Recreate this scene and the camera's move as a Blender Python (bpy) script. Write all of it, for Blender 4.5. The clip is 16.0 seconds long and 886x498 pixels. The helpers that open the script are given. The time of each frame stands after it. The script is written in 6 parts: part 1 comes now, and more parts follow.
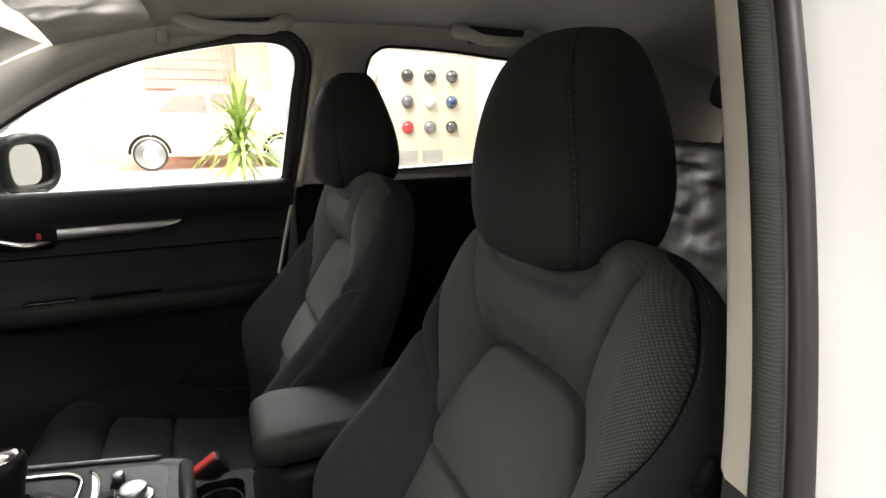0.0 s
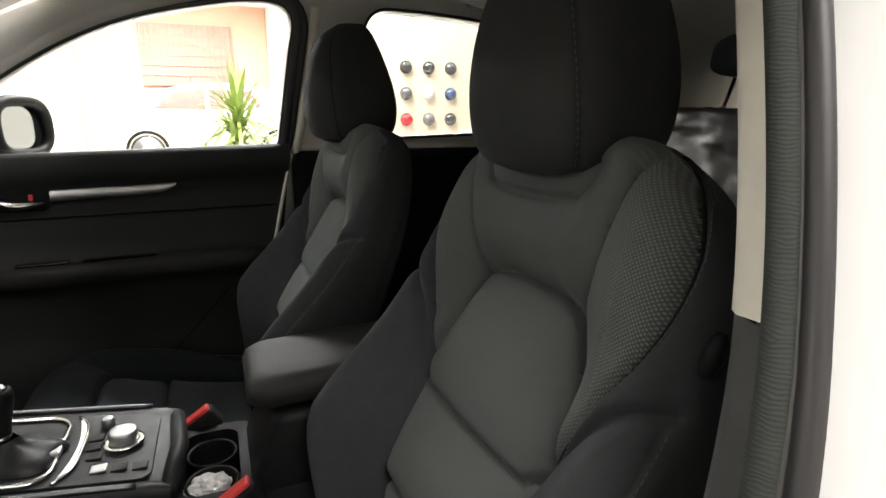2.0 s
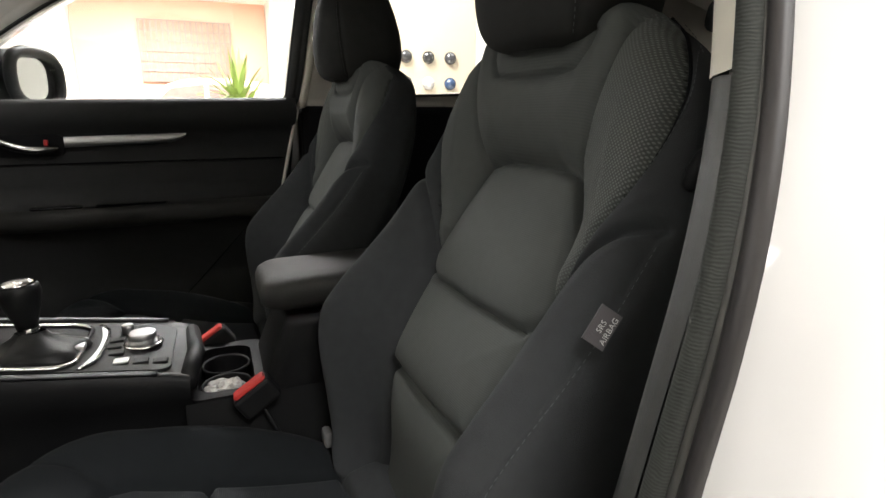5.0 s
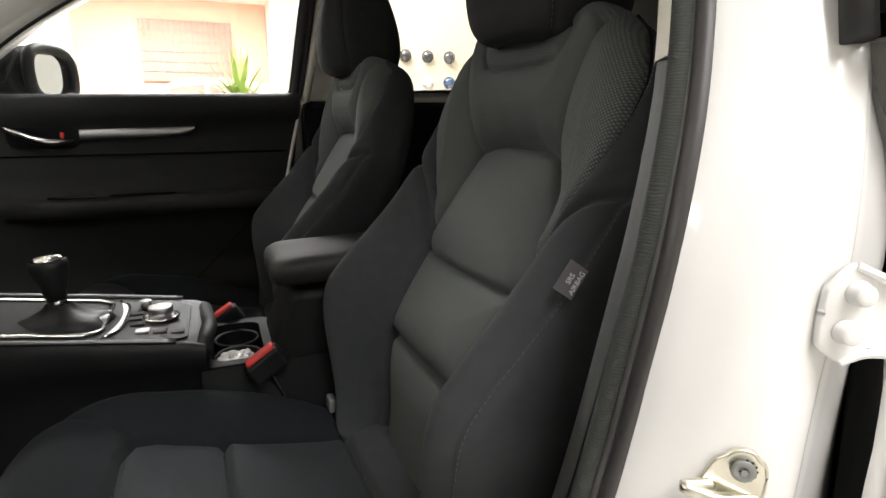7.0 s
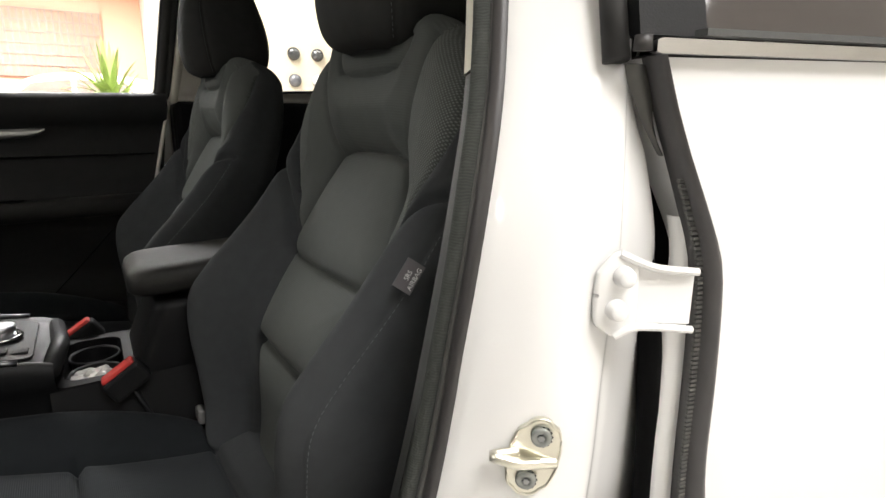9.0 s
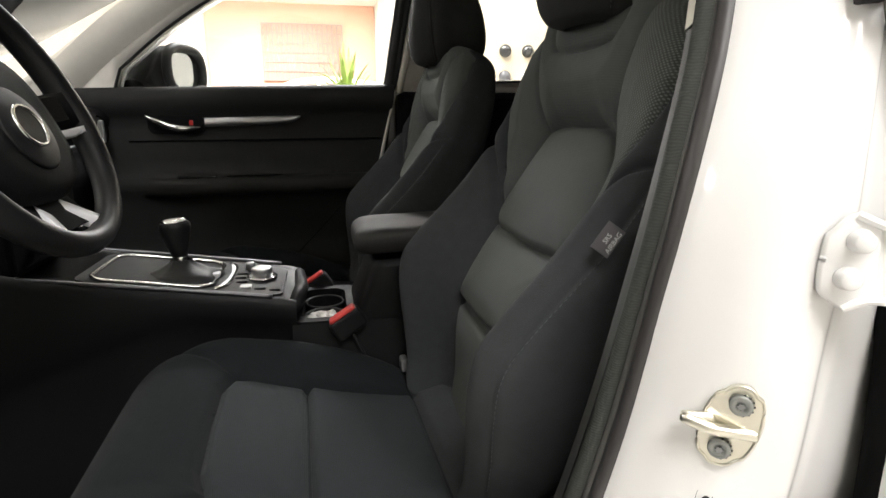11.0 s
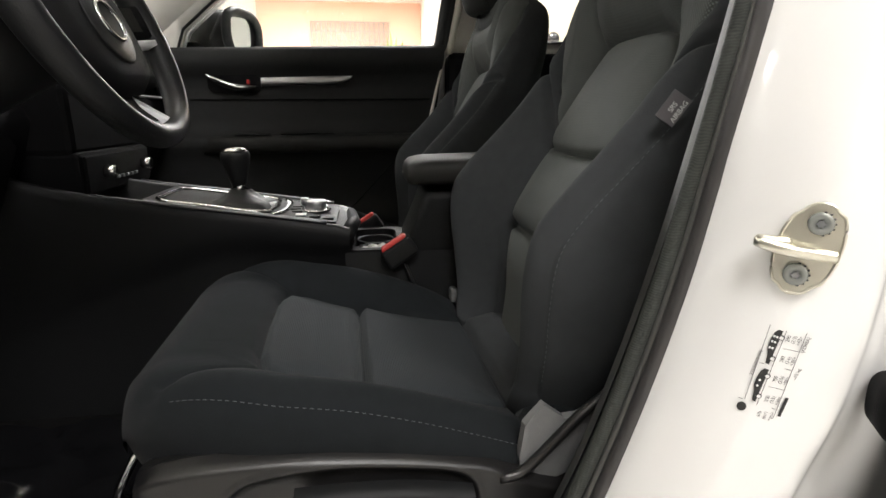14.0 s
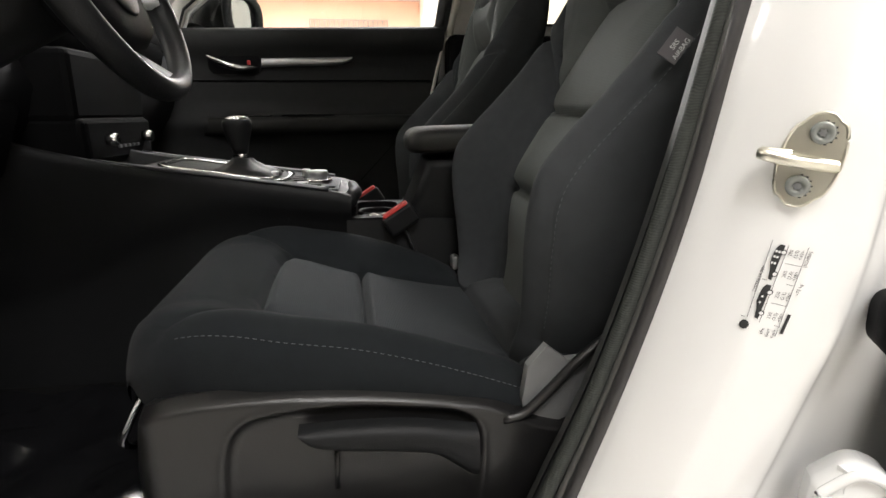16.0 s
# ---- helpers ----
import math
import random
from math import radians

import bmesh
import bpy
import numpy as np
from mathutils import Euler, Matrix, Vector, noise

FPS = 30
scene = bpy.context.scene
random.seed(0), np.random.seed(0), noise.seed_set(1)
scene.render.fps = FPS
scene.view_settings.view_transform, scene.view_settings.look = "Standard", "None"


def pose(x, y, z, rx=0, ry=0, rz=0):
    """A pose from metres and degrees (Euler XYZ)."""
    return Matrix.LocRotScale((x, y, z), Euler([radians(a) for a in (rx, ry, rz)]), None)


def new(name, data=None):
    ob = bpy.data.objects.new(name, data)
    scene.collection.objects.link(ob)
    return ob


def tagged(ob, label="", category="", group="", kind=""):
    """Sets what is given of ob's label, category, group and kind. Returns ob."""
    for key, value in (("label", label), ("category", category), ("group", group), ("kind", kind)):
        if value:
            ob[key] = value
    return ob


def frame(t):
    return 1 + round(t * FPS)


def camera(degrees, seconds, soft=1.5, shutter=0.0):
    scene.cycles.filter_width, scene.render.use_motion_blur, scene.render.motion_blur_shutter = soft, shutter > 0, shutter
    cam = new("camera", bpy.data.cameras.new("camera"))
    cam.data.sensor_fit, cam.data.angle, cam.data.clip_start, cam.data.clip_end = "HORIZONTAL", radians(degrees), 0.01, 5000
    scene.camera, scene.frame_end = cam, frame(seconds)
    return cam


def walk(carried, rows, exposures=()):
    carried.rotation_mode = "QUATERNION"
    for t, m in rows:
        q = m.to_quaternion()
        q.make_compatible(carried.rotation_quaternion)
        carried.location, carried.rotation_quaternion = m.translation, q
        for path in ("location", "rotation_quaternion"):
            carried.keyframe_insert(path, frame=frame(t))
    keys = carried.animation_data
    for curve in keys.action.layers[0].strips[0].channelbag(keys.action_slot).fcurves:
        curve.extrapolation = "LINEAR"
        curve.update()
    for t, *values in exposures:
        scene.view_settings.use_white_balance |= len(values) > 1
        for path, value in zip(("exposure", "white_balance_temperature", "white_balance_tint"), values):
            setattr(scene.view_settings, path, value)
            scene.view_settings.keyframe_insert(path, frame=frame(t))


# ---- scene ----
cam = camera(77.8, 16.0)
METRES, EYE, TILT, LEAN, TURN = 0.67, 1.30, -14.0, 0.0, -22.0
ROWS = [
    (0.0, 0.0, 0.0, 0.0, 0.0, 0.0, -0.0),
    (0.5, -0.002, 0.0096, -0.0339, -0.01, 0.03, 0.0),
    (1.0, 0.0009, 0.0171, -0.0725, -0.04, 0.06, -0.01),
    (1.5, -0.009, 0.0285, -0.1145, -0.1, 0.1, -0.07),
    (2.0, 0.0029, 0.0259, -0.1417, -0.13, 0.12, -0.06),
    (2.5, -0.0068, 0.018, -0.1913, -0.18, 0.15, -0.08),
    (3.0, -0.0187, 0.0104, -0.2384, -0.21, 0.19, -0.13),
    (3.5, -0.0167, 0.0094, -0.2765, -0.24, 0.24, -0.18),
    (4.0, -0.0119, 0.0105, -0.3091, -0.26, 0.25, -0.16),
    (6.5, -0.0109, -0.1335, -0.3932, -0.31, 0.32, -0.15),
    (7.0, -0.0007, -0.1429, -0.4033, -0.32, 0.29, -0.16),
    (7.5, 0.024, -0.1596, -0.3988, -0.3, 0.24, -0.08),
    (8.0, 0.0417, -0.1791, -0.4014, -1.39, 0.33, 0.02),
    (8.1, 0.0478, -0.1794, -0.4017, -2.825, 0.293, 0.367),
    (8.2, 0.0539, -0.1798, -0.4021, -5.694, 0.218, 1.06),
    (8.3, 0.0599, -0.1801, -0.4024, -7.214, 0.178, 1.428),
    (8.4, 0.066, -0.1805, -0.4028, -8.986, 0.132, 1.856),
    (8.5, 0.0721, -0.1808, -0.4031, -9.83, 0.11, 2.06),
    (8.6, 0.0747, -0.1824, -0.4032, -10.059, 0.063, 2.117),
    (8.7, 0.0773, -0.184, -0.4032, -10.094, 0.056, 2.126),
    (8.8, 0.0798, -0.1855, -0.4033, -10.164, 0.042, 2.144),
    (8.9, 0.0824, -0.1871, -0.4033, -10.191, 0.036, 2.15),
    (9.0, 0.085, -0.1887, -0.4034, -10.27, 0.02, 2.17),
    (9.1, 0.083, -0.1917, -0.4017, -10.336, 0.022, 2.182),
    (9.2, 0.0809, -0.1947, -0.4, -10.138, 0.016, 2.146),
    (9.3, 0.0789, -0.1976, -0.3983, -9.014, -0.016, 1.942),
    (9.4, 0.0768, -0.2006, -0.3966, -6.04, -0.102, 1.402),
    (9.5, 0.0748, -0.2036, -0.3949, -3.66, -0.17, 0.97),
    (9.6, 0.0746, -0.206, -0.398, -0.631, -0.071, 0.106),
    (9.7, 0.0743, -0.2084, -0.4011, 0.849, -0.023, -0.316),
    (9.8, 0.0741, -0.2108, -0.4041, 2.397, 0.028, -0.758),
    (9.9, 0.0738, -0.2132, -0.4072, 2.868, 0.043, -0.892),
    (10.0, 0.0736, -0.2156, -0.4103, 3.07, 0.05, -0.95),
    (10.2, 0.0738, -0.2185, -0.4185, 5.35, 0.03, -1.5),
    (12.3, 0.0767, -0.2392, -0.5345, 12.55, -0.33, -3.1),
    (12.5, 0.0767, -0.2403, -0.544, 13.58, -0.36, -3.33),
    (13.0, 0.0758, -0.2422, -0.5777, 14.0, -0.37, -3.37),
    (13.5, 0.0648, -0.2386, -0.6199, 14.12, -0.36, -3.43),
    (14.0, 0.0607, -0.235, -0.6535, 14.08, -0.37, -3.4),
    (14.5, 0.0634, -0.2329, -0.6748, 14.07, -0.37, -3.35),
    (15.0, 0.0531, -0.2385, -0.7042, 14.03, -0.37, -3.41),
    (15.5, 0.0514, -0.2419, -0.7254, 14.0, -0.35, -3.36),
    (16.0, 0.0607, -0.2401, -0.7438, 13.98, -0.36, -3.35),
]
walk(cam, [(t, pose(0, 0, EYE, TILT, LEAN, TURN) @ pose(METRES * x, METRES * y, METRES * z, 90 + pitch, roll, yaw)) for t, x, y, z, yaw, pitch, roll in ROWS])

# ---- light ----
world = bpy.data.worlds.new("world")
scene.world = world
world.use_nodes = True
world.node_tree.nodes["Background"].inputs[0].default_value = (1.0, 0.97, 0.92, 1)
world.node_tree.nodes["Background"].inputs[1].default_value = 0.3
scene.view_settings.exposure = 0.14


def ceiling_lamp(x, y, z, sx, sy, power):
    data = bpy.data.lights.new("ceiling_lamp", "AREA")
    data.shape, data.size, data.size_y, data.energy = "RECTANGLE", sx, sy, power
    data.color = (1.0, 0.974, 0.965)
    ob = new("ceiling_lamp", data)
    ob.location = (x, y, z)
    return ob


LAMPS = [(0.35, -1.9, 112), (2.2, -2.7, 90), (-6.6, -1.0, 110), (-6.6, 2.8, 90), (0.6, 4.3, 400), (3.4, 4.2, 40), (-1.0, 9.5, 640), (-1.0, 13.5, 760), (3.2, 9.5, 430)]
for lx, ly, lp in LAMPS:
    ceiling_lamp(lx, ly, 3.86, 1.5, 1.5, lp)

# ---- materials ----
def material(name, colour, rough=0.6, metal=0.0, vary=0.12, scale=60.0, bump=0.0, bump_scale=400.0, coat=0.0, sheen=0.0, spec=0.5):
    m = bpy.data.materials.new(name)
    m.use_nodes = True
    nt = m.node_tree
    b = nt.nodes["Principled BSDF"]
    b.inputs["Roughness"].default_value = rough
    b.inputs["Metallic"].default_value = metal
    b.inputs["Coat Weight"].default_value = coat
    b.inputs["Coat Roughness"].default_value = 0.06
    b.inputs["Sheen Weight"].default_value = sheen
    b.inputs["Specular IOR Level"].default_value = spec
    tc = nt.nodes.new("ShaderNodeTexCoord")
    n1 = nt.nodes.new("ShaderNodeTexNoise")
    n1.inputs["Scale"].default_value = scale
    n1.inputs["Detail"].default_value = 5.0
    nt.links.new(tc.outputs["Object"], n1.inputs["Vector"])
    n2 = nt.nodes.new("ShaderNodeTexNoise")
    n2.inputs["Scale"].default_value = scale * 0.11
    nt.links.new(tc.outputs["Object"], n2.inputs["Vector"])
    mix = nt.nodes.new("ShaderNodeMath")
    mix.operation = "ADD"
    nt.links.new(n1.outputs[0], mix.inputs[0])
    nt.links.new(n2.outputs[0], mix.inputs[1])
    rmp = nt.nodes.new("ShaderNodeMapRange")
    rmp.inputs["From Min"].default_value, rmp.inputs["From Max"].default_value = 0.6, 1.4
    rmp.inputs["To Min"].default_value, rmp.inputs["To Max"].default_value = 1 - vary, 1 + vary
    nt.links.new(mix.outputs[0], rmp.inputs["Value"])
    vm = nt.nodes.new("ShaderNodeVectorMath")
    vm.operation = "SCALE"
    vm.inputs[0].default_value = colour
    nt.links.new(rmp.outputs[0], vm.inputs["Scale"])
    nt.links.new(vm.outputs[0], b.inputs["Base Color"])
    if bump:
        n3 = nt.nodes.new("ShaderNodeTexNoise")
        n3.inputs["Scale"].default_value = bump_scale
        n3.inputs["Detail"].default_value = 3.0
        nt.links.new(tc.outputs["Object"], n3.inputs["Vector"])
        bp = nt.nodes.new("ShaderNodeBump")
        bp.inputs["Strength"].default_value = bump
        bp.inputs["Distance"].default_value = 0.001
        nt.links.new(n3.outputs[0], bp.inputs["Height"])
        nt.links.new(bp.outputs[0], b.inputs["Normal"])
    return m


def weave(name, colour, light, kind, sx, sz, strength=0.5):
    """Cloth with a knitted relief: kind 'lines' has fine slanting ribs, 'dots' an open mesh of pale points, 'ribs' cross ribs."""
    m = material(name, colour, 0.85, vary=0.1, scale=90, sheen=0.03, spec=0.15)
    nt = m.node_tree
    b = nt.nodes["Principled BSDF"]
    uv = nt.nodes.new("ShaderNodeUVMap")
    mp = nt.nodes.new("ShaderNodeMapping")
    nt.links.new(uv.outputs[0], mp.inputs["Vector"])
    old = b.inputs["Base Color"].links[0].from_socket
    mixc = nt.nodes.new("ShaderNodeMix")
    mixc.data_type = "RGBA"
    nt.links.new(old, mixc.inputs["A"])
    mixc.inputs["B"].default_value = (*light, 1)
    if kind == "dots":
        mp.inputs["Scale"].default_value = (sx, sz, 1)
        mp.inputs["Rotation"].default_value = (0, 0, radians(38))
        v = nt.nodes.new("ShaderNodeTexVoronoi")
        v.inputs["Scale"].default_value = 1.0
        v.inputs["Randomness"].default_value = 0.12
        nt.links.new(mp.outputs[0], v.inputs["Vector"])
        r = nt.nodes.new("ShaderNodeMapRange")
        r.inputs["From Min"].default_value, r.inputs["From Max"].default_value = 0.18, 0.42
        r.inputs["To Min"].default_value, r.inputs["To Max"].default_value = 1.0, 0.0
        nt.links.new(v.outputs["Distance"], r.inputs["Value"])
        sep = nt.nodes.new("ShaderNodeSeparateXYZ")
        nt.links.new(uv.outputs[0], sep.inputs[0])
        ab = nt.nodes.new("ShaderNodeMath")
        ab.operation = "ABSOLUTE"
        nt.links.new(sep.outputs["X"], ab.inputs[0])
        fade = nt.nodes.new("ShaderNodeMapRange")
        fade.inputs["From Min"].default_value, fade.inputs["From Max"].default_value = 0.115, 0.200
        fade.inputs["To Min"].default_value, fade.inputs["To Max"].default_value = 0.15, 1.0
        nt.links.new(ab.outputs[0], fade.inputs["Value"])
        mul = nt.nodes.new("ShaderNodeMath")
        mul.operation = "MULTIPLY"
        nt.links.new(r.outputs[0], mul.inputs[0])
        nt.links.new(fade.outputs[0], mul.inputs[1])
        fac = mul.outputs[0]
    else:
        mp.inputs["Scale"].default_value = (sx, sz, 1)
        w = nt.nodes.new("ShaderNodeTexWave")
        w.wave_type = "BANDS"
        w.bands_direction = "X" if kind == "lines" else "Y"
        w.inputs["Scale"].default_value = 1.0
        w.inputs["Distortion"].default_value = 0.6
        w.inputs["Detail"].default_value = 1.0
        nt.links.new(mp.outputs[0], w.inputs["Vector"])
        fac = w.outputs["Fac"]
    nt.links.new(fac, mixc.inputs["Factor"])
    nt.links.new(mixc.outputs["Result"], b.inputs["Base Color"])
    bp = nt.nodes.new("ShaderNodeBump")
    bp.inputs["Strength"].default_value = strength
    bp.inputs["Distance"].default_value = 0.0008
    nt.links.new(fac, bp.inputs["Height"])
    nt.links.new(bp.outputs[0], b.inputs["Normal"])
    return m


def ribbed(name, colour, light, scale):
    """Textile with uneven cross ribs along z."""
    m = material(name, colour, 0.85, vary=0.2, scale=120, spec=0.15)
    nt = m.node_tree
    b = nt.nodes["Principled BSDF"]
    tc = nt.nodes.new("ShaderNodeTexCoord")
    w = nt.nodes.new("ShaderNodeTexWave")
    w.bands_direction = "Z"
    w.inputs["Scale"].default_value = scale
    w.inputs["Distortion"].default_value = 7.0
    w.inputs["Detail"].default_value = 1.5
    w.inputs["Detail Scale"].default_value = 0.6
    nt.links.new(tc.outputs["Object"], w.inputs["Vector"])
    mixc = nt.nodes.new("ShaderNodeMix")
    mixc.data_type = "RGBA"
    nt.links.new(b.inputs["Base Color"].links[0].from_socket, mixc.inputs["A"])
    mixc.inputs["B"].default_value = (*light, 1)
    nt.links.new(w.outputs["Fac"], mixc.inputs["Factor"])
    nt.links.new(mixc.outputs["Result"], b.inputs["Base Color"])
    bp = nt.nodes.new("ShaderNodeBump")
    bp.inputs["Strength"].default_value = 0.25
    bp.inputs["Distance"].default_value = 0.0008
    nt.links.new(w.outputs["Fac"], bp.inputs["Height"])
    nt.links.new(bp.outputs[0], b.inputs["Normal"])
    return m


def glass(name, tint, rough=0.0, ior=1.45):
    m = bpy.data.materials.new(name)
    m.use_nodes = True
    nt = m.node_tree
    b = nt.nodes["Principled BSDF"]
    b.inputs["Base Color"].default_value = (*tint, 1)
    b.inputs["Roughness"].default_value = rough
    b.inputs["Transmission Weight"].default_value = 1.0
    b.inputs["IOR"].default_value = ior
    return m


def emitter(name, colour, strength):
    m = bpy.data.materials.new(name)
    m.use_nodes = True
    b = m.node_tree.nodes["Principled BSDF"]
    b.inputs["Base Color"].default_value = (0.8, 0.8, 0.8, 1)
    b.inputs["Emission Color"].default_value = (*colour, 1)
    b.inputs["Emission Strength"].default_value = strength
    return m


KNIT = material("black_knit_cloth", (0.0416, 0.0445, 0.0468), 0.9, bump=0.45, bump_scale=900, sheen=0.03, spec=0.08)
# the backrest knit again, its colour darkened for the shade on the cushion
KNIT_SHADE = material("shaded_knit_cloth", (0.0107, 0.0123, 0.0136), 0.9, bump=0.45, bump_scale=900, sheen=0.03, spec=0.08)
HEADK = material("headrest_cloth", (0.0317, 0.0322, 0.0309), 0.9, bump=0.35, bump_scale=900, sheen=0.03, spec=0.08)
INSERT = weave("ribbed_insert_cloth", (0.0759, 0.0821, 0.0789), (0.0875, 0.0945, 0.0907), "ribs", 60, 140, 0.15)
# the insert cloth again, with the cushion's shade put into its colour
INSERT_SHADE = weave("shaded_insert_cloth", (0.0192, 0.0219, 0.0242), (0.0234, 0.0266, 0.0291), "ribs", 60, 140, 0.35)
UPPER = weave("lined_cloth", (0.0773, 0.0837, 0.0799), (0.0845, 0.0915, 0.0872), "ribs", 60, 110, 0.10)
MESH = weave("mesh_cloth", (0.0829, 0.0894, 0.0854), (0.1920, 0.2065, 0.1983), "dots", 330, 330, 0.5)
THREAD = material("pale_thread", (0.078, 0.082, 0.088), 0.8)
PLASTIC = material("grained_black_plastic", (0.0095, 0.0099, 0.0103), 0.5, bump=0.25, bump_scale=700, vary=0.08, spec=0.15)
DOORL = material("soft_door_lining", (0.0224, 0.0228, 0.0227), 0.62, bump=0.35, bump_scale=450, vary=0.1, spec=0.14)
DARKP = material("deep_black_plastic", (0.0030, 0.0030, 0.0032), 0.7, bump=0.3, bump_scale=500, vary=0.08, spec=0.06)
SOFT = material("soft_black_plastic", (0.0055, 0.0055, 0.006), 0.65, bump=0.3, bump_scale=500, vary=0.08, spec=0.10)
ARM = material("black_leatherette", (0.0160, 0.0158, 0.0148), 0.62, bump=0.3, bump_scale=260, vary=0.08, spec=0.3)
GLOSS = material("piano_black_plastic", (0.007, 0.007, 0.007), 0.2, vary=0.05, coat=0.2)
GREYP = material("grey_plastic", (0.075, 0.078, 0.078), 0.5, bump=0.25, bump_scale=600)
SHIELD = material("dark_grey_plastic", (0.0106, 0.0102, 0.0102), 0.33, bump=0.25, bump_scale=800, vary=0.08, spec=0.45)
CHROME = material("chrome", (0.62, 0.62, 0.62), 0.16, 1.0, vary=0.04)
SATIN = material("satin_silver", (0.46, 0.47, 0.48), 0.44, 1.0, vary=0.06)
BRIGHT = material("bright_silver_paint", (0.80, 0.80, 0.82), 0.34, 0.2, vary=0.05)
ZINC = material("zinc_plated_steel", (0.80, 0.78, 0.68), 0.30, 1.0, vary=0.1, scale=40)
BOLTM = material("grey_bolt_steel", (0.30, 0.315, 0.30), 0.42, 0.7, vary=0.08)
STEELD = material("dull_steel", (0.35, 0.36, 0.37), 0.4, 1.0, vary=0.1)
WHITE = material("white_car_paint", (0.80, 0.80, 0.79), 0.32, vary=0.012, scale=3, coat=0.9)
RUBBER = material("black_rubber", (0.020, 0.020, 0.020), 0.55, bump=0.15, bump_scale=300)
LIP = material("grey_rubber_lip", (0.040, 0.038, 0.038), 0.4, vary=0.08, spec=0.4)
LIPL = material("pale_rubber_bead", (0.085, 0.084, 0.079), 0.45, vary=0.08)
DSEAL = material("door_edge_rubber", (0.060, 0.058, 0.059), 0.5, bump=0.15, bump_scale=300)
SEAL = ribbed("textile_seal", (0.044, 0.047, 0.043), (0.056, 0.060, 0.055), 140)
CREAM = material("cream_trim", (0.76, 0.73, 0.62), 0.7, vary=0.03, bump=0.2, bump_scale=900)
HEADL = material("grey_headliner_cloth", (0.66, 0.64, 0.585), 0.95, bump=0.3, bump_scale=900, vary=0.05)
PILM = material("pale_pillar_cloth", (0.7040, 0.6820, 0.6160), 0.9, bump=0.3, bump_scale=900, vary=0.04)
CARPET = material("black_carpet", (0.006, 0.006, 0.006), 1.0, bump=0.9, bump_scale=500, vary=0.3, scale=300, spec=0.05)
RED = material("red_plastic", (0.42, 0.025, 0.022), 0.4, vary=0.05)
FILM = material("clear_protective_film", (0.50, 0.49, 0.46), 0.28, vary=0.3, scale=25, coat=0.4)
RECG = material("pale_grey_plastic", (0.15, 0.152, 0.152), 0.5, bump=0.25, bump_scale=600)
WRAP = material("crumpled_clear_plastic", (0.40, 0.39, 0.37), 0.2, vary=0.4, scale=40, coat=0.3)
FILMD = material("dull_clear_film", (0.0266, 0.0245, 0.0224), 0.45, vary=0.5, scale=25)
TAGM = material("grey_tag_cloth", (0.10, 0.095, 0.10), 0.85, bump=0.4, bump_scale=900)
PRINT = material("white_print", (0.6, 0.6, 0.6), 0.7)
INK = material("black_ink", (0.02, 0.02, 0.02), 0.6)
GLASS = glass("window_glass", (0.97, 0.99, 0.98))
TINT = material("dark_tinted_glass", (0.055, 0.048, 0.046), 0.06, vary=0.05, coat=0.3)
MIRROR = material("mirror_glass", (0.50, 0.52, 0.53), 0.03, 1.0, vary=0.01)
FLOORT = material("polished_floor_tile", (0.60, 0.58, 0.545), 0.18, vary=0.05, scale=4, coat=0.2)
WALLW = material("white_wall_paint", (0.80, 0.78, 0.73), 0.8, vary=0.02, scale=2)
CREAMW = material("cream_wall_paint", (0.50, 0.44, 0.335), 0.8, vary=0.02, scale=2)
ORANGE = material("salmon_wall_paint", (0.76, 0.44, 0.33), 0.7, vary=0.05, scale=2)
LATTICE = material("grey_lattice_metal", (0.30, 0.25, 0.22), 0.5, vary=0.1)
LEAF = material("long_green_leaf", (0.30, 0.40, 0.10), 0.5, vary=0.35, scale=8)
POT = material("white_pot", (0.7, 0.68, 0.64), 0.5)
CARP = material("pearl_car_paint", (0.72, 0.66, 0.50), 0.35, vary=0.02, scale=2, coat=0.7)
LAMPM = emitter("lamp_diffuser", (1.0, 0.965, 0.91), 3.0)
LEATHER = material("black_leather", (0.0075, 0.0078, 0.0083), 0.5, bump=0.3, bump_scale=300, vary=0.08, spec=0.25)
TRIMD = material("grey_pillar_plastic", (0.042, 0.043, 0.041), 0.6, bump=0.25, bump_scale=700)
DIMS = material("dark_satin_strip", (0.1400, 0.1435, 0.1505), 0.42, 1.0, vary=0.06)
WETF = material("clear_film_on_carpet", (0.004, 0.004, 0.0045), 0.22, vary=0.4, scale=18, coat=0.3)

# ---- building helpers ----
CL = 0.845  # the car's centre line (y)


def to_mesh(name, bm, mat, smooth=True):
    me = bpy.data.meshes.new(name)
    bm.normal_update()
    bm.to_mesh(me)
    bm.free()
    me.materials.append(mat)
    if smooth:
        me.polygons.foreach_set("use_smooth", [True] * len(me.polygons))
    return me


def part(name, bm, mat, parent=None, label="", smooth=True):
    ob = new(name, to_mesh(name, bm, mat, smooth))
    if parent is not None:
        ob.parent = parent
        ob.matrix_parent_inverse = Matrix.Translation(-Vector(parent.location)) if parent.type == "EMPTY" else Matrix.Identity(4)
    if label:
        ob["label"] = label
    return ob


def thing(name, at, label, category, group="", kind=""):
    ob = new(name)
    ob.location = at
    ob.empty_display_size = 0.05
    return tagged(ob, label, category, group, kind)


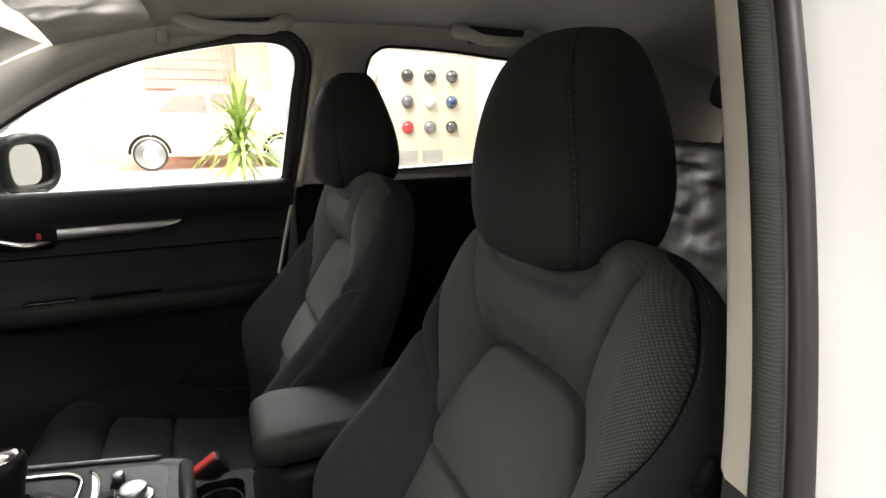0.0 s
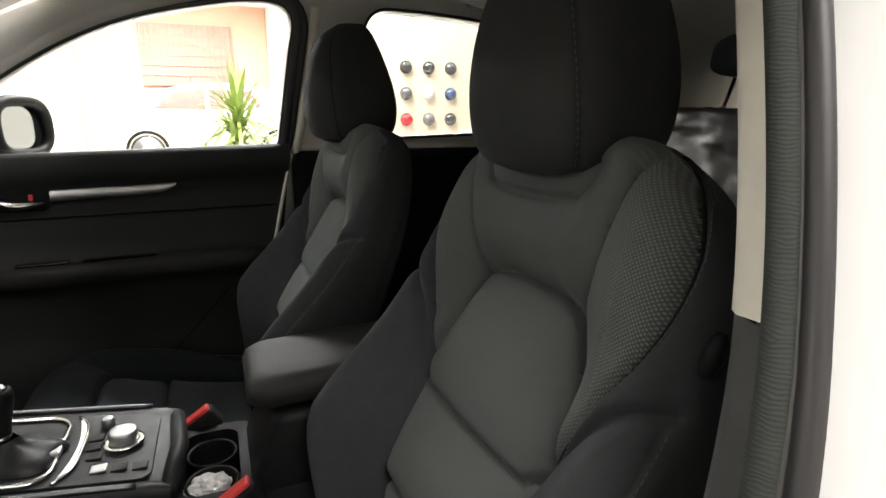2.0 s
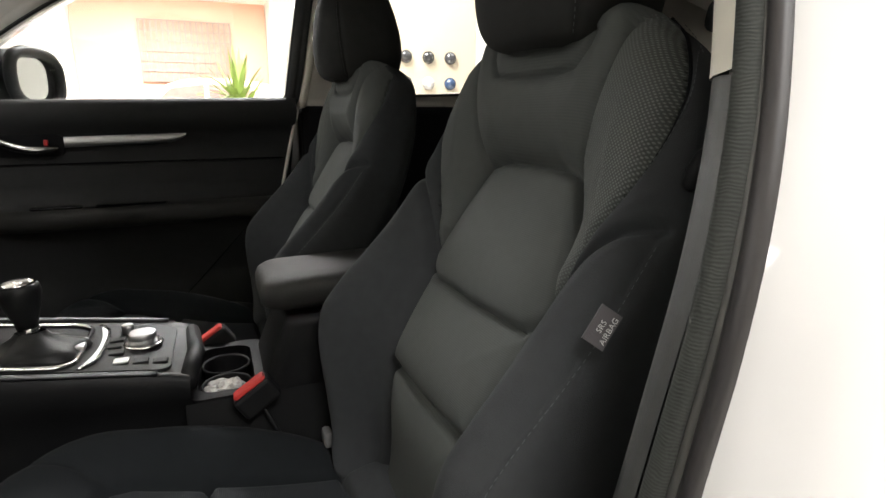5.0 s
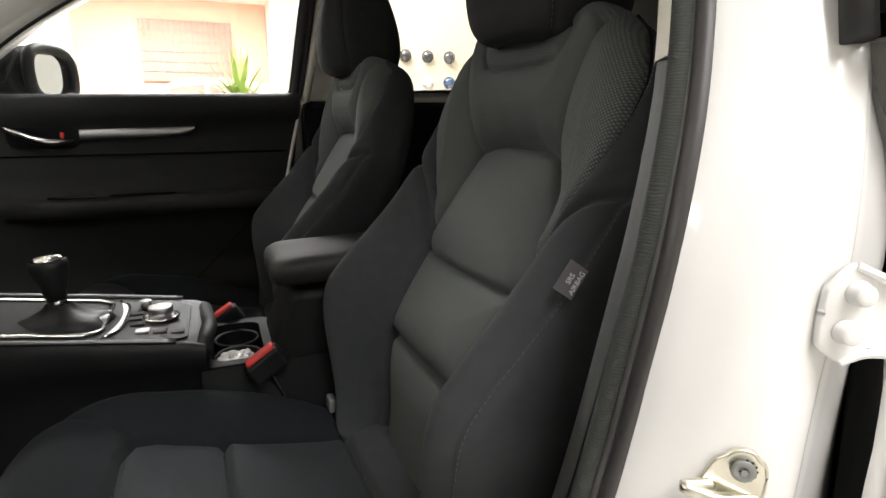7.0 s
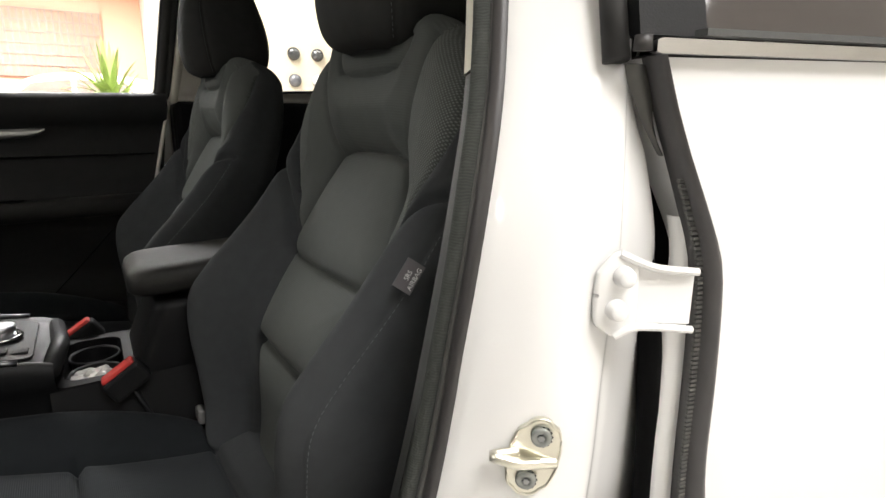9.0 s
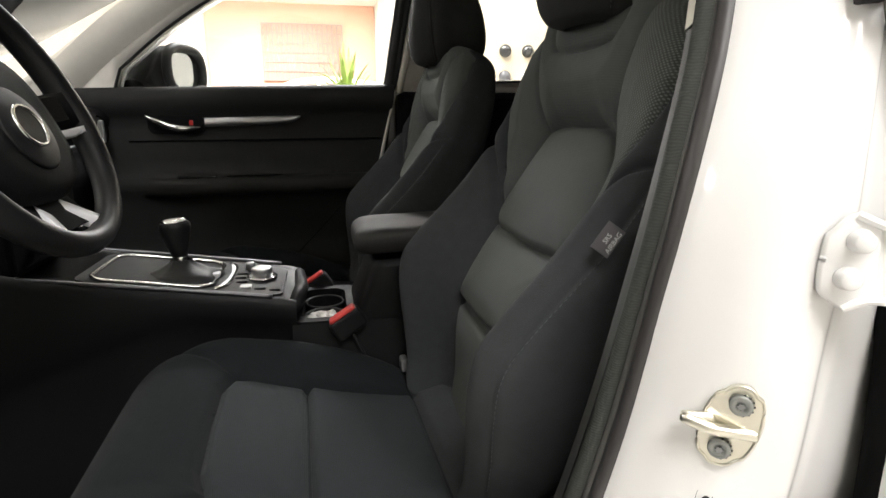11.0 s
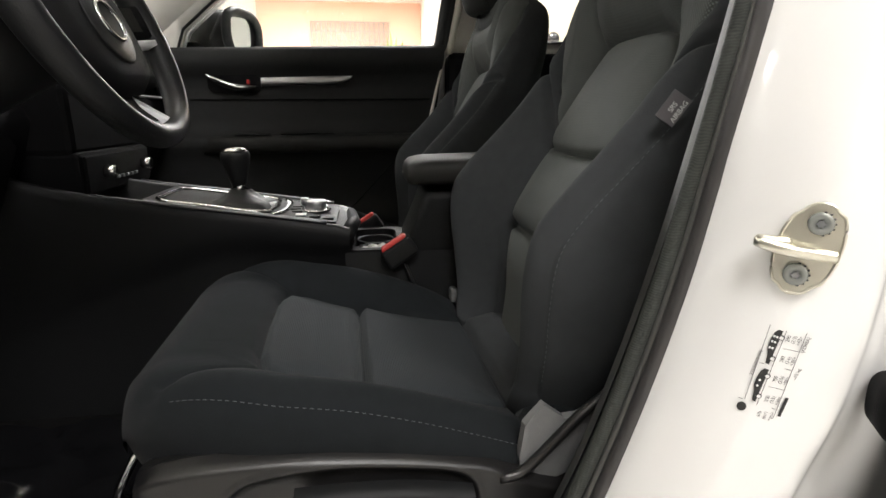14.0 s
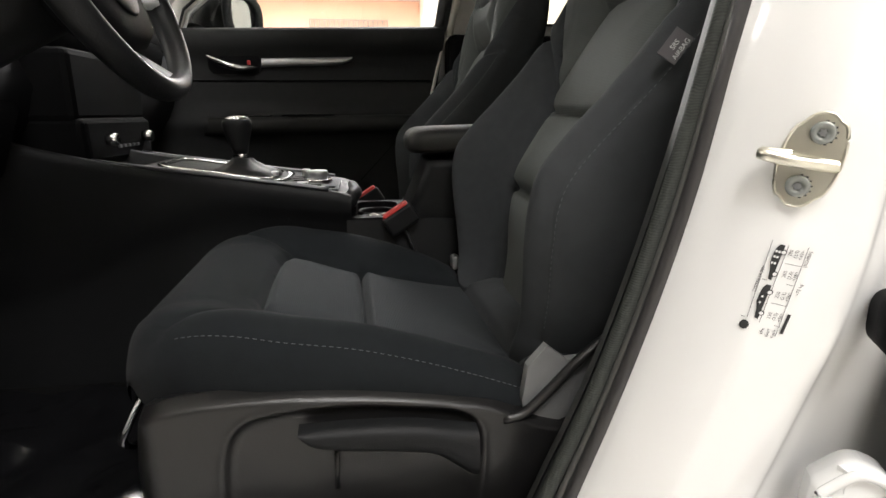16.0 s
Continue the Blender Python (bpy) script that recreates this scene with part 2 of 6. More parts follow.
def box(x0, x1, y0, y1, z0, z1, bevel=0.0, seg=2):
    bm = bmesh.new()
    m = Matrix.Translation(((x0 + x1) / 2, (y0 + y1) / 2, (z0 + z1) / 2)) @ Matrix.Diagonal((x1 - x0, y1 - y0, z1 - z0, 1))
    bmesh.ops.create_cube(bm, size=1.0, matrix=m)
    if bevel:
        bmesh.ops.bevel(bm, geom=bm.edges[:], offset=bevel, segments=seg, profile=0.5, affect="EDGES")
    return bm


def grid_bm(rows, closed=False, cap=False, uvs=None):
    """A surface through rows of points; closed: each row is a ring; cap: fill the first and last ring."""
    bm = bmesh.new()
    vs = [[bm.verts.new(p) for p in r] for r in rows]
    n = len(rows[0])
    for i in range(len(rows) - 1):
        for j in range(n if closed else n - 1):
            k = (j + 1) % n
            try:
                bm.faces.new((vs[i][j], vs[i][k], vs[i + 1][k], vs[i + 1][j]))
            except ValueError:
                pass
    if cap:
        bm.faces.new(vs[0][::-1])
        bm.faces.new(vs[-1])
    bmesh.ops.recalc_face_normals(bm, faces=bm.faces[:])
    return bm


def tube(path, r, n=8, cap=True, flat=1.0, up=(0, 0, 1)):
    """A round (or flattened) bar along a path; r may be a list."""
    rows = []
    pts = [Vector(p) for p in path]
    for i, p in enumerate(pts):
        d = (pts[min(i + 1, len(pts) - 1)] - pts[max(i - 1, 0)]).normalized()
        a = d.cross(Vector(up))
        if a.length < 1e-4:
            a = d.cross(Vector((1, 0, 0)))
        a.normalize()
        b = d.cross(a).normalized()
        rr = r[i] if isinstance(r, (list, tuple)) else r
        rows.append([p + a * rr * math.cos(2 * math.pi * k / n) + b * rr * flat * math.sin(2 * math.pi * k / n) for k in range(n)])
    return grid_bm(rows, True, cap)


def join(*bms):
    out = bmesh.new()
    for b in bms:
        me = bpy.data.meshes.new("tmp")
        b.to_mesh(me)
        b.free()
        out.from_mesh(me)
        bpy.data.meshes.remove(me)
    return out


def spin(profile, centre, axis=(0, 0, 1), n=24, cap=True):
    """A turned body: profile of (radius, height) about an axis through centre."""
    q = Vector((0, 0, 1)).rotation_difference(Vector(axis).normalized())
    rows = [[Vector(centre) + q @ Vector((r * math.cos(2 * math.pi * k / n), r * math.sin(2 * math.pi * k / n), h)) for k in range(n)] for r, h in profile]
    return grid_bm(rows, True, cap)


def curve(table, x):
    """Smooth interpolation in a table of (x, value)."""
    xs = [a for a, _ in table]
    ys = [b for _, b in table]
    if x <= xs[0]:
        return ys[0]
    if x >= xs[-1]:
        return ys[-1]
    i = max(k for k in range(len(xs) - 1) if xs[k] <= x)
    m = []
    for k in (i, i + 1):
        if k == 0:
            m.append((ys[1] - ys[0]) / (xs[1] - xs[0]))
        elif k == len(xs) - 1:
            m.append((ys[-1] - ys[-2]) / (xs[-1] - xs[-2]))
        else:
            m.append((ys[k + 1] - ys[k - 1]) / (xs[k + 1] - xs[k - 1]))
    h = xs[i + 1] - xs[i]
    t = (x - xs[i]) / h
    return (2 * t**3 - 3 * t**2 + 1) * ys[i] + (t**3 - 2 * t**2 + t) * h * m[0] + (-2 * t**3 + 3 * t**2) * ys[i + 1] + (t**3 - t**2) * h * m[1]


def smooth_line(pts, n):
    """n points on a smooth curve through pts, by chord length."""
    pts = [Vector(p) for p in pts]
    s = [0.0]
    for a, b in zip(pts, pts[1:]):
        s.append(s[-1] + (b - a).length)
    dims = len(pts[0])
    tabs = [[(s[i], p[k]) for i, p in enumerate(pts)] for k in range(dims)]
    return [Vector([curve(tabs[k], s[-1] * i / (n - 1)) for k in range(dims)]) for i in range(n)]


def seg_dist(px, py, line):
    """Distance of the points (px, py) from a polyline."""
    best = np.full(px.shape, 9.0)
    for (ax, ay), (bx, by) in zip(line, line[1:]):
        dx, dy = bx - ax, by - ay
        t = np.clip(((px - ax) * dx + (py - ay) * dy) / (dx * dx + dy * dy + 1e-12), 0, 1)
        best = np.minimum(best, np.hypot(px - ax - t * dx, py - ay - t * dy))
    return best


def inside(px, py, poly):
    c = np.zeros(px.shape, bool)
    for (ax, ay), (bx, by) in zip(poly, poly[1:] + poly[:1]):
        hitp = ((ay > py) != (by > py)) & (px < (bx - ax) * (py - ay) / ((by - ay) or 1e-12) + ax)
        c ^= hitp
    return c


def plate(outline, holes, place, thick):
    """A flat plate with holes. outline, holes: lists of (a, b); place(a, b, d) gives the point at depth d."""
    bm = bmesh.new()
    edges = []
    for loop in [outline] + holes:
        vs = [bm.verts.new((a, b, 0)) for a, b in loop]
        edges += [bm.edges.new((vs[i], vs[(i + 1) % len(vs)])) for i in range(len(vs))]
    bmesh.ops.triangle_fill(bm, edges=edges, use_beauty=True)
    ext = bmesh.ops.extrude_face_region(bm, geom=bm.faces[:])
    for v in [g for g in ext["geom"] if isinstance(g, bmesh.types.BMVert)]:
        v.co.z = 1
    for v in bm.verts:
        v.co = place(v.co.x, v.co.y, thick * v.co.z)
    bmesh.ops.recalc_face_normals(bm, faces=bm.faces[:])
    return bm


def snap(v, s, lines, tol):
    """Moves grid points that lie within tol of a seam onto it, so that panels end on clean edges. v is mirrored about 0."""
    a, s = np.abs(v).copy(), s.copy()
    sign = np.where(v < 0, -1.0, 1.0)
    best, ba, bs = np.full(a.shape, tol), a.copy(), s.copy()
    for line in lines:
        for (ax, ay), (bx, by) in zip(line, line[1:]):
            dx, dy = bx - ax, by - ay
            t = np.clip(((a - ax) * dx + (s - ay) * dy) / (dx * dx + dy * dy + 1e-12), 0, 1)
            qx, qy = ax + t * dx, ay + t * dy
            d = np.hypot(a - qx, s - qy)
            hitq = d < best
            best, ba, bs = np.where(hitq, d, best), np.where(hitq, qx, ba), np.where(hitq, qy, bs)
    return ba * sign, bs, best < tol

# ---- showroom ----
def structure(name, bm, mat, label, smooth=False):
    return tagged(part(name, bm, mat, None, "", smooth), label, name.split("_")[0], "", "structure")


structure("floor", box(-9, 9, -7, 17.3, -0.12, 0.0), FLOORT, "pale polished tile floor of the showroom")
structure("ceiling", box(-9, 9, -7, 17.3, 4.0, 4.1), WALLW, "plain white showroom ceiling")
structure("wall_back", box(-9, 9, 17.0, 17.2, 0, 4.0), WALLW, "white far wall of the showroom")
structure("wall_street", box(-9, 9, -7.0, -6.8, 0, 4.0), WALLW, "white showroom wall behind the open car door")
structure("wall_west", box(-9.0, -8.8, -6.8, 17.0, 0, 4.0), WALLW, "white side wall of the showroom")
structure("wall_east", box(8.8, 9.0, -6.8, 17.0, 0, 4.0), WALLW, "white side wall beside the parked car")
for lx, ly, lp in LAMPS:
    lamp = thing("ceiling_light", (lx, ly, 4.0), "square white showroom ceiling light panel", "ceiling light", "showroom ceiling lights")
    part("frame", plate([(-0.8, -0.8), (0.8, -0.8), (0.8, 0.8), (-0.8, 0.8)], [[(-0.74, -0.74), (0.74, -0.74), (0.74, 0.74), (-0.74, 0.74)]], lambda a, b, d, lx=lx, ly=ly: Vector((lx + a, ly + b, 3.92 + d)), 0.08), SATIN, lamp, "", False)
    part("diffuser", box(lx - 0.73, lx + 0.73, ly - 0.73, ly + 0.73, 3.93, 3.98), LAMPM, lamp, "", False)

# ---- the car's shell ----
car = thing("showroom_car", (0.8, CL, 0.0), "white hatchback car with its doors open on the showroom floor", "car")


def side_y(z, far=True):
    """The lean of the upper side of the car."""
    y = 1.60 - 0.32 * max(z - 1.1, -0.2)
    return y if far else 2 * CL - y


def rounded(pts, n=60):
    line = smooth_line(pts, n)
    return [(p[0], p[1]) for p in line]


FRONT_WIN = [(-0.63, 1.093), (0.150, 1.112)] + rounded([(0.162, 1.13), (0.194, 1.36), (0.203, 1.410), (0.200, 1.438), (0.184, 1.458), (0.155, 1.467), (0.115, 1.468), (0.041, 1.460), (-0.145, 1.419), (-0.29, 1.361), (-0.45, 1.267), (-0.60, 1.155)], 100)
REAR_WIN = [(0.37, 1.128), (1.02, 1.150)] + rounded([(1.06, 1.17), (1.10, 1.30), (1.08, 1.40), (0.96, 1.435), (0.786, 1.449), (0.627, 1.462), (0.450, 1.468), (0.418, 1.461), (0.396, 1.442), (0.386, 1.412), (0.372, 1.30)], 90)
SIDE = [(-0.95, 1.088), (1.97, 1.098), (1.90, 1.30), (1.75, 1.50), (1.35, 1.54), (0.1, 1.56), (-0.20, 1.49), (-0.42, 1.37), (-0.62, 1.22), (-0.80, 1.09)]
part("side_trim", plate(SIDE, [FRONT_WIN, REAR_WIN], lambda a, b, d: Vector((a, side_y(b) + d, b)), 0.035), HEADL, car, "pale grey upper side trim")
part("side_skin", plate(SIDE, [FRONT_WIN, REAR_WIN], lambda a, b, d: Vector((a, side_y(b) + 0.042 + d, b)), 0.04), WHITE, car, "white painted window surround")
for nm, w in (("front_window_seal", FRONT_WIN), ("rear_window_seal", REAR_WIN)):
    ring = [Vector((a, side_y(b) - 0.002, b)) for a, b in w]
    part(nm, tube(ring + ring[:1], 0.0040, 8, False, 1.0, (0, 1, 0)), RUBBER, car, "black rubber window seal")
    cx = sum(a for a, b in w) / len(w)
    pane = part("window_glass", plate([(a, b) for a, b in w], [], lambda a, b, d: Vector((a, side_y(b) + 0.03 + d, b)), 0.004), GLASS, car, "clear side window glass", False)
    pane.visible_shadow = False

# dark frame of the far front window, broad behind the glass and slim above it
rows = []
wline = FRONT_WIN[1:]
for i, (a, b) in enumerate(wline):
    a0, b0 = wline[max(i - 1, 0)]
    a1, b1 = wline[min(i + 1, len(wline) - 1)]
    tx, tz = a1 - a0, b1 - b0
    ln = math.hypot(tx, tz) or 1
    nx, nz = tz / ln, -tx / ln
    wd = curve([(0, 0.038), (20, 0.040), (29, 0.034), (36, 0.020), (44, 0.008), (56, 0.003), (101, 0.002)], i)
    rows.append([Vector((a + nx * wd * f, side_y(b + nz * wd * f) - 0.003 - h, b + nz * wd * f)) for f, h in ((0, 0), (0.08, 0.009), (0.55, 0.011), (0.62, 0.007), (0.70, 0.010), (0.95, 0.008), (1.0, 0))])
part("window_frame", grid_bm(rows), TRIMD, car, "dark grey plastic window frame")
rows = []
for z in np.linspace(1.095, 1.462, 20):
    e = curve([(1.09, 0.192), (1.20, 0.214), (1.36, 0.238), (1.43, 0.249), (1.47, 0.252)], z)
    y0 = side_y(z)
    g = min(1, 0.15 + (1.462 - z) / 0.10)
    rows.append([Vector((e + dx, y0 - dy, z)) for dx, dy in ((-0.003, 0.002), (0.0, 0.012 * g), (0.006, 0.018 * g), (0.014, 0.018 * g), (0.020, 0.012 * g), (0.023, 0.002))])
part("far_pillar_trim", grid_bm(rows), CREAM, car, "cream trim of the far middle pillar")
# roof, headliner, floor, tail
head_rows, roof_rows = [], []
for i in range(29):
    x = -0.31 + 2.19 * i / 28
    zc = curve([(-0.42, 1.455), (-0.1, 1.545), (0.4, 1.585), (1.0, 1.575), (1.5, 1.53), (1.88, 1.42)], x)
    zr = curve([(-0.42, 1.405), (-0.1, 1.475), (0.3, 1.51), (1.0, 1.50), (1.5, 1.45), (1.88, 1.34)], x)
    row, out = [], []
    for j in range(21):
        u = -1 + 2 * j / 20
        half = side_y(zr) - CL + 0.02
        row.append(Vector((x, CL + u * half, zr + (zc - zr) * (1 - abs(u) ** 3.2))))
        out.append(Vector((x, CL + u * (half + 0.075), zr + 0.02 + (zc + 0.045 - zr) * (1 - abs(u) ** 3.2))))
    head_rows.append(row)
    roof_rows.append(out)
part("headliner", grid_bm(head_rows), HEADL, car, "pale grey cloth headliner")
part("roof", grid_bm(roof_rows), WHITE, car, "white painted roof")
part("floor_pan", box(-1.3, 1.9, 0.16, 1.55, 0.30, 0.36), CARPET, car, "black carpeted floor", False)
part("front_bulkhead", box(-1.32, -1.25, 0.10, 1.60, 0.30, 1.05), SOFT, car, "", False)
part("tailgate", plate([(0.12, 0.30), (1.57, 0.30), (1.55, 1.0), (1.40, 1.46), (0.29, 1.46), (0.14, 1.0)], [[(0.32, 1.10), (1.37, 1.10), (1.30, 1.36), (0.39, 1.36)]], lambda a, b, d: Vector((1.90 - 0.35 * max(b - 1.0, 0) + d, a, b)), 0.06), HEADL, car)
part("tailgate_glass", plate([(0.32, 1.10), (1.37, 1.10), (1.30, 1.36), (0.39, 1.36)], [], lambda a, b, d: Vector((1.92 - 0.35 * max(b - 1.0, 0) + d, a, b)), 0.005), TINT, car, "dark tinted rear glass", False)
part("rear_quarter", box(0.20, 1.96, 1.57, 1.70, 0.30, 1.10, 0.02), SOFT, car, "dark rear door lining", False)
part("rear_side_skin", box(0.20, 1.96, 1.705, 1.76, 0.30, 1.10, 0.02), WHITE, car, "", False)
part("near_quarter", box(1.30, 1.96, -0.02, 0.10, 0.30, 1.45, 0.02), WHITE, car, "", False)
# windscreen and its pillars
wind = []
for i in range(9):
    t = i / 8
    row = []
    for j in range(13):
        u = -1 + 2 * j / 12
        half = 0.74 + (0.60 - 0.74) * t
        row.append(Vector((-1.16 + 0.84 * t - 0.10 * (1 - t) * (1 - u * u), CL + u * half, 1.02 + 0.42 * t)))
    wind.append(row)
wg = part("windscreen", grid_bm(wind), GLASS, car, "clear windscreen glass")
wg.visible_shadow = False
for sg in (-1, 1):
    path = [(-1.14, CL + sg * 0.790, 0.93), (-0.86, CL + sg * 0.765, 1.105), (-0.66, CL + sg * 0.735, 1.245), (-0.46, CL + sg * 0.700, 1.365), (-0.18, CL + sg * 0.650, 1.470), (0.10, CL + sg * 0.625, 1.500)]
    part("windscreen_pillar", tube(smooth_line(path, 20), 0.026, 10, True, 0.7), PILM, car, "pale grey pillar trim")
aline = [(-0.86, 0.97), (-0.80, 1.02), (-0.62, 1.17), (-0.45, 1.287), (-0.29, 1.382), (-0.145, 1.44), (0.0, 1.472)]
rows = []
for i, (x, z) in enumerate([(p[0], p[1]) for p in smooth_line(aline, 24)]):
    k = 1 - 0.70 * max(0.0, (i - 10) / 13)
    y0 = side_y(z) - 0.004
    rows.append([Vector((x - 0.052 * f * k, y0 - 0.034 * f * k - 0.012 * math.sin(math.pi * f), z + 0.008 + 0.066 * f * k)) for f in (0, 0.06, 0.15, 0.3, 0.5, 0.7, 0.85, 1.0)])
part("pillar_cover", grid_bm(rows), PILM, car, "pale cloth windscreen pillar cover")
rail = [(-0.15, 2 * CL - 1.49, 1.455), (0.15, 2 * CL - 1.47, 1.50), (0.8, 2 * CL - 1.47, 1.505), (1.45, 2 * CL - 1.49, 1.46)]
part("roof_rail", tube(smooth_line(rail, 16), 0.035, 10), HEADL, car, "pale grey roof rail trim")
for x in (-1.75, 1.85):
    for y in (CL - 0.80, CL + 0.80):
        wheel = part("wheel", spin([(0.20, -0.10), (0.33, -0.11), (0.355, -0.07), (0.355, 0.07), (0.33, 0.11), (0.20, 0.10)], (x, y, 0.355), (0, 1, 0), 32), RUBBER, car, "black car tyre")
        part("rim", spin([(0.05, -0.105), (0.20, -0.09), (0.21, 0.0), (0.20, 0.09), (0.05, 0.105)], (x, y, 0.355), (0, 1, 0), 20), SATIN, wheel, "silver alloy rim")
part("bonnet", grid_bm([[Vector((-2.45 + 1.30 * i / 8, CL + (-1 + 2 * j / 12) * 0.85, 0.78 + 0.24 * math.sin(math.pi / 2 * i / 8) - 0.06 * abs(-1 + 2 * j / 12) ** 3)) for j in range(13)] for i in range(9)]), WHITE, car, "white painted bonnet")
part("front_end", box(-2.50, -2.38, CL - 0.85, CL + 0.85, 0.30, 0.78, 0.05), WHITE, car)
for sg in (-1, 1):
    part("front_wing", box(-2.38, -1.30, CL + sg * 0.87 - 0.03, CL + sg * 0.87 + 0.03, 0.72, 0.93, 0.02), WHITE, car)
part("rear_bumper", box(1.96, 2.10, CL - 0.85, CL + 0.85, 0.30, 0.75, 0.05), WHITE, car)
part("door_edge_strip", tube(smooth_line([(0.192, 1.584, 1.10), (0.182, 1.580, 1.06), (0.160, 1.575, 0.98), (0.125, 1.565, 0.84), (0.08, 1.56, 0.70)], 24), 0.0055, 8), HEADL, car, "pale strip along the far door edge")
part("near_side_upper", plate([(0.42, 1.46), (1.75, 1.42), (1.90, 1.10), (1.30, 1.10), (1.15, 1.40)], [], lambda a, b, d: Vector((a, side_y(b, False) - d, b)), 0.04), HEADL, car, "", False)

# ---- seats ----
REC = radians(24)
UPV = Vector((math.sin(REC), 0, math.cos(REC)))
FWD = Vector((-math.cos(REC), 0, math.sin(REC)))

BACK_W = [(-0.10, 0.11), (-0.06, 0.160), (-0.02, 0.192), (0.03, 0.214), (0.08, 0.230), (0.14, 0.247), (0.20, 0.252), (0.28, 0.252), (0.40, 0.248), (0.45, 0.247), (0.51, 0.236), (0.55, 0.218), (0.585, 0.192), (0.61, 0.166), (0.63, 0.142)]
BACK_B = [(-0.10, 0.02), (-0.06, 0.05), (-0.02, 0.066), (0.08, 0.084), (0.16, 0.092), (0.22, 0.082), (0.28, 0.064), (0.34, 0.046), (0.42, 0.026), (0.48, 0.008), (0.54, -0.008), (0.60, -0.012)]
BACK_T = [(-0.10, 0.070), (0.0, 0.056), (0.05, 0.042), (0.10, 0.023), (0.15, 0.007), (0.19, 0.0), (0.60, 0.0)]
BACK_C = [(-0.10, 0.0), (0.15, -0.003), (0.28, -0.012), (0.36, -0.014), (0.44, -0.009), (0.48, 0.004), (0.52, 0.018), (0.56, 0.028), (0.61, 0.034)]  # the middle line: hollow below, forward at the shoulders
INS = [(0.0, 0.470), (0.058, 0.468), (0.086, 0.460), (0.097, 0.447), (0.115, 0.403), (0.132, 0.345), (0.136, 0.315), (0.129, 0.297), (0.112, 0.287), (0.0, 0.283)]
LOWSIDE = [(0.129, 0.297), (0.122, 0.22), (0.115, 0.155), (0.106, 0.05), (0.10, -0.10)]
LOWCREASE = [(0.113, 0.155), (0.0, 0.150)]
UPSIDE = [(0.142, 0.62), (0.139, 0.59), (0.129, 0.545), (0.115, 0.498), (0.097, 0.449)]
MESHLINE = [(0.142, 0.626), (0.166, 0.606), (0.189, 0.578), (0.206, 0.545), (0.212, 0.51), (0.208, 0.475), (0.194, 0.440), (0.175, 0.408), (0.153, 0.36), (0.137, 0.318)]
MESHLINE = [(p[0], p[1]) for p in smooth_line(MESHLINE, 46)]
BOLSEAM = [(0.237, 0.425), (0.212, 0.410), (0.185, 0.383), (0.158, 0.345), (0.134, 0.300)]
COLLAR = [(0.098, 0.600), (0.094, 0.584), (0.080, 0.564), (0.05, 0.558), (0.0, 0.556)]
SIDELINE = [(curve(BACK_W, s) * 0.957, s) for s in (0.0, 0.06, 0.12, 0.18, 0.24, 0.30, 0.36, 0.42)]
SEAMS = [(INS, 0.008, 0.006), (LOWSIDE, 0.008, 0.007), (LOWCREASE, 0.010, 0.007), (UPSIDE, 0.0045, 0.0035), (MESHLINE, 0.0065, 0.0045), (BOLSEAM, 0.010, 0.006), (COLLAR, 0.0060, 0.0038), (SIDELINE, 0.0022, 0.0026)]


def surface_parts(P, uv, region, names, parent, tris=None):
    """Splits a grid of points into one mesh for each region of its cells. tris: triangles of the cells that a seam cuts, with their regions."""
    nr, nc = P.shape[:2]
    for idx, (nm, mat, lab) in names.items():
        cells = np.argwhere(region == idx)
        if not len(cells):
            continue
        quads = np.stack([cells[:, 0] * nc + cells[:, 1], cells[:, 0] * nc + (cells[:, 1] + 1) % nc, (cells[:, 0] + 1) * nc + (cells[:, 1] + 1) % nc, (cells[:, 0] + 1) * nc + cells[:, 1]], 1)
        loops = quads.reshape(-1)
        cut = tris[0][tris[1] == idx] if tris is not None else np.zeros((0, 3), int)
        loops = np.concatenate([loops, cut.reshape(-1)])
        used, inv = np.unique(loops, return_inverse=True)
        inv = inv.reshape(-1)
        nq = quads.size
        me = bpy.data.meshes.new(nm)
        me.from_pydata(P.reshape(-1, 3)[used].tolist(), [], inv[:nq].reshape(-1, 4).tolist() + inv[nq:].reshape(-1, 3).tolist())
        me.materials.append(mat)
        lay = me.uv_layers.new(name="UVMap")
        co = uv.reshape(-1, 2)[loops]
        lay.data.foreach_set("uv", co.astype(np.float32).reshape(-1))
        me.polygons.foreach_set("use_smooth", [True] * len(me.polygons))
        me.update()
        ob = new(nm, me)
        ob.parent = parent
        ob.matrix_parent_inverse = Matrix.Translation(-Vector(parent.location))
        if lab:
            ob["label"] = lab


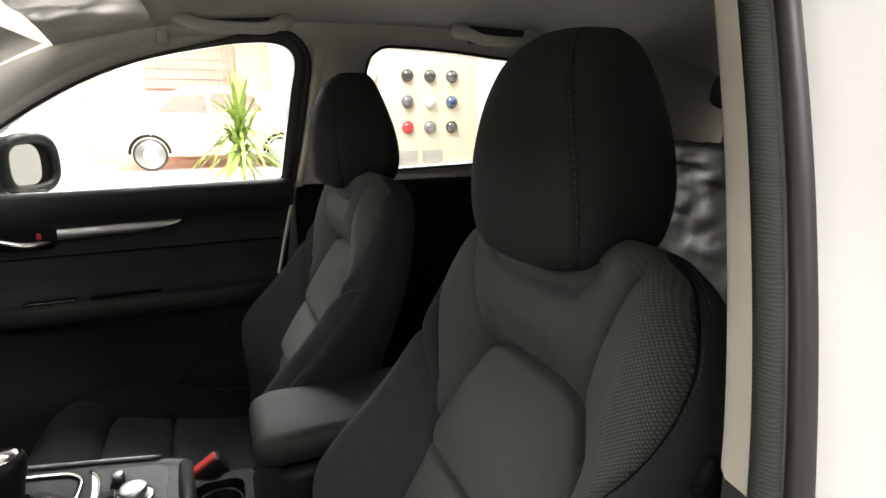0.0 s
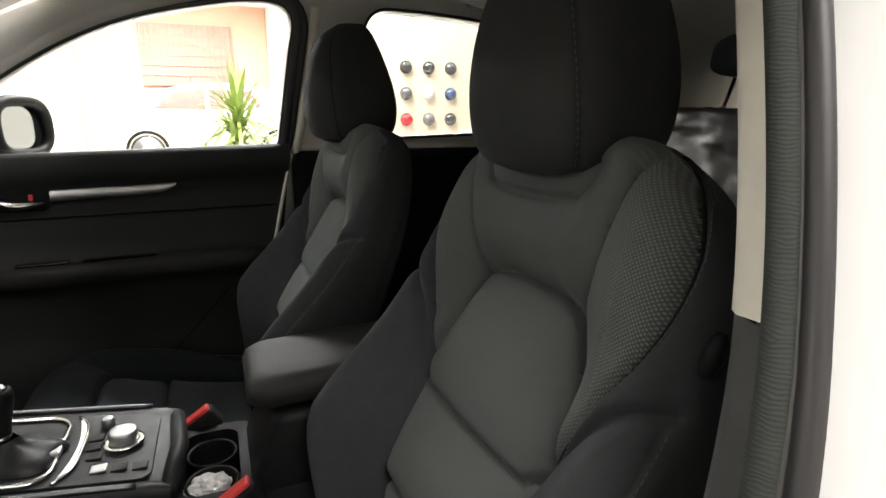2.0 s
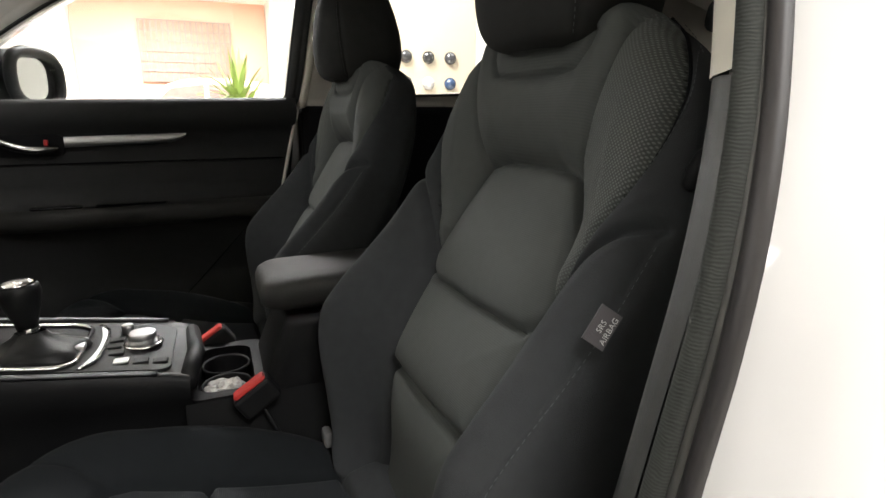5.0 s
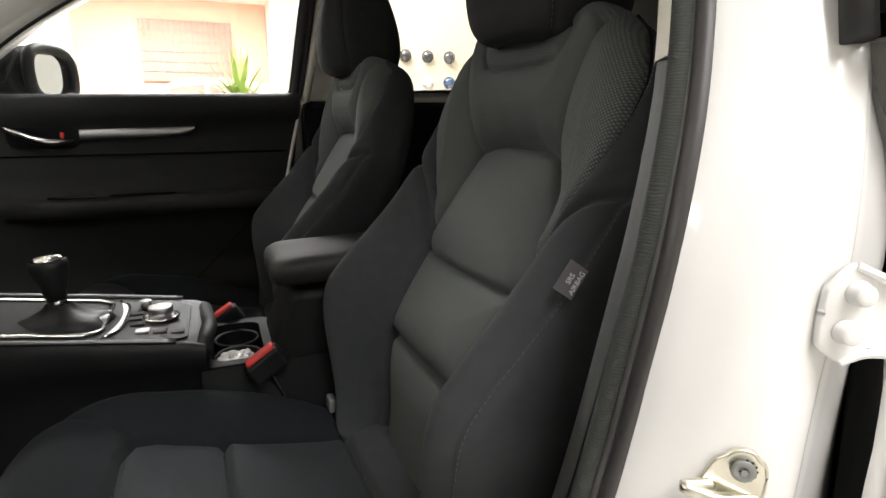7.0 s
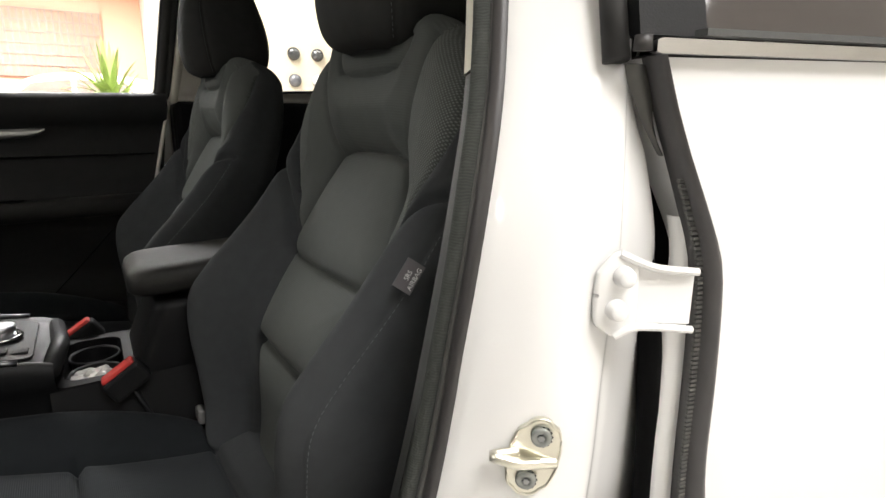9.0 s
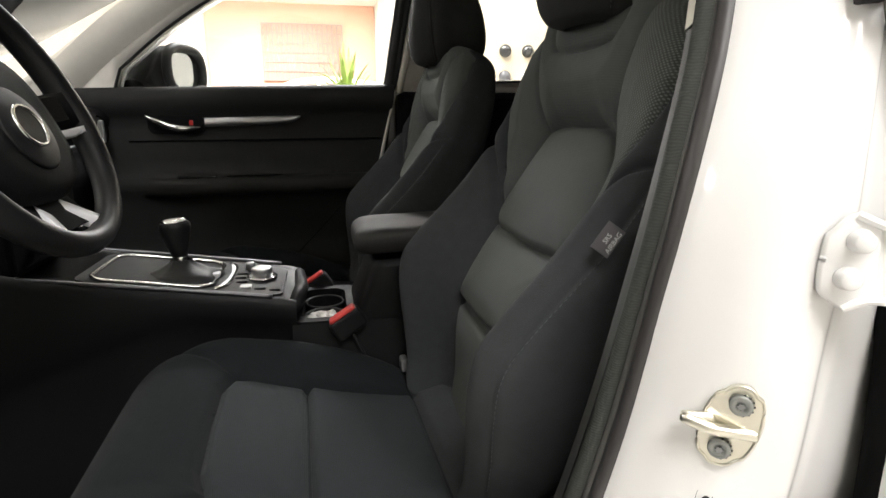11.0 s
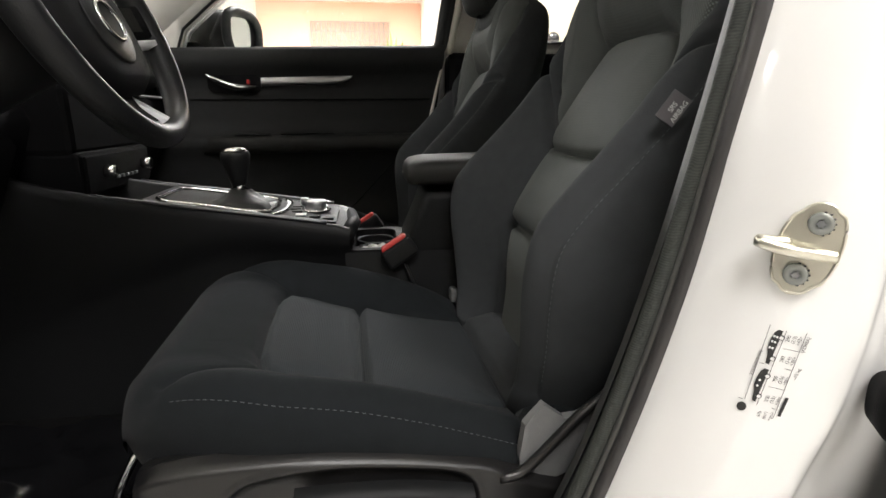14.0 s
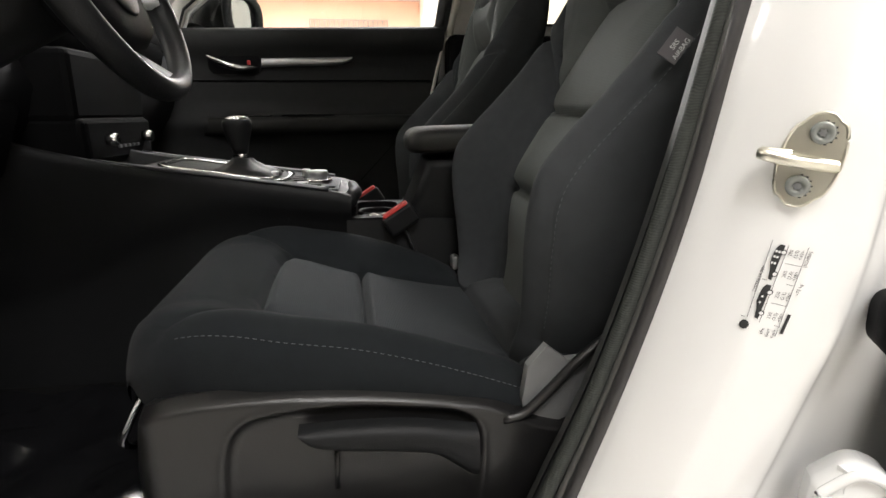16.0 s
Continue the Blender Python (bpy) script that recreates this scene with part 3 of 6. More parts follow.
def back_depth(v, s, seams=True):
    """Depth of the backrest's front over its middle plane."""
    w = np.array([curve(BACK_W, a) for a in np.atleast_1d(s).ravel()]).reshape(np.shape(s))
    b = np.array([curve(BACK_B, a) for a in np.atleast_1d(s).ravel()]).reshape(np.shape(s))
    a = np.abs(v)
    t = np.clip((a - 0.125) / np.maximum(w - 0.022 - 0.125, 0.03), 0, 1)
    d = b * t * t * (3 - 2 * t) + np.array([curve(BACK_C, q) for q in np.atleast_1d(s).ravel()]).reshape(np.shape(s))
    R = 0.05
    e = np.clip((a - (w - R)) / R, 0, 1)
    d = d - R * (1 - np.sqrt(np.maximum(1 - e * e, 0)))
    d = d + 0.006 * np.exp(-((s - 0.15) / 0.09) ** 2) * (1 - t)
    if seams:
        near = np.full(np.shape(v), 9.0)
        for line, dep, wid in SEAMS:
            q = seg_dist(a, s, line)
            near = np.minimum(near, q)
            d = d - dep * np.exp(-((q / wid) ** 2))
        d = d + 0.013 * (1 - np.exp(-near / 0.028))
        # the centre panel lies under the shoulder panel, and each lower panel under the one above
        edge = seg_dist(a, s, INS)
        within = np.clip(0.5 + np.where(inside(a, s, INS + [(-0.001, 0.283), (-0.001, 0.470)]), edge, -edge) / 0.009, 0, 1)
        d = d - within * (0.022 * np.exp(-np.maximum(0.470 - s, 0) / 0.07) + 0.004 * np.exp(-seg_dist(a, s, INS[3:8]) / 0.012))
        # the shoulder panel rolls inwards over the top of the centre panel
        roll_in = np.where((s > 0.36) & (a < 0.16), 1.0, 0.0) * np.clip((s - 0.36) / 0.06, 0, 1)
        d = d - (1 - within) * roll_in * 0.032 * np.exp(-edge / 0.021)
        mid = np.clip((0.128 - a) / 0.012, 0, 1)
        for top, dep in ((0.285, 0.008), (0.152, 0.007)):
            d = d - mid * np.clip(0.5 + (top - s) / 0.007, 0, 1) * dep * np.exp(-np.maximum(top - s, 0) / 0.03)
    # the foot of the backrest tucks in behind the cushion
    tuck = np.array([curve(BACK_T, q) for q in np.atleast_1d(s).ravel()]).reshape(np.shape(s))
    return np.maximum(d - tuck, -0.062)


def stitches(points, normal_of, length=0.0040, gap=0.0032, r=0.00031):
    """A row of thread stitches along a dense line."""
    bm = bmesh.new()
    acc, nxt = 0.0, 0.0
    for a, b in zip(points, points[1:]):
        d = (b - a).length
        while nxt <= acc + d and d > 0:
            p = a.lerp(b, (nxt - acc) / d)
            t = (b - a).normalized()
            n = normal_of
            sd = t.cross(n).normalized()
            q = [p - t * length / 2, p + t * length / 2]
            ring = []
            for c in q:
                ring.append([bm.verts.new(c + sd * r * k + n * r * h) for k, h in ((-1, -1), (-1, 1), (1, 1), (1, -1))])
            for k in range(4):
                bm.faces.new((ring[0][k], ring[0][(k + 1) % 4], ring[1][(k + 1) % 4], ring[1][k]))
            bm.faces.new(ring[0][::-1])
            bm.faces.new(ring[1])
            nxt += length + gap
        acc += d
    return bm


def car_seat(yc, out, label, slide=0.0, turn=0.0, slim=0.94):
    """A front seat. yc: its middle; out: -1 where its outer side looks to -y, +1 to +y; slide: moved along its rails."""
    ob = thing("car_seat", (0.0, yc, 0.36), label, "car seat", "front seats")
    O = Vector((0.108, yc - 0.006 * out, 0.60))
    oa, ua, fa = np.array(O), np.array(UPV), np.array(FWD)
    ya = np.array((0, 1.0, 0))
    # backrest: rings from the bottom to the rolled top
    S = list(np.linspace(-0.10, 0.600, 280))
    roll = [(0.600 + 0.034 * math.sin(math.radians(k)), 0.034 * (1 - math.cos(math.radians(k)))) for k in (12, 24, 36, 48, 60, 72, 82, 90)]
    nf = 184
    tt = np.sin(np.linspace(-1, 1, nf) * math.pi / 2 * 0.80) / math.sin(math.pi / 2 * 0.80)
    rows, vv, ss, hits = [], [], [], []
    for s, inset in [(s, 0.0) for s in S] + roll:
        w = curve(BACK_W, s) - inset * 0.5
        v = tt * w
        sv = np.full(nf, s)
        if not inset:
            v, sv, onseam = snap(v, sv, [INS[3:8], LOWSIDE, UPSIDE, MESHLINE], 0.0018)
        else:
            onseam = np.zeros(nf, bool)
        d = back_depth(v * (curve(BACK_W, s) / w), np.minimum(sv, 0.612)) - inset * 1.0
        # between the shoulders the top dips round the headrest
        dip = 0.020 * np.exp(-((v / 0.085) ** 4)) * np.clip((s - 0.56) / 0.06, 0, 1)
        th = curve([(-0.03, 0.07), (0.1, 0.105), (0.4, 0.10), (0.6, 0.075)], s) - inset * 0.8
        back_n = 26
        side1 = [(w, d[-1] + (-th * 0.75 - d[-1]) * k / 5) for k in range(1, 6)]
        arc = [(w - 0.03 * (1 - math.cos(math.radians(a))), -th * 0.75 - (th * 0.25) * math.sin(math.radians(a))) for a in (30, 60, 90)]
        bk = [((w - 0.03) * (1 - 2 * k / (back_n + 1)), -th - 0.012 * math.sin(math.pi * k / (back_n + 1))) for k in range(1, back_n + 1)]
        arc2 = [(-a, b) for a, b in arc[::-1]]
        side2 = [(-a, d[0] + (-th * 0.75 - d[0]) * k / 6) for k, a in zip(range(5, 0, -1), [w] * 5)]
        vs = np.concatenate([v, [a for a, _ in side1 + arc + bk + arc2 + side2]])
        ds = np.concatenate([d, [b for _, b in side1 + arc + bk + arc2 + side2]])
        sl = np.full(len(vs), s)
        sl[:nf] = sv - dip
        rows.append(oa + sl[:, None] * ua + vs[:, None] * ya + ds[:, None] * fa)
        vv.append(vs)
        ss.append(sl)
        hits.append(np.concatenate([onseam, np.zeros(len(vs) - nf, bool)]))
    P = np.array(rows)
    V, Sg = np.array(vv), np.array(ss)
    nr, nc = V.shape
    ins_poly = INS + [(-0.001, 0.283), (-0.001, 0.470)]
    low_poly = [(-0.001, 0.283), (0.112, 0.287)] + LOWSIDE + [(-0.001, -0.10)]
    up_poly = [(-0.001, 0.470), (0.058, 0.468), (0.086, 0.460), (0.097, 0.449)] + UPSIDE[::-1][1:] + [(0.142, 0.70), (-0.001, 0.70)]
    mesh_poly = [(0.097, 0.449), (0.115, 0.403), (0.132, 0.345)] + MESHLINE[::-1] + [(0.1421, 0.70)] + UPSIDE[:-1]

    def panel_of(mv, ms):
        """The panel to which a place on the backrest's front belongs."""
        av = np.abs(mv)
        r = np.zeros(np.shape(mv), int)
        r[inside(av, ms, low_poly)] = 1
        r[inside(av, ms, ins_poly)] = 2
        r[inside(av, ms, up_poly)] = 3
        side = inside(av, ms, mesh_poly)
        r[side & (mv * out > 0)] = 4
        r[side & (mv * out <= 0)] = 5
        return r

    Vn, Sn = np.roll(V, -1, 1), np.roll(Sg, -1, 1)
    reg = panel_of((V[:-1] + Vn[:-1] + V[1:] + Vn[1:]) / 4, (Sg[:-1] + Sn[:-1] + Sg[1:] + Sn[1:]) / 4)
    reg[:, nf - 1:] = 0
    # cells that a seam cuts from corner to corner become two triangles
    HT_ = np.array(hits)[:, :nf]
    ia, ja = np.meshgrid(np.arange(nr - 1), np.arange(nf - 1), indexing="ij")
    c00, c01, c11, c10 = ia * nc + ja, ia * nc + ja + 1, (ia + 1) * nc + ja + 1, (ia + 1) * nc + ja
    d1 = HT_[:-1, :-1] & HT_[1:, 1:]
    d2 = HT_[:-1, 1:] & HT_[1:, :-1] & ~d1
    tri = np.concatenate([np.stack([c00[d1], c01[d1], c11[d1]], 1), np.stack([c00[d1], c11[d1], c10[d1]], 1), np.stack([c00[d2], c01[d2], c10[d2]], 1), np.stack([c01[d2], c11[d2], c10[d2]], 1)])
    treg = panel_of(V.reshape(-1)[tri].mean(1), Sg.reshape(-1)[tri].mean(1))
    reg[:, : nf - 1][d1 | d2] = -1
    UVc = np.stack([V, Sg], 2)
    surface_parts(P, UVc, reg, {0: ("backrest", KNIT, "black knitted cloth backrest with side bolsters"), 1: ("lumbar_panel", INSERT, "dark ribbed cloth lumbar panel"), 2: ("centre_panel", INSERT, "dark ribbed cloth centre panel"), 3: ("shoulder_panel", UPPER, "dark ribbed cloth shoulder panel"), 4: ("mesh_panel", MESH, "dark open mesh cloth panel"), 5: ("inner_side_panel", UPPER, "dark cloth side panel")}, ob, (tri, treg))
    # closing cap on the top ring
    bm = bmesh.new()
    bm.faces.new([bm.verts.new(p) for p in P[-1]])
    part("backrest_top", bm, KNIT, ob)

    def on_back(v, s, lift=0.0006):
        d = float(back_depth(np.array([v]), np.array([s]))[0])
        return O + UPV * s + Vector((0, v, 0)) + FWD * (d + lift)

    for sg in (-1, 1):
        line = [on_back(sg * (p[0] + 0.006), p[1]) for p in smooth_line(MESHLINE, 90)]
        if sg == out:
            part("piping", tube([on_back(sg * (p[0] + 0.0012), p[1], -0.0002) for p in smooth_line(MESHLINE, 90)], 0.0018, 8), SOFT, ob, "dark piped seam")
            part("stitching", stitches(line, (FWD + Vector((0, 0.6 * sg, 0))).normalized()), THREAD, ob, "pale stitching", False)
        side = [(sg * curve(BACK_W, s) * 0.972, s) for s in np.linspace(0.02, 0.41, 60)]
        part("stitching", stitches([on_back(a, b, 0.001) for a, b in side], (FWD + Vector((0, 1.0 * sg, 0))).normalized()), THREAD, ob, "pale stitching", False)
    # cushion
    CZ = [(-0.36, 0.616), (-0.33, 0.633), (-0.29, 0.644), (-0.25, 0.645), (-0.21, 0.636), (-0.15, 0.612), (-0.08, 0.590), (0.0, 0.572), (0.06, 0.561), (0.094, 0.557), (0.112, 0.563), (0.145, 0.571), (0.18, 0.574)]
    CB = [(-0.36, 0.0), (-0.29, 0.006), (-0.24, 0.015), (-0.18, 0.029), (-0.10, 0.043), (-0.04, 0.042), (0.02, 0.033), (0.07, 0.022), (0.11, 0.012), (0.18, 0.004)]
    CW = [(-0.378, 0.11), (-0.355, 0.155), (-0.328, 0.190), (-0.295, 0.217), (-0.26, 0.237), (-0.20, 0.254), (-0.16, 0.257), (0.0, 0.257), (0.09, 0.246), (0.14, 0.225), (0.18, 0.20)]
    PANF = [(0.0, -0.205), (0.10, -0.203), (0.135, -0.193), (0.150, -0.165), (0.152, -0.08), (0.150, 0.10), (0.146, 0.18)]
    CREASE = [(0.152, -0.078), (0.0, -0.078)]
    REARC = [(0.215, 0.098), (0.15, 0.099), (0.0, 0.100)]
    NOSE = [(0.145, -0.185), (0.175, -0.225), (0.198, -0.27), (0.21, -0.33)]
    CUSEAM = [(PANF, 0.0105, 0.006), (CREASE, 0.012, 0.006), (REARC, 0.010, 0.005), (NOSE, 0.004, 0.005)]

    def top_z(v, x, w):
        a = np.abs(v)
        c, b = np.array([curve(CZ, q) for q in x]), np.array([curve(CB, q) for q in x])
        t = np.clip((a - 0.13) / (w - 0.035 - 0.13), 0, 1)
        z = c + b * t * t * (3 - 2 * t)
        e = np.clip((a - (w - 0.045)) / 0.045, 0, 1)
        z = z - 0.045 * (1 - np.sqrt(np.maximum(1 - e * e, 0)))
        near = np.full(a.shape, 9.0)
        for line, dep, wid in CUSEAM:
            q = seg_dist(a, x, line)
            near = np.minimum(near, q)
            z = z - dep * np.exp(-((q / wid) ** 2))
        # the rear panel begins a step above the front one
        mid = np.clip((0.15 - a) / 0.012, 0, 1)
        z = z + mid * np.where(x > -0.078, 0.007 * np.exp(-np.maximum(x + 0.078, 0) / 0.035), -0.006 * np.exp(-np.maximum(-0.078 - x, 0) / 0.025))
        return z + 0.010 * (1 - np.exp(-near / 0.03))

    X = list(np.linspace(0.18, -0.280, 180))
    nose = [(-0.280 - 0.075 * math.sin(math.radians(k)), 0.055 * (1 - math.cos(math.radians(k)))) for k in (10, 20, 30, 40, 50, 60, 70, 80, 90)]
    nt_ = 170
    ct = np.sin(np.linspace(-1, 1, nt_) * math.pi / 2 * 0.80) / math.sin(math.pi / 2 * 0.80)
    rows, vv, xx = [], [], []
    for x, inset in [(x, 0.0) for x in X] + nose:
        w = curve(CW, x) - inset * 0.6
        v = ct * w
        xv = np.full(nt_, x)
        if not inset:
            v, xv, _ = snap(v, xv, [PANF], 0.0016)
        z = top_z(v, np.maximum(xv, -0.355), w) - inset
        zb = 0.505 + inset * 0.5 + 0.045 * min(1, max(0, (-0.19 - x) / 0.10))
        low = [(w - 0.012 * k / 6, z[-1] + (zb - z[-1]) * k / 6) for k in range(1, 7)] + [((w - 0.012) * (1 - 2 * k / 9), zb - 0.01) for k in range(1, 9)] + [(-(w - 0.012 * k / 6), z[0] + (zb - z[0]) * k / 6) for k in range(6, 0, -1)]
        vs = np.concatenate([v, [a for a, _ in low]])
        zs = np.concatenate([z, [b for _, b in low]])
        xl = np.concatenate([xv, np.full(len(low), x)])
        rows.append(np.stack([xl, yc + vs, zs], 1))
        vv.append(vs)
        xx.append(xl)
    P = np.array(rows)
    V, Xg = np.array(vv), np.array(xx)
    nr, nc = V.shape
    cv = (np.abs(V[:-1]) + np.abs(np.roll(V, -1, 1)[:-1])) / 2
    cs = (Xg[:-1] + Xg[1:]) / 2
    front = np.zeros((nr - 1, nc), bool)
    front[:, : nt_ - 1] = True
    reg = np.zeros((nr - 1, nc), int)
    pan = PANF + [(-0.001, 0.18), (-0.001, -0.205)]
    isp = front & inside(cv, cs, pan)
    reg[isp & (cs < -0.078)] = 1
    reg[isp & (cs >= -0.078)] = 2
    reg[front & (cv < 0.172) & (cs >= 0.100)] = 3
    # cushion in the darkened cloth copies; its better lit ledge keeps the lighter knit
    surface_parts(P[:, ::-1], np.stack([V, Xg], 2)[:, ::-1], np.roll(reg[:, ::-1], -1, 1), {0: ("seat_cushion", KNIT_SHADE, "black knitted cloth seat cushion"), 1: ("front_cushion_panel", INSERT_SHADE, "dark ribbed cloth cushion panel"), 2: ("rear_cushion_panel", INSERT_SHADE, "dark ribbed cloth cushion panel"), 3: ("cushion_ledge", KNIT, "dark cloth ledge at the back of the cushion")}, ob)
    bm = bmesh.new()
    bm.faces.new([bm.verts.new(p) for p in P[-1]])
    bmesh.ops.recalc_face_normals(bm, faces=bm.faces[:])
    part("cushion_front", bm, KNIT_SHADE, ob)
    for sg in (-1, 1):
        line = []
        for x in np.linspace(-0.265, 0.10, 60):
            w = curve(CW, x)
            line.append(Vector((x, yc + sg * (w - 0.0085), float(top_z(np.array([w - 0.0092]), np.array([x]), w)[0]) + 0.0007)))
        part("stitching", stitches(line, Vector((0, sg, 0.8)).normalized()), THREAD, ob, "pale stitching", False)
    # headrest on two posts
    HA = [(-0.116, 0.054), (-0.111, 0.077), (-0.100, 0.090), (-0.08, 0.100), (-0.04, 0.107), (0.0, 0.106), (0.04, 0.098), (0.07, 0.087), (0.09, 0.076), (0.106, 0.061), (0.116, 0.042)]
    HB = [(-0.116, 0.042), (-0.106, 0.064), (-0.08, 0.079), (-0.03, 0.087), (0.03, 0.084), (0.075, 0.072), (0.10, 0.055), (0.116, 0.032)]
    HR = [(-0.116, 0.050), (-0.108, 0.074), (-0.09, 0.086), (-0.05, 0.087), (0.0, 0.073), (0.05, 0.050), (0.08, 0.034), (0.10, 0.022), (0.116, 0.008)]  # behind the middle: it leans forward to the top
    HC = Vector((0.351, yc - 0.006, 1.262))

    def head_point(h, th, groove=True):
        c, q = math.cos(th), math.sin(th)
        a, b = curve(HA, h) * slim, curve(HB if c < 0 else HR, h)
        e = 2 / 3.2
        px, py = b * math.copysign(abs(c) ** e, c), a * math.copysign(abs(q) ** e, q)
        if groove and px < 0:
            # a sunk seam runs up each front corner
            g = 0.0045 * math.exp(-(((abs(abs(th) - math.pi) - (0.98 - 2.2 * h)) * 0.11 / 0.006) ** 2))
            ln = math.hypot(px, py) or 1
            px, py = px * (1 - g / ln), py * (1 - g / ln)
        return HC + Vector((px + 0.09 * h - (0.010 * (1 - (py / 0.11) ** 2) if px < 0 else 0), py, h))

    hs = [-0.116 * math.cos(math.pi * i / 60) for i in range(61)]
    ths = [-math.pi + 2 * math.pi * k / 140 for k in range(140)]
    HP = np.array([[head_point(h, t) for t in ths] for h in hs])
    hreg = np.zeros((60, 140), int)
    for i in range(60):
        for k in range(140):
            tc_ = abs(abs(ths[k] + math.pi / 140) - math.pi)
            if tc_ < 0.98 - 2.2 * (hs[i] + hs[i + 1]) / 2:
                hreg[i, k] = 1
    HUV = np.array([[(t * 0.1, h) for t in ths] for h in hs])
    surface_parts(HP, HUV, hreg, {0: ("headrest", HEADK, "black cloth headrest"), 1: ("headrest_front", HEADK, "dark cloth headrest front panel")}, ob)
    for sg in (-1, 1):
        line = [head_point(h, sg * (math.pi - (0.98 - 2.2 * h) + 0.055), False) + Vector((-0.0004, sg * 0.0003, 0)) for h in np.linspace(-0.104, 0.104, 70)]
        part("stitching", stitches(line, Vector((-0.8, 0.6 * sg, 0)).normalized()), THREAD, ob, "pale stitching", False)
        part("headrest_post", tube([HC + Vector((0.02, sg * 0.055, -0.10)), HC + Vector((-0.01, sg * 0.055, -0.20))], 0.006, 10), PLASTIC, ob, "dark headrest post")
    ob.location.x += slide
    ob.location.y -= 0.30 * math.sin(radians(turn))
    ob.rotation_euler.z = radians(turn)
    return ob


seat_near = car_seat(0.50, -1, "black cloth driver seat with grey stitching and side airbag tag", 0.0, 2.4)
seat_far = car_seat(2 * CL - 0.50, 1, "black cloth front passenger seat beside the far door", -0.072, 1.5, 0.87)

from mathutils.bvhtree import BVHTree

# belt strap that hangs beside the passenger seat
belt = thing("seat_belt", (-0.145, 1.545, 0.59), "black woven seat belt strap beside the passenger seat", "seat belt")
part("strap", grid_bm([[Vector((0.012 - 0.165 * k / 10 + a, 1.545 - 0.012 * math.sin(math.pi * k / 10) + b, 0.755 - 0.175 * k / 10 + 0.9 * a)) for a, b in ((-0.016, -0.0007), (0.016, -0.0007), (0.016, 0.0007), (-0.016, 0.0007))] for k in range(11)], True, True), SOFT, belt)

# ---- the near side: pillar, seals, striker, hinge, rear door ----
SEAL_A = [(0.40, 0.055, 0.190), (0.50, 0.092, 0.185), (0.60, 0.126, 0.174), (0.70, 0.152, 0.163), (0.80, 0.175, 0.156), (0.90, 0.196, 0.153), (1.00, 0.215, 0.151), (1.10, 0.243, 0.170), (1.25, 0.274, 0.2165), (1.40, 0.294, 0.2685), (1.50, 0.303, 0.305)]
SEAL_B = [(0.40, 0.080, 0.150), (0.50, 0.112, 0.147), (0.60, 0.141, 0.139), (0.70, 0.165, 0.129), (0.80, 0.185, 0.121), (0.90, 0.199, 0.114), (1.00, 0.220, 0.118), (1.10, 0.251, 0.143), (1.25, 0.286, 0.1905), (1.40, 0.308, 0.2435), (1.50, 0.318, 0.281)]


def a_at(z):
    return Vector((curve([(p[0], p[1]) for p in SEAL_A], z), curve([(p[0], p[2]) for p in SEAL_A], z), z))


def b_at(z):
    return Vector((curve([(p[0], p[1]) for p in SEAL_B], z), curve([(p[0], p[2]) for p in SEAL_B], z), z))


ZS = [0.40 + 1.10 * i / 70 for i in range(71)]
# painted pillar
SECT = [(0.000, 0.004), (0.006, -0.008), (0.016, -0.021), (0.028, -0.034), (0.040, -0.044), (0.052, -0.052), (0.066, -0.057), (0.080, -0.059), (0.083, -0.0565), (0.094, -0.0555), (0.108, -0.050), (0.118, -0.036), (0.124, -0.010), (0.126, 0.06)]
DENSE = [(p[0], p[1]) for p in smooth_line(SECT, 110)]
rows = []
for z in ZS:
    b = b_at(z)
    wide = curve([(0.40, 3.2), (0.55, 2.7), (0.65, 2.35), (0.74, 2.06), (0.84, 1.74), (0.94, 1.35), (1.03, 0.75), (1.12, 0.55), (1.5, 0.5)], z)
    more = curve([(0.40, 0.17), (0.60, 0.15), (0.70, 0.095), (0.77, 0.058), (0.82, 0.040), (0.89, 0.030), (0.98, 0.025), (1.04, 0.014), (1.08, 0.0), (1.5, 0.0)], z)
    # a soft crease runs down the pillar; behind it the face falls away
    crease = curve([(0.40, 0.068), (0.55, 0.091), (0.64, 0.106), (0.69, 0.118), (0.735, 0.116), (0.776, 0.104), (0.82, 0.086), (0.87, 0.060), (0.924, 0.036), (1.0, 0.02)], z)
    slope = curve([(0.40, 0.28), (0.76, 0.28), (0.88, 0.20), (0.98, 0.06), (1.05, 0.0), (1.5, 0.0)], z)
    sec = []
    for dx, dy in DENSE:
        ax = (dx if dx < 0.05 else 0.05 + (dx - 0.05) * wide) + more * min(1, max(0, (dx - 0.094) / 0.014))
        q = ax - crease
        sec.append(b + Vector((ax, dy + slope * (math.sqrt(q * q + 0.00002) + q) / 2, 0)))
    rows.append(sec)
pillar_bm = grid_bm(rows)
PILLAR = BVHTree.FromBMesh(pillar_bm)
part("door_pillar", pillar_bm, WHITE, car, "white painted middle pillar")


def on_pillar(p, lift):
    """The point of the painted pillar that lies across from p."""
    n = Vector((-0.622, -0.783, 0)).normalized()
    place = PILLAR.ray_cast(p + n * 0.05, -n, 0.2)[0]
    return (place if place is not None else p) + n * lift

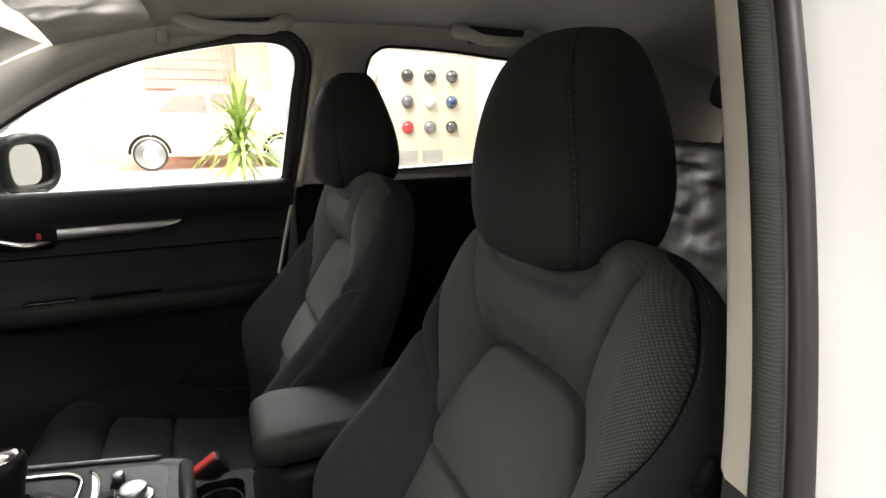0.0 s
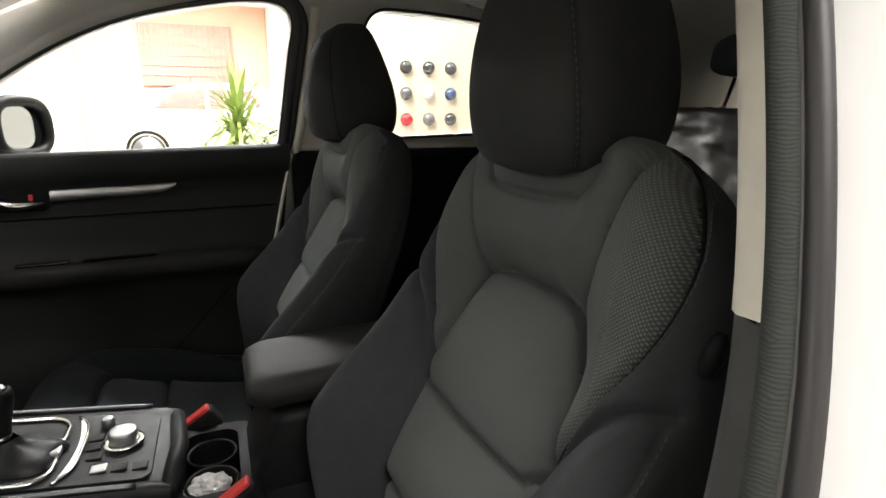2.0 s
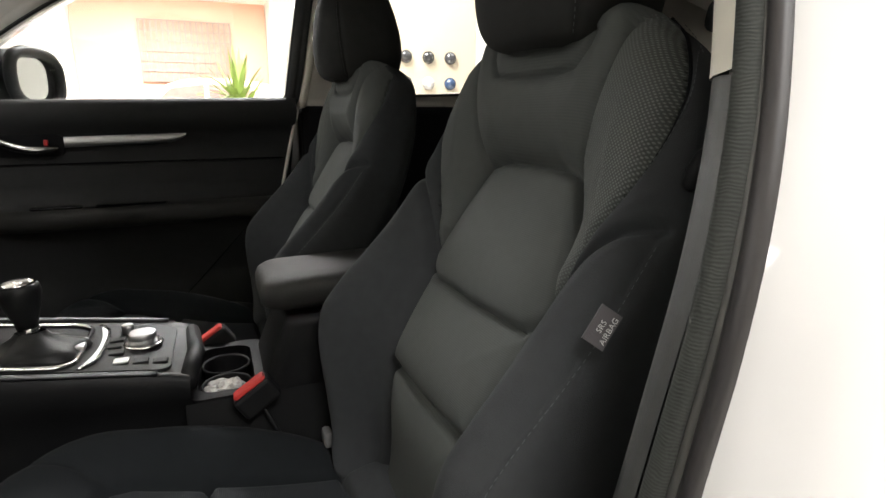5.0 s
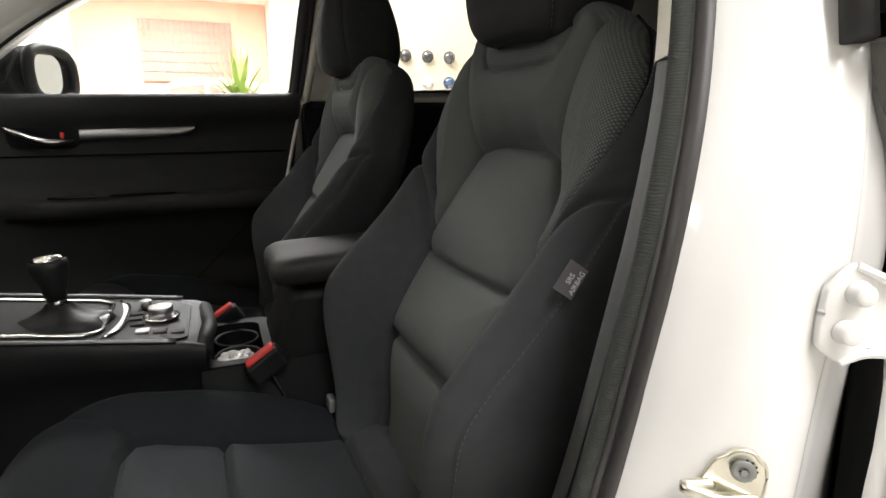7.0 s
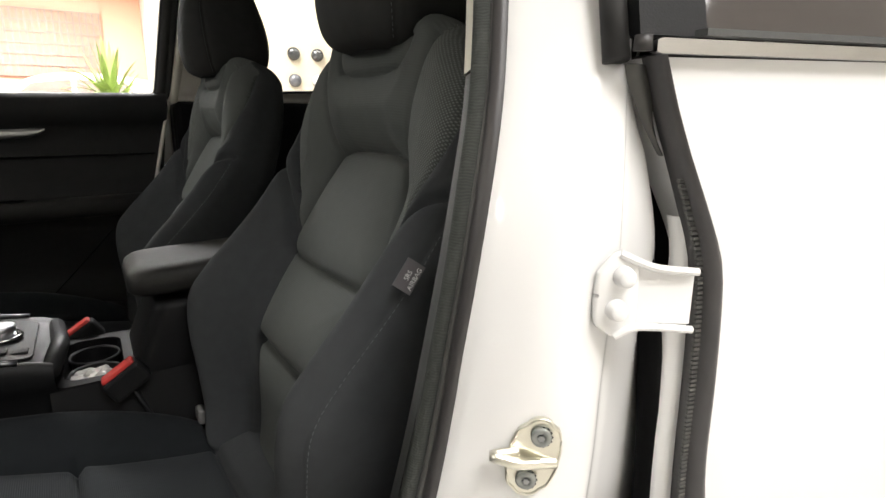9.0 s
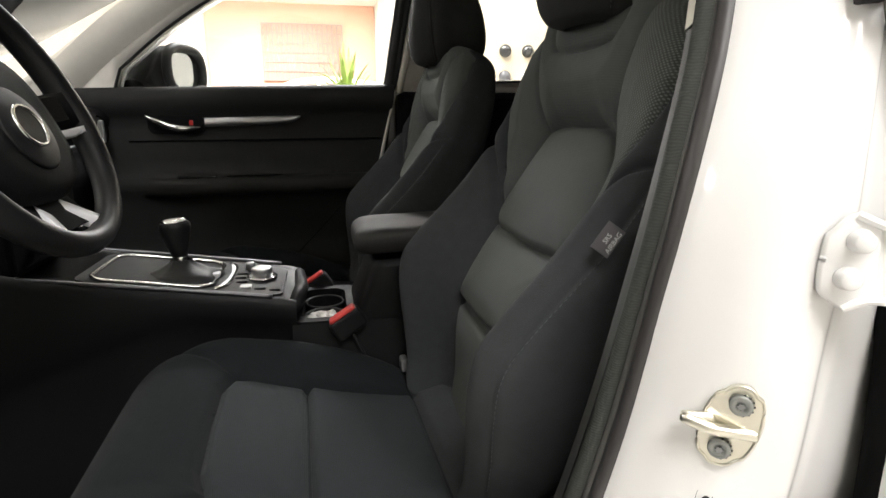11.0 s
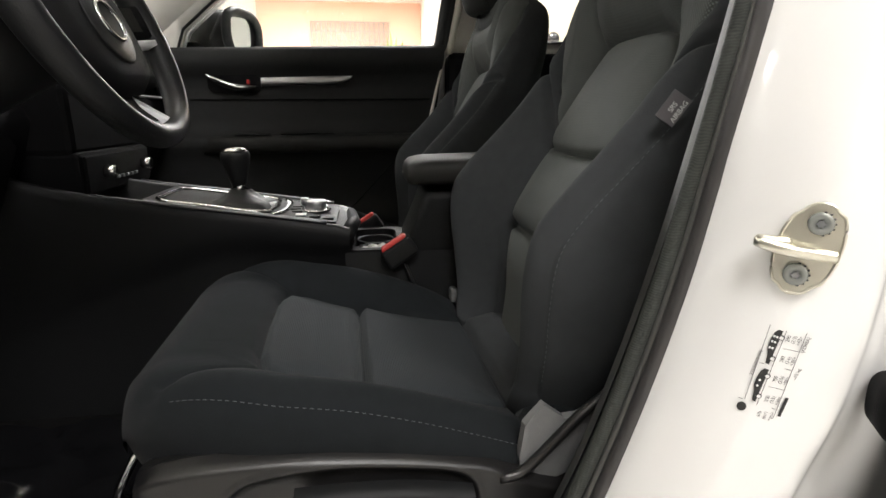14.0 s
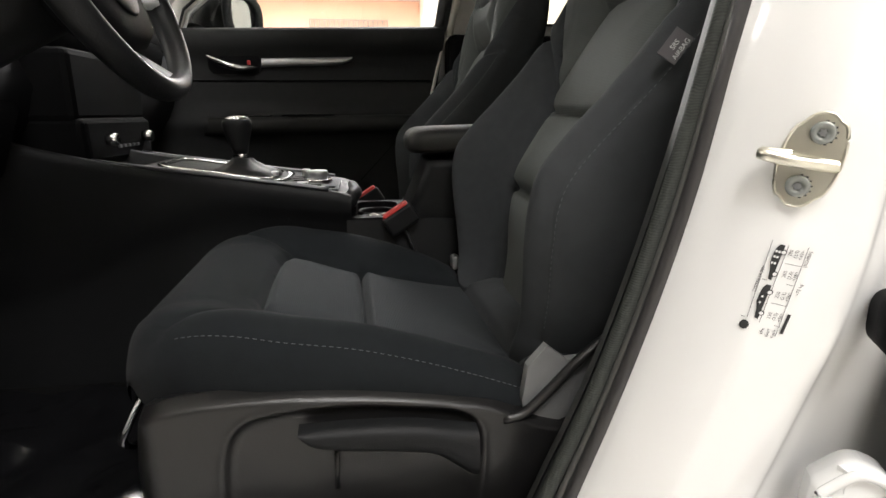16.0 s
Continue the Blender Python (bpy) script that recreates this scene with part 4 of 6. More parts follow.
rows = []
for z in ZS:
    a, b = a_at(z), b_at(z)
    n = Vector((0.7, 0.7, 0))
    rows.append([a + n * 0.006, a.lerp(b, 0.5) + n * 0.010, b + n * 0.004])
# flange coloured soft black to stand for the shaded gap between seal and lip
part("pillar_flange", grid_bm(rows), SOFT, car)
part("pillar_seal", tube([a_at(z).lerp(b_at(z), 0.29) + Vector((0.001, 0.001, 0)) for z in ZS], 0.0090, 14, True, 0.8), SEAL, car, "dark ribbed textile door seal")
part("seal_base", tube([a_at(z).lerp(b_at(z), 0.06) + Vector((0.005, 0.004, 0)) for z in ZS], 0.0045, 8, True, 0.6), RUBBER, car, "dark seal base")
part("seal_bead", tube([a_at(z).lerp(b_at(z), 0.61) + Vector((0.002, 0.002, 0)) for z in ZS], 0.0046, 10, True, 0.85), LIPL, car, "pale grey rubber bead")
part("seal_lip", tube([a_at(z).lerp(b_at(z), 0.84) + Vector((0.002, 0.002, 0)) for z in ZS], 0.0074, 12, True, 0.85), LIP, car, "grey rubber door seal lip")
TRIM_SEC = [(-0.002, 0.000), (0.001, 0.010), (0.004, 0.020), (0.012, 0.030), (0.030, 0.040), (0.060, 0.045), (0.110, 0.042)]
for nm, z0, z1, mat, lab in (("upper_pillar_trim", 1.103, 1.52, CREAM, "cream upper pillar trim"), ("lower_pillar_trim", 0.40, 1.100, TRIMD, "dark grey lower pillar trim")):
    rows = []
    for i in range(30):
        z = z0 + (z1 - z0) * i / 29
        a = a_at(min(z, 1.5))
        a.z = z
        rows.append([a + Vector((dx + (0.0 if nm == "upper_pillar_trim" else 0.002), dy * 0.95, -0.15 * dy if nm == "upper_pillar_trim" and i == 0 else 0)) for dx, dy in TRIM_SEC])
    part(nm, grid_bm(rows), mat, car, lab)
part("door_sill", tube([(-1.05, 0.10, 0.40), (-0.5, 0.10, 0.39), (0.06, 0.12, 0.39), (0.6, 0.10, 0.39), (1.3, 0.08, 0.40)], 0.06, 12, True, 0.8), WHITE, car, "white painted door sill")

# striker
striker = thing("door_striker", (0.236, 0.076, 0.825), "yellow zinc door striker bolted to the white pillar", "striker")
SN = Vector((-0.62, -0.78, 0)).normalized()   # away from the pillar
ST = Vector((0.78, -0.62, 0)).normalized()    # along the pillar
SC = on_pillar(Vector((0.2375, 0.0765, 0.8235)), 0.001)


def on_plate(a, b, d):
    return SC + ST * (a + 0.16 * b) + Vector((0, 0, b)) + SN * d


loop = [(0.0190 * math.copysign(abs(math.cos(t)) ** 0.8, math.cos(t)) * (0.80 if abs(math.sin(t)) > 0.8 else 1.0), 0.0325 * math.copysign(abs(math.sin(t)) ** 0.9, math.sin(t))) for t in [2 * math.pi * k / 40 for k in range(40)]]
part("plate", plate(loop, [], on_plate, 0.003), ZINC, striker, "", False)
part("plate_rim", tube([on_plate(a * 0.97, b * 0.97, 0.003) for a, b in loop + loop[:1]], 0.0012, 6, False), ZINC, striker)
LN = Vector((-0.98, 0.20, 0.10)).normalized()
lp = [(0.018, -0.002), (0.016, 0.010), (0.0135, 0.020), (0.0125, 0.0265), (0.009, 0.0295), (-0.003, 0.0300), (-0.010, 0.0295), (-0.0135, 0.0265), (-0.0142, 0.020), (-0.0145, 0.010), (-0.015, -0.002)]
part("loop", tube(smooth_line([on_plate(0, 0, 0.002) + ST * a * 0.85 + LN * b * 0.76 + Vector((0, 0, -0.2 * a)) for a, b in lp], 40), 0.0043, 12), ZINC, striker, "polished striker loop")
for b in (0.0185, -0.0175):
    c = on_plate(0.002 if b > 0 else -0.002, b, 0.003)
    bolt = part("bolt", spin([(0.0076, 0), (0.0076, 0.0034), (0.0069, 0.0041), (0.0031, 0.0042), (0.0028, 0.0024)], c, SN, 24), BOLTM, striker, "grey steel bolt")
    star = [((0.0024 + 0.0006 * math.cos(6 * t)) * math.cos(t), (0.0024 + 0.0006 * math.cos(6 * t)) * math.sin(t)) for t in [2 * math.pi * k / 48 for k in range(48)]]
    part("star_recess", plate(star, [], lambda a, b, d, c=c: c + ST * a + Vector((0, 0, b)) + SN * (0.0038 + d), 0.0010), STEELD, bolt, "", False)
    for k in range(7):
        t = math.pi * (k / 7 - 0.42)
        tooth = box(-0.0007, 0.0007, -0.0005, 0.0005, -0.0006, 0.0006)
        bmesh.ops.translate(tooth, vec=c + ST * 0.0078 * math.cos(t) + Vector((0, 0, 0.0078 * math.sin(t))) + SN * 0.002, verts=tooth.verts[:])
        part("washer_tooth", tooth, INK, bolt, "", False)

# rear door hinge
hinge = part("door_hinge", box(0.30, 0.31, 0.06, 0.07, 0.94, 0.96), WHITE, car, "white painted rear door hinge with two bolts", False)
HN = Vector((-0.42, -0.91, 0)).normalized()
HT = Vector((0.91, -0.42, 0)).normalized()
HO = Vector((0.288, 0.055, 0.944))


def on_hinge(a, b, d):
    return HO + HT * a + Vector((0, 0, b)) + HN * d


def casting(outline, place, thick, r):
    """A cast plate with a rounded edge, from an outline that is smoothed first."""
    n = len(outline)
    loop = [tuple(v) for v in smooth_line([Vector(outline[k % n]) for k in range(-2, n + 3)], 12 * (n + 4))][24:-24]
    loop = loop[: 12 * n : 2]
    ca, cb = sum(a for a, b in loop) / len(loop), sum(b for a, b in loop) / len(loop)
    rows = []
    for inset, d in ((0.0, 0.0), (0.0, thick - r), (0.3 * r, thick - 0.3 * r), (r, thick)):
        ring = []
        for a, b in loop:
            ln = math.hypot(a - ca, b - cb)
            ring.append(place(a - (a - ca) / ln * inset, b - (b - cb) / ln * inset, d))
        rows.append(ring)
    return grid_bm(rows, True, True)


hl = [(-0.0145, 0.016), (-0.011, 0.021), (-0.002, 0.031), (0.006, 0.032), (0.015, 0.025), (0.016, -0.024), (0.008, -0.031), (0.001, -0.032), (-0.006, -0.028), (-0.0145, -0.020)]
part("plate", casting(hl, on_hinge, 0.005, 0.0025), WHITE, hinge)
part("arm", join(plate([(0.012, 0.022), (0.060, 0.015), (0.060, -0.025), (0.012, -0.022)], [], lambda a, b, d: on_hinge(a, b, -0.002 + d), 0.004), tube(smooth_line([on_hinge(0.001, 0.031, 0.004), on_hinge(0.012, 0.026, 0.006), on_hinge(0.028, 0.020, 0.006), on_hinge(0.060, 0.016, 0.006)], 14), 0.003, 8), tube(smooth_line([on_hinge(0.001, -0.031, 0.004), on_hinge(0.013, -0.0245, 0.006), on_hinge(0.028, -0.0245, 0.006), on_hinge(0.060, -0.028, 0.006)], 14), 0.003, 8)), WHITE, hinge, "", False)
for b in (0.0145, -0.0100):
    part("bolt", spin([(0.0078, 0), (0.0080, 0.0015), (0.0066, 0.002), (0.0066, 0.0075), (0.0055, 0.0085), (0.002, 0.0086)], on_hinge(0.004 if b > 0 else 0.000, b, 0.005), HN, 16), WHITE, hinge, "white painted bolt")
low_hinge = part("door_hinge", box(0.30, 0.31, 0.06, 0.07, 0.56, 0.58), WHITE, car, "white painted lower rear door hinge with two bolts", False)
part("plate", casting([(a * 1.75, b * 1.45) for a, b in hl], lambda a, b, d: on_hinge(a + 0.016, b - 0.408, d - 0.040), 0.030, 0.005), WHITE, low_hinge)
rim_ = [(a * 1.75, b * 1.45) for a, b in hl]
part("raised_edge", tube(smooth_line([on_hinge(a * 0.93 + 0.016, b * 0.93 - 0.408, -0.008) for a, b in rim_ + rim_[:1]], 60), 0.0042, 8, False), WHITE, low_hinge)
for a in (-0.012, 0.016):
    part("bolt", spin([(0.0125, 0), (0.0125, 0.008), (0.010, 0.012), (0.004, 0.013)], on_hinge(a + 0.008, -0.398, -0.006), HN, 16), WHITE, low_hinge, "white painted bolt")

# gap behind the hinge: the rear opening's rubber
part("rear_opening_seal", tube(smooth_line([(0.336, 0.099, 1.05), (0.350, 0.088, 0.98), (0.368, 0.078, 0.88), (0.380, 0.077, 0.74), (0.384, 0.080, 0.55), (0.40, 0.088, 0.42)], 30), 0.0105, 10), DARKP, car, "black rubber seal of the rear opening")

# rear door, ajar
DO, DT, DN = Vector((0.318, 0.063, 0.0)), Vector((0.970, -0.240, 0.0)), Vector((-0.240, -0.970, 0.0))
rdoor = thing("rear_door", (0.318, 0.063, 0.40), "white rear car door standing ajar with chrome strip", "car door")


def on_door(k, z, d):
    return DO + DT * k + Vector((0, 0, z)) + DN * d


EDGE_O = [(0.000, 1.108), (0.011, 1.080), (0.029, 1.043), (0.055, 0.994), (0.071, 0.958), (0.077, 0.915), (0.080, 0.86), (0.084, 0.76), (0.112, 0.62), (0.13, 0.42)]
EDGE_I = [(-0.004, 1.108), (0.010, 1.071), (0.028, 1.030), (0.046, 0.987), (0.056, 0.961), (0.062, 0.915), (0.065, 0.86), (0.067, 0.76), (0.075, 0.62), (0.09, 0.42)]
eo = [(p[0], p[1]) for p in smooth_line(EDGE_O, 40)]
part("door_skin", plate(eo + [(0.95, 0.42), (1.02, 0.75), (1.0, 1.125)], [], lambda k, z, d: on_door(k, z, -d + 0.012 * math.sin(max(0, min(1, (z - 0.4) / 0.7)) * math.pi)), 0.05), WHITE, rdoor, "white painted door skin", False)
ei = [(p[0], p[1]) for p in smooth_line(EDGE_I, 40)]
rows = []
for (k0, z0), (k1, z1) in zip(ei, eo):
    rows.append([on_door(k0 + 0.004, z0, -0.012), on_door(k0 + 0.001, z0, -0.002), on_door(k0 + (k1 - k0) * 0.25, z0 + (z1 - z0) * 0.25, 0.008), on_door(k0 + (k1 - k0) * 0.6, z0 + (z1 - z0) * 0.6, 0.017), on_door(k1, z1, 0.014), on_door(k1 + 0.006, z1, -0.004)])
part("door_seal", grid_bm(rows), DSEAL, rdoor, "black rubber seal round the door edge")
rib = []
for i in range(110):
    z = 1.022 - 0.44 * i / 109
    k = curve([(b, a) for a, b in EDGE_I[::-1]], z)
    rib.append(box(-0.0036, 0.0036, -0.0016, 0.0016, -0.0012, 0.0012))
    bmesh.ops.transform(rib[-1], matrix=Matrix.Translation(on_door(k + 0.0012, z, 0.0045)) @ Matrix.Rotation(radians(-14), 4, "Z"), verts=rib[-1].verts[:])
part("door_edge", grid_bm([[on_door(k + 0.002 - 0.015 * min(1, (1.0 - z) / 0.09), z, -0.022), on_door(k + 0.002 - 0.014 * min(1, (1.0 - z) / 0.09), z, -0.012), on_door(k + 0.003, z, -0.010)] for k, z in ei if z < 1.0]), WHITE, rdoor, "white painted door edge")
part("seal_ribs", join(*rib), LIPL, rdoor, "", False)
FLAP = [(-0.0140, 0.0022, 1.1040), (-0.0118, 0.0052, 1.0960), (-0.0088, 0.0084, 1.0875), (-0.0030, 0.0100, 1.0770), (0.0018, 0.0112, 1.0670), (0.0120, 0.0160, 1.0535), (0.0215, 0.0235, 1.0403)]
part("seal_flap", grid_bm([[on_door(k0, z, -0.012), on_door(k0 + 0.3 * (k1 - k0), z, -0.006), on_door(k1, z - 0.001, -0.008), on_door(k1 + 0.001, z - 0.001, -0.014)] for k0, k1, z in FLAP]), LIPL, rdoor, "grey rubber corner flap")
part("strip_end", tube([on_door(-0.012, 1.111, 0.004), on_door(-0.012, 1.121, 0.004)], [0.0065, 0.006], 12), LIP, rdoor, "grey plastic end cap")
part("chrome_strip", plate([(-0.004, 1.1105), (0.0, 1.1095), (0.95, 1.121), (0.95, 1.129), (0.0, 1.1195), (-0.004, 1.118)], [], lambda k, z, d: on_door(k, z, d + 0.001), 0.008), CHROME, rdoor, "polished chrome belt strip", False)
part("window_seal", plate([(0.03, 1.1215), (0.95, 1.1325), (0.95, 1.137), (0.03, 1.126)], [], lambda k, z, d: on_door(k, z, d + 0.004), 0.012), GREYP, rdoor, "", False)
part("window_pillar", plate([(-0.011, 1.122), (0.046, 1.123), (0.075, 1.50), (0.018, 1.50)], [], lambda k, z, d: on_door(k, z, d - 0.02 - 0.32 * (z - 1.12)), 0.02), PLASTIC, rdoor, "dark plastic window pillar cover", False)
part("window_glass", plate([(0.047, 1.125), (0.93, 1.137), (0.86, 1.46), (0.075, 1.48)], [], lambda k, z, d: on_door(k, z, d - 0.02 - 0.32 * (z - 1.12)), 0.005), TINT, rdoor, "dark tinted rear window glass", False)
part("window_front_edge", tube([on_door(-0.018, 1.106, -0.016), on_door(-0.017, 1.16, -0.03), on_door(0.006, 1.50, -0.145)], 0.010, 8), RUBBER, rdoor, "black rubber window edge")
part("inner_panel", plate([(0.13, 0.42), (0.93, 0.44), (0.98, 1.10), (0.08, 1.09)], [], lambda k, z, d: on_door(k, z, -0.06 - d), 0.06), SOFT, rdoor, "", False)
# rubber stop on the pillar edge
stop = thing("rubber_stop", (0.30, 0.035, 0.70), "round black rubber cable boot on the pillar edge", "rubber boot")
def boot_ring(grow, d):
    return [Vector((0.312, 0.047, 0.706)) + HT * ((0.014 + grow) * math.copysign(abs(math.cos(t)) ** 0.6, math.cos(t))) + Vector((0, 0, (0.019 + grow) * math.copysign(abs(math.sin(t)) ** 0.6, math.sin(t)))) + HN * d for t in [2 * math.pi * k / 32 for k in range(32)]]


part("boot", grid_bm([boot_ring(g, d) for g, d in ((0.003, -0.024), (0.004, 0.004), (0.002, 0.008), (-0.001, 0.009), (-0.003, 0.006), (-0.006, 0.004), (-0.009, 0.005))], True, True), SOFT, stop)

# ---- seat trim ----
def side_shield(ob, yc, out):
    y = yc + out * 0.275
    o = Vector((0, out, 0))
    top = [(-0.312, 0.520), (-0.308, 0.560), (-0.299, 0.582), (-0.272, 0.593), (-0.20, 0.597), (-0.11, 0.594), (-0.02, 0.582), (0.04, 0.567), (0.07, 0.553), (0.10, 0.540), (0.14, 0.530), (0.19, 0.52)]
    line = [(p[0], p[1]) for p in smooth_line(top, 50)]
    rim = [(-0.228, 0.40), (-0.226, 0.48), (-0.221, 0.535), (-0.211, 0.560), (-0.19, 0.573), (-0.11, 0.578), (-0.02, 0.567), (0.012, 0.558), (0.026, 0.540), (0.028, 0.50), (0.022, 0.40)]
    rim = [(p[0], p[1]) for p in smooth_line(rim, 60)]
    xs = np.linspace(-0.312, 0.190, 150)
    fr = np.linspace(0, 1, 70)
    top_at = [curve([(a, b) for a, b in top[2:]], x) if x > -0.299 else 0.52 + (x + 0.312) / 0.013 * 0.062 for x in xs]
    XX = np.repeat(xs[:, None], 70, 1)
    ZZ = np.array([[0.40 + (t - 0.40) * f for f in fr] for t in top_at])
    q = seg_dist(XX, ZZ, rim)
    # inside the raised rim the panel is sunk; the rim has a crisp proud edge
    sunk = np.clip(0.5 + np.where(inside(XX, ZZ, rim), q, -q) / 0.007, 0, 1)
    off = 0.004 - 0.016 * np.clip((0.50 - ZZ) / 0.10, 0, 1) ** 1.5 - 0.0075 * sunk * sunk * (3 - 2 * sunk) + 0.0020 * np.exp(-((q - 0.003) / 0.004) ** 2)
    off = off - 0.02 * np.clip(1 - (np.array(top_at)[:, None] - ZZ) / 0.010, 0, 1) ** 2
    off = off - 0.03 * np.clip((-0.280 - XX) / 0.032, 0, 1) ** 2
    part("side_shield", grid_bm([[Vector((xs[i], y + out * off[i, k], ZZ[i, k])) for k in range(70)] for i in range(150)]), SHIELD, ob, "dark grey plastic seat side shield")
    part("shield_top", grid_bm([[Vector((xs[i], y + out * (off[i, 69] + d), ZZ[i, 69] - 0.3 * abs(d))) for d in (0.0, -0.012, -0.03)] for i in range(150)]), SHIELD, ob)
    rows = []
    for x in np.linspace(-0.152, 0.022, 36):
        zt = curve([(-0.152, 0.566), (-0.10, 0.5655), (-0.04, 0.561), (0.022, 0.549)], x)
        zb = curve([(-0.152, 0.563), (-0.14, 0.549), (-0.11, 0.541), (-0.05, 0.533), (-0.02, 0.526), (0.0, 0.512), (0.012, 0.502), (0.022, 0.498)], x)
        rows.append([Vector((x, y + out * a, zt + (zb - zt) * b)) for a, b in ((0.006, 0), (0.016, 0.0), (0.024, 0.12), (0.027, 0.4), (0.026, 0.8), (0.020, 1.0), (0.006, 1.0))])
    part("height_lever", grid_bm(rows), PLASTIC, ob, "long plastic seat height lever")
    part("recess", tube([Vector((-0.118, y + out * 0.004, 0.53)), Vector((-0.119, y + out * 0.004, 0.49))], 0.003, 6), SHIELD, ob)
    hingep = [(0.081, 0.529), (0.076, 0.560), (0.081, 0.598), (0.101, 0.620), (0.112, 0.611), (0.124, 0.602), (0.140, 0.603), (0.172, 0.620), (0.190, 0.626), (0.190, 0.550), (0.159, 0.548), (0.110, 0.530)]
    part("recliner_cover", plate(hingep, [], lambda a, b, d: Vector((a, yc + out * (0.254 + d), b)), 0.012), RECG, ob, "grey plastic recliner cover", False)
    part("recliner_lever", tube(smooth_line([(0.052, y, 0.546), (0.074, y, 0.5495), (0.098, y - out * 0.002, 0.5685), (0.127, y - out * 0.004, 0.5965), (0.145, y - out * 0.006, 0.611), (0.175, y - out * 0.010, 0.630)], 20), 0.0062, 10, True, 0.9), SHIELD, ob)
    for dy in (-0.17, 0.17):
        part("seat_rail", box(-0.38, 0.20, yc + dy - 0.02, yc + dy + 0.02, 0.365, 0.41, 0.004), STEELD, ob, "steel seat rail", False)
        part("seat_leg", box(-0.25, 0.14, yc + dy - 0.012, yc + dy + 0.012, 0.41, 0.51, 0.004), PLASTIC, ob, "", False)
    part("slide_bar", tube(smooth_line([(-0.322, yc - 0.17, 0.562), (-0.334, yc - 0.17, 0.545), (-0.350, yc - 0.168, 0.515), (-0.359, yc - 0.165, 0.498), (-0.356, yc - 0.15, 0.480), (-0.352, yc - 0.10, 0.470), (-0.352, yc + 0.15, 0.470), (-0.34, yc + 0.165, 0.50)], 40), 0.0050, 8), CHROME, ob, "shiny steel slide bar")


side_shield(seat_near, 0.50, -1)
side_shield(seat_far, 2 * CL - 0.50, 1)


def letters(text, size, m, mat, name, parent, label="", bold=0.0):
    cu = bpy.data.curves.new(name, "FONT")
    cu.body, cu.size, cu.align_x, cu.align_y, cu.extrude = text, size, "CENTER", "CENTER", 0.0002
    cu.offset = bold
    tmp = new(name, cu)
    dg = bpy.context.evaluated_depsgraph_get()
    me = bpy.data.meshes.new_from_object(tmp.evaluated_get(dg))
    bpy.data.objects.remove(tmp)
    me.transform(m)
    me.materials.clear()
    me.materials.append(mat)
    ob = new(name, me)
    if parent is not None:
        ob.parent = parent
        ob.matrix_parent_inverse = Matrix.Translation(-Vector(parent.location)) if parent.type == "EMPTY" else Matrix.Identity(4)
    if label:
        ob["label"] = label
    return ob


def basis(o, a, b, c):
    m = Matrix.Identity(4)
    for i, v in enumerate((a, b, c, o)):
        for k in range(3):
            m[k][i] = v[k]
    return m


# airbag tag sewn into the outer bolster seam
TA = Vector((0.62, 0.05, 0.78)).normalized()
TN = Vector((-0.35, -0.93, 0.12)).normalized()
TN = (TN - TA * TN.dot(TA)).normalized()
TB = TN.cross(TA).normalized()
TO = Vector((0.2125, 0.2515, 0.9205)) - TB * 0.010
tag = part("airbag_tag", plate([(-0.0155, -0.010), (0.0155, -0.010), (0.0155, 0.010), (-0.0155, 0.010)], [], lambda a, b, d: TO + TA * a + TB * b + TN * (d + 0.008), 0.0015), TAGM, seat_near, "grey cloth airbag tag", False)
letters("SRS", 0.0068, basis(TO + TN * 0.0098 + TB * 0.0012, TA, TB, TN), PRINT, "print", tag, "white print")
letters("AIRBAG", 0.0068, basis(TO + TN * 0.0098 - TB * 0.0062, TA, TB, TN), PRINT, "print", tag, "white print")

# ---- centre console ----
console = thing("centre_console", (-0.1, CL, 0.36), "black plastic centre console with chrome gear surround", "console")


def con_z(x):
    return curve([(-0.70, 0.825), (-0.60, 0.795), (-0.49, 0.772), (-0.30, 0.744), (-0.12, 0.717), (-0.09, 0.706)], x)


rows = []
for i in range(46):
    x = -1.00 + 0.90 * i / 45
    z = con_z(x)
    hw = 0.114
    dip = 0.045 * min(1, max(0, (-0.47 - x) / 0.02))
    zc = curve([(-0.70, 0.56), (-0.60, 0.59), (-0.515, 0.626), (-0.417, 0.664), (-0.36, 0.685), (-0.30, 0.690), (-0.16, 0.677), (-0.10, 0.672)], x)
    rows.append([Vector((x, CL + u, zz)) for u, zz in ((-0.092, 0.36), (-0.094, zc - 0.06), (-0.100, zc - 0.012), (-hw + 0.003, zc), (-hw - 0.003, z - 0.02), (-hw, z - 0.004), (-hw + 0.008, z), (-hw + 0.018, z - 0.004), (-hw + 0.024, z - 0.006 - dip), (0, z - 0.006 - dip), (hw - 0.024, z - 0.006 - dip), (hw - 0.018, z - 0.004), (hw - 0.008, z), (hw, z - 0.004), (hw + 0.003, z - 0.02), (hw, z - 0.045), (0.112, z - 0.10), (0.128, z - 0.13), (0.135, 0.36))])
part("console_body", grid_bm(rows), PLASTIC, console, "grained black plastic console body")
for sg in (-1, 1):
    part("edge_strip", tube([Vector((x, CL + sg * 0.111, con_z(x) + 0.0010)) for x in np.linspace(-0.53, -0.14, 24)], [0.0012 + 0.0030 * min(1, k / 8) for k in range(24)], 8, True), DIMS, console, "dark satin edge strip")
part("panel_end", tube([Vector((-0.105, CL - 0.105, con_z(-0.1) - 0.012)), Vector((-0.095, CL, con_z(-0.1) - 0.010)), Vector((-0.105, CL + 0.105, con_z(-0.1) - 0.012))], 0.014, 10), PLASTIC, console)


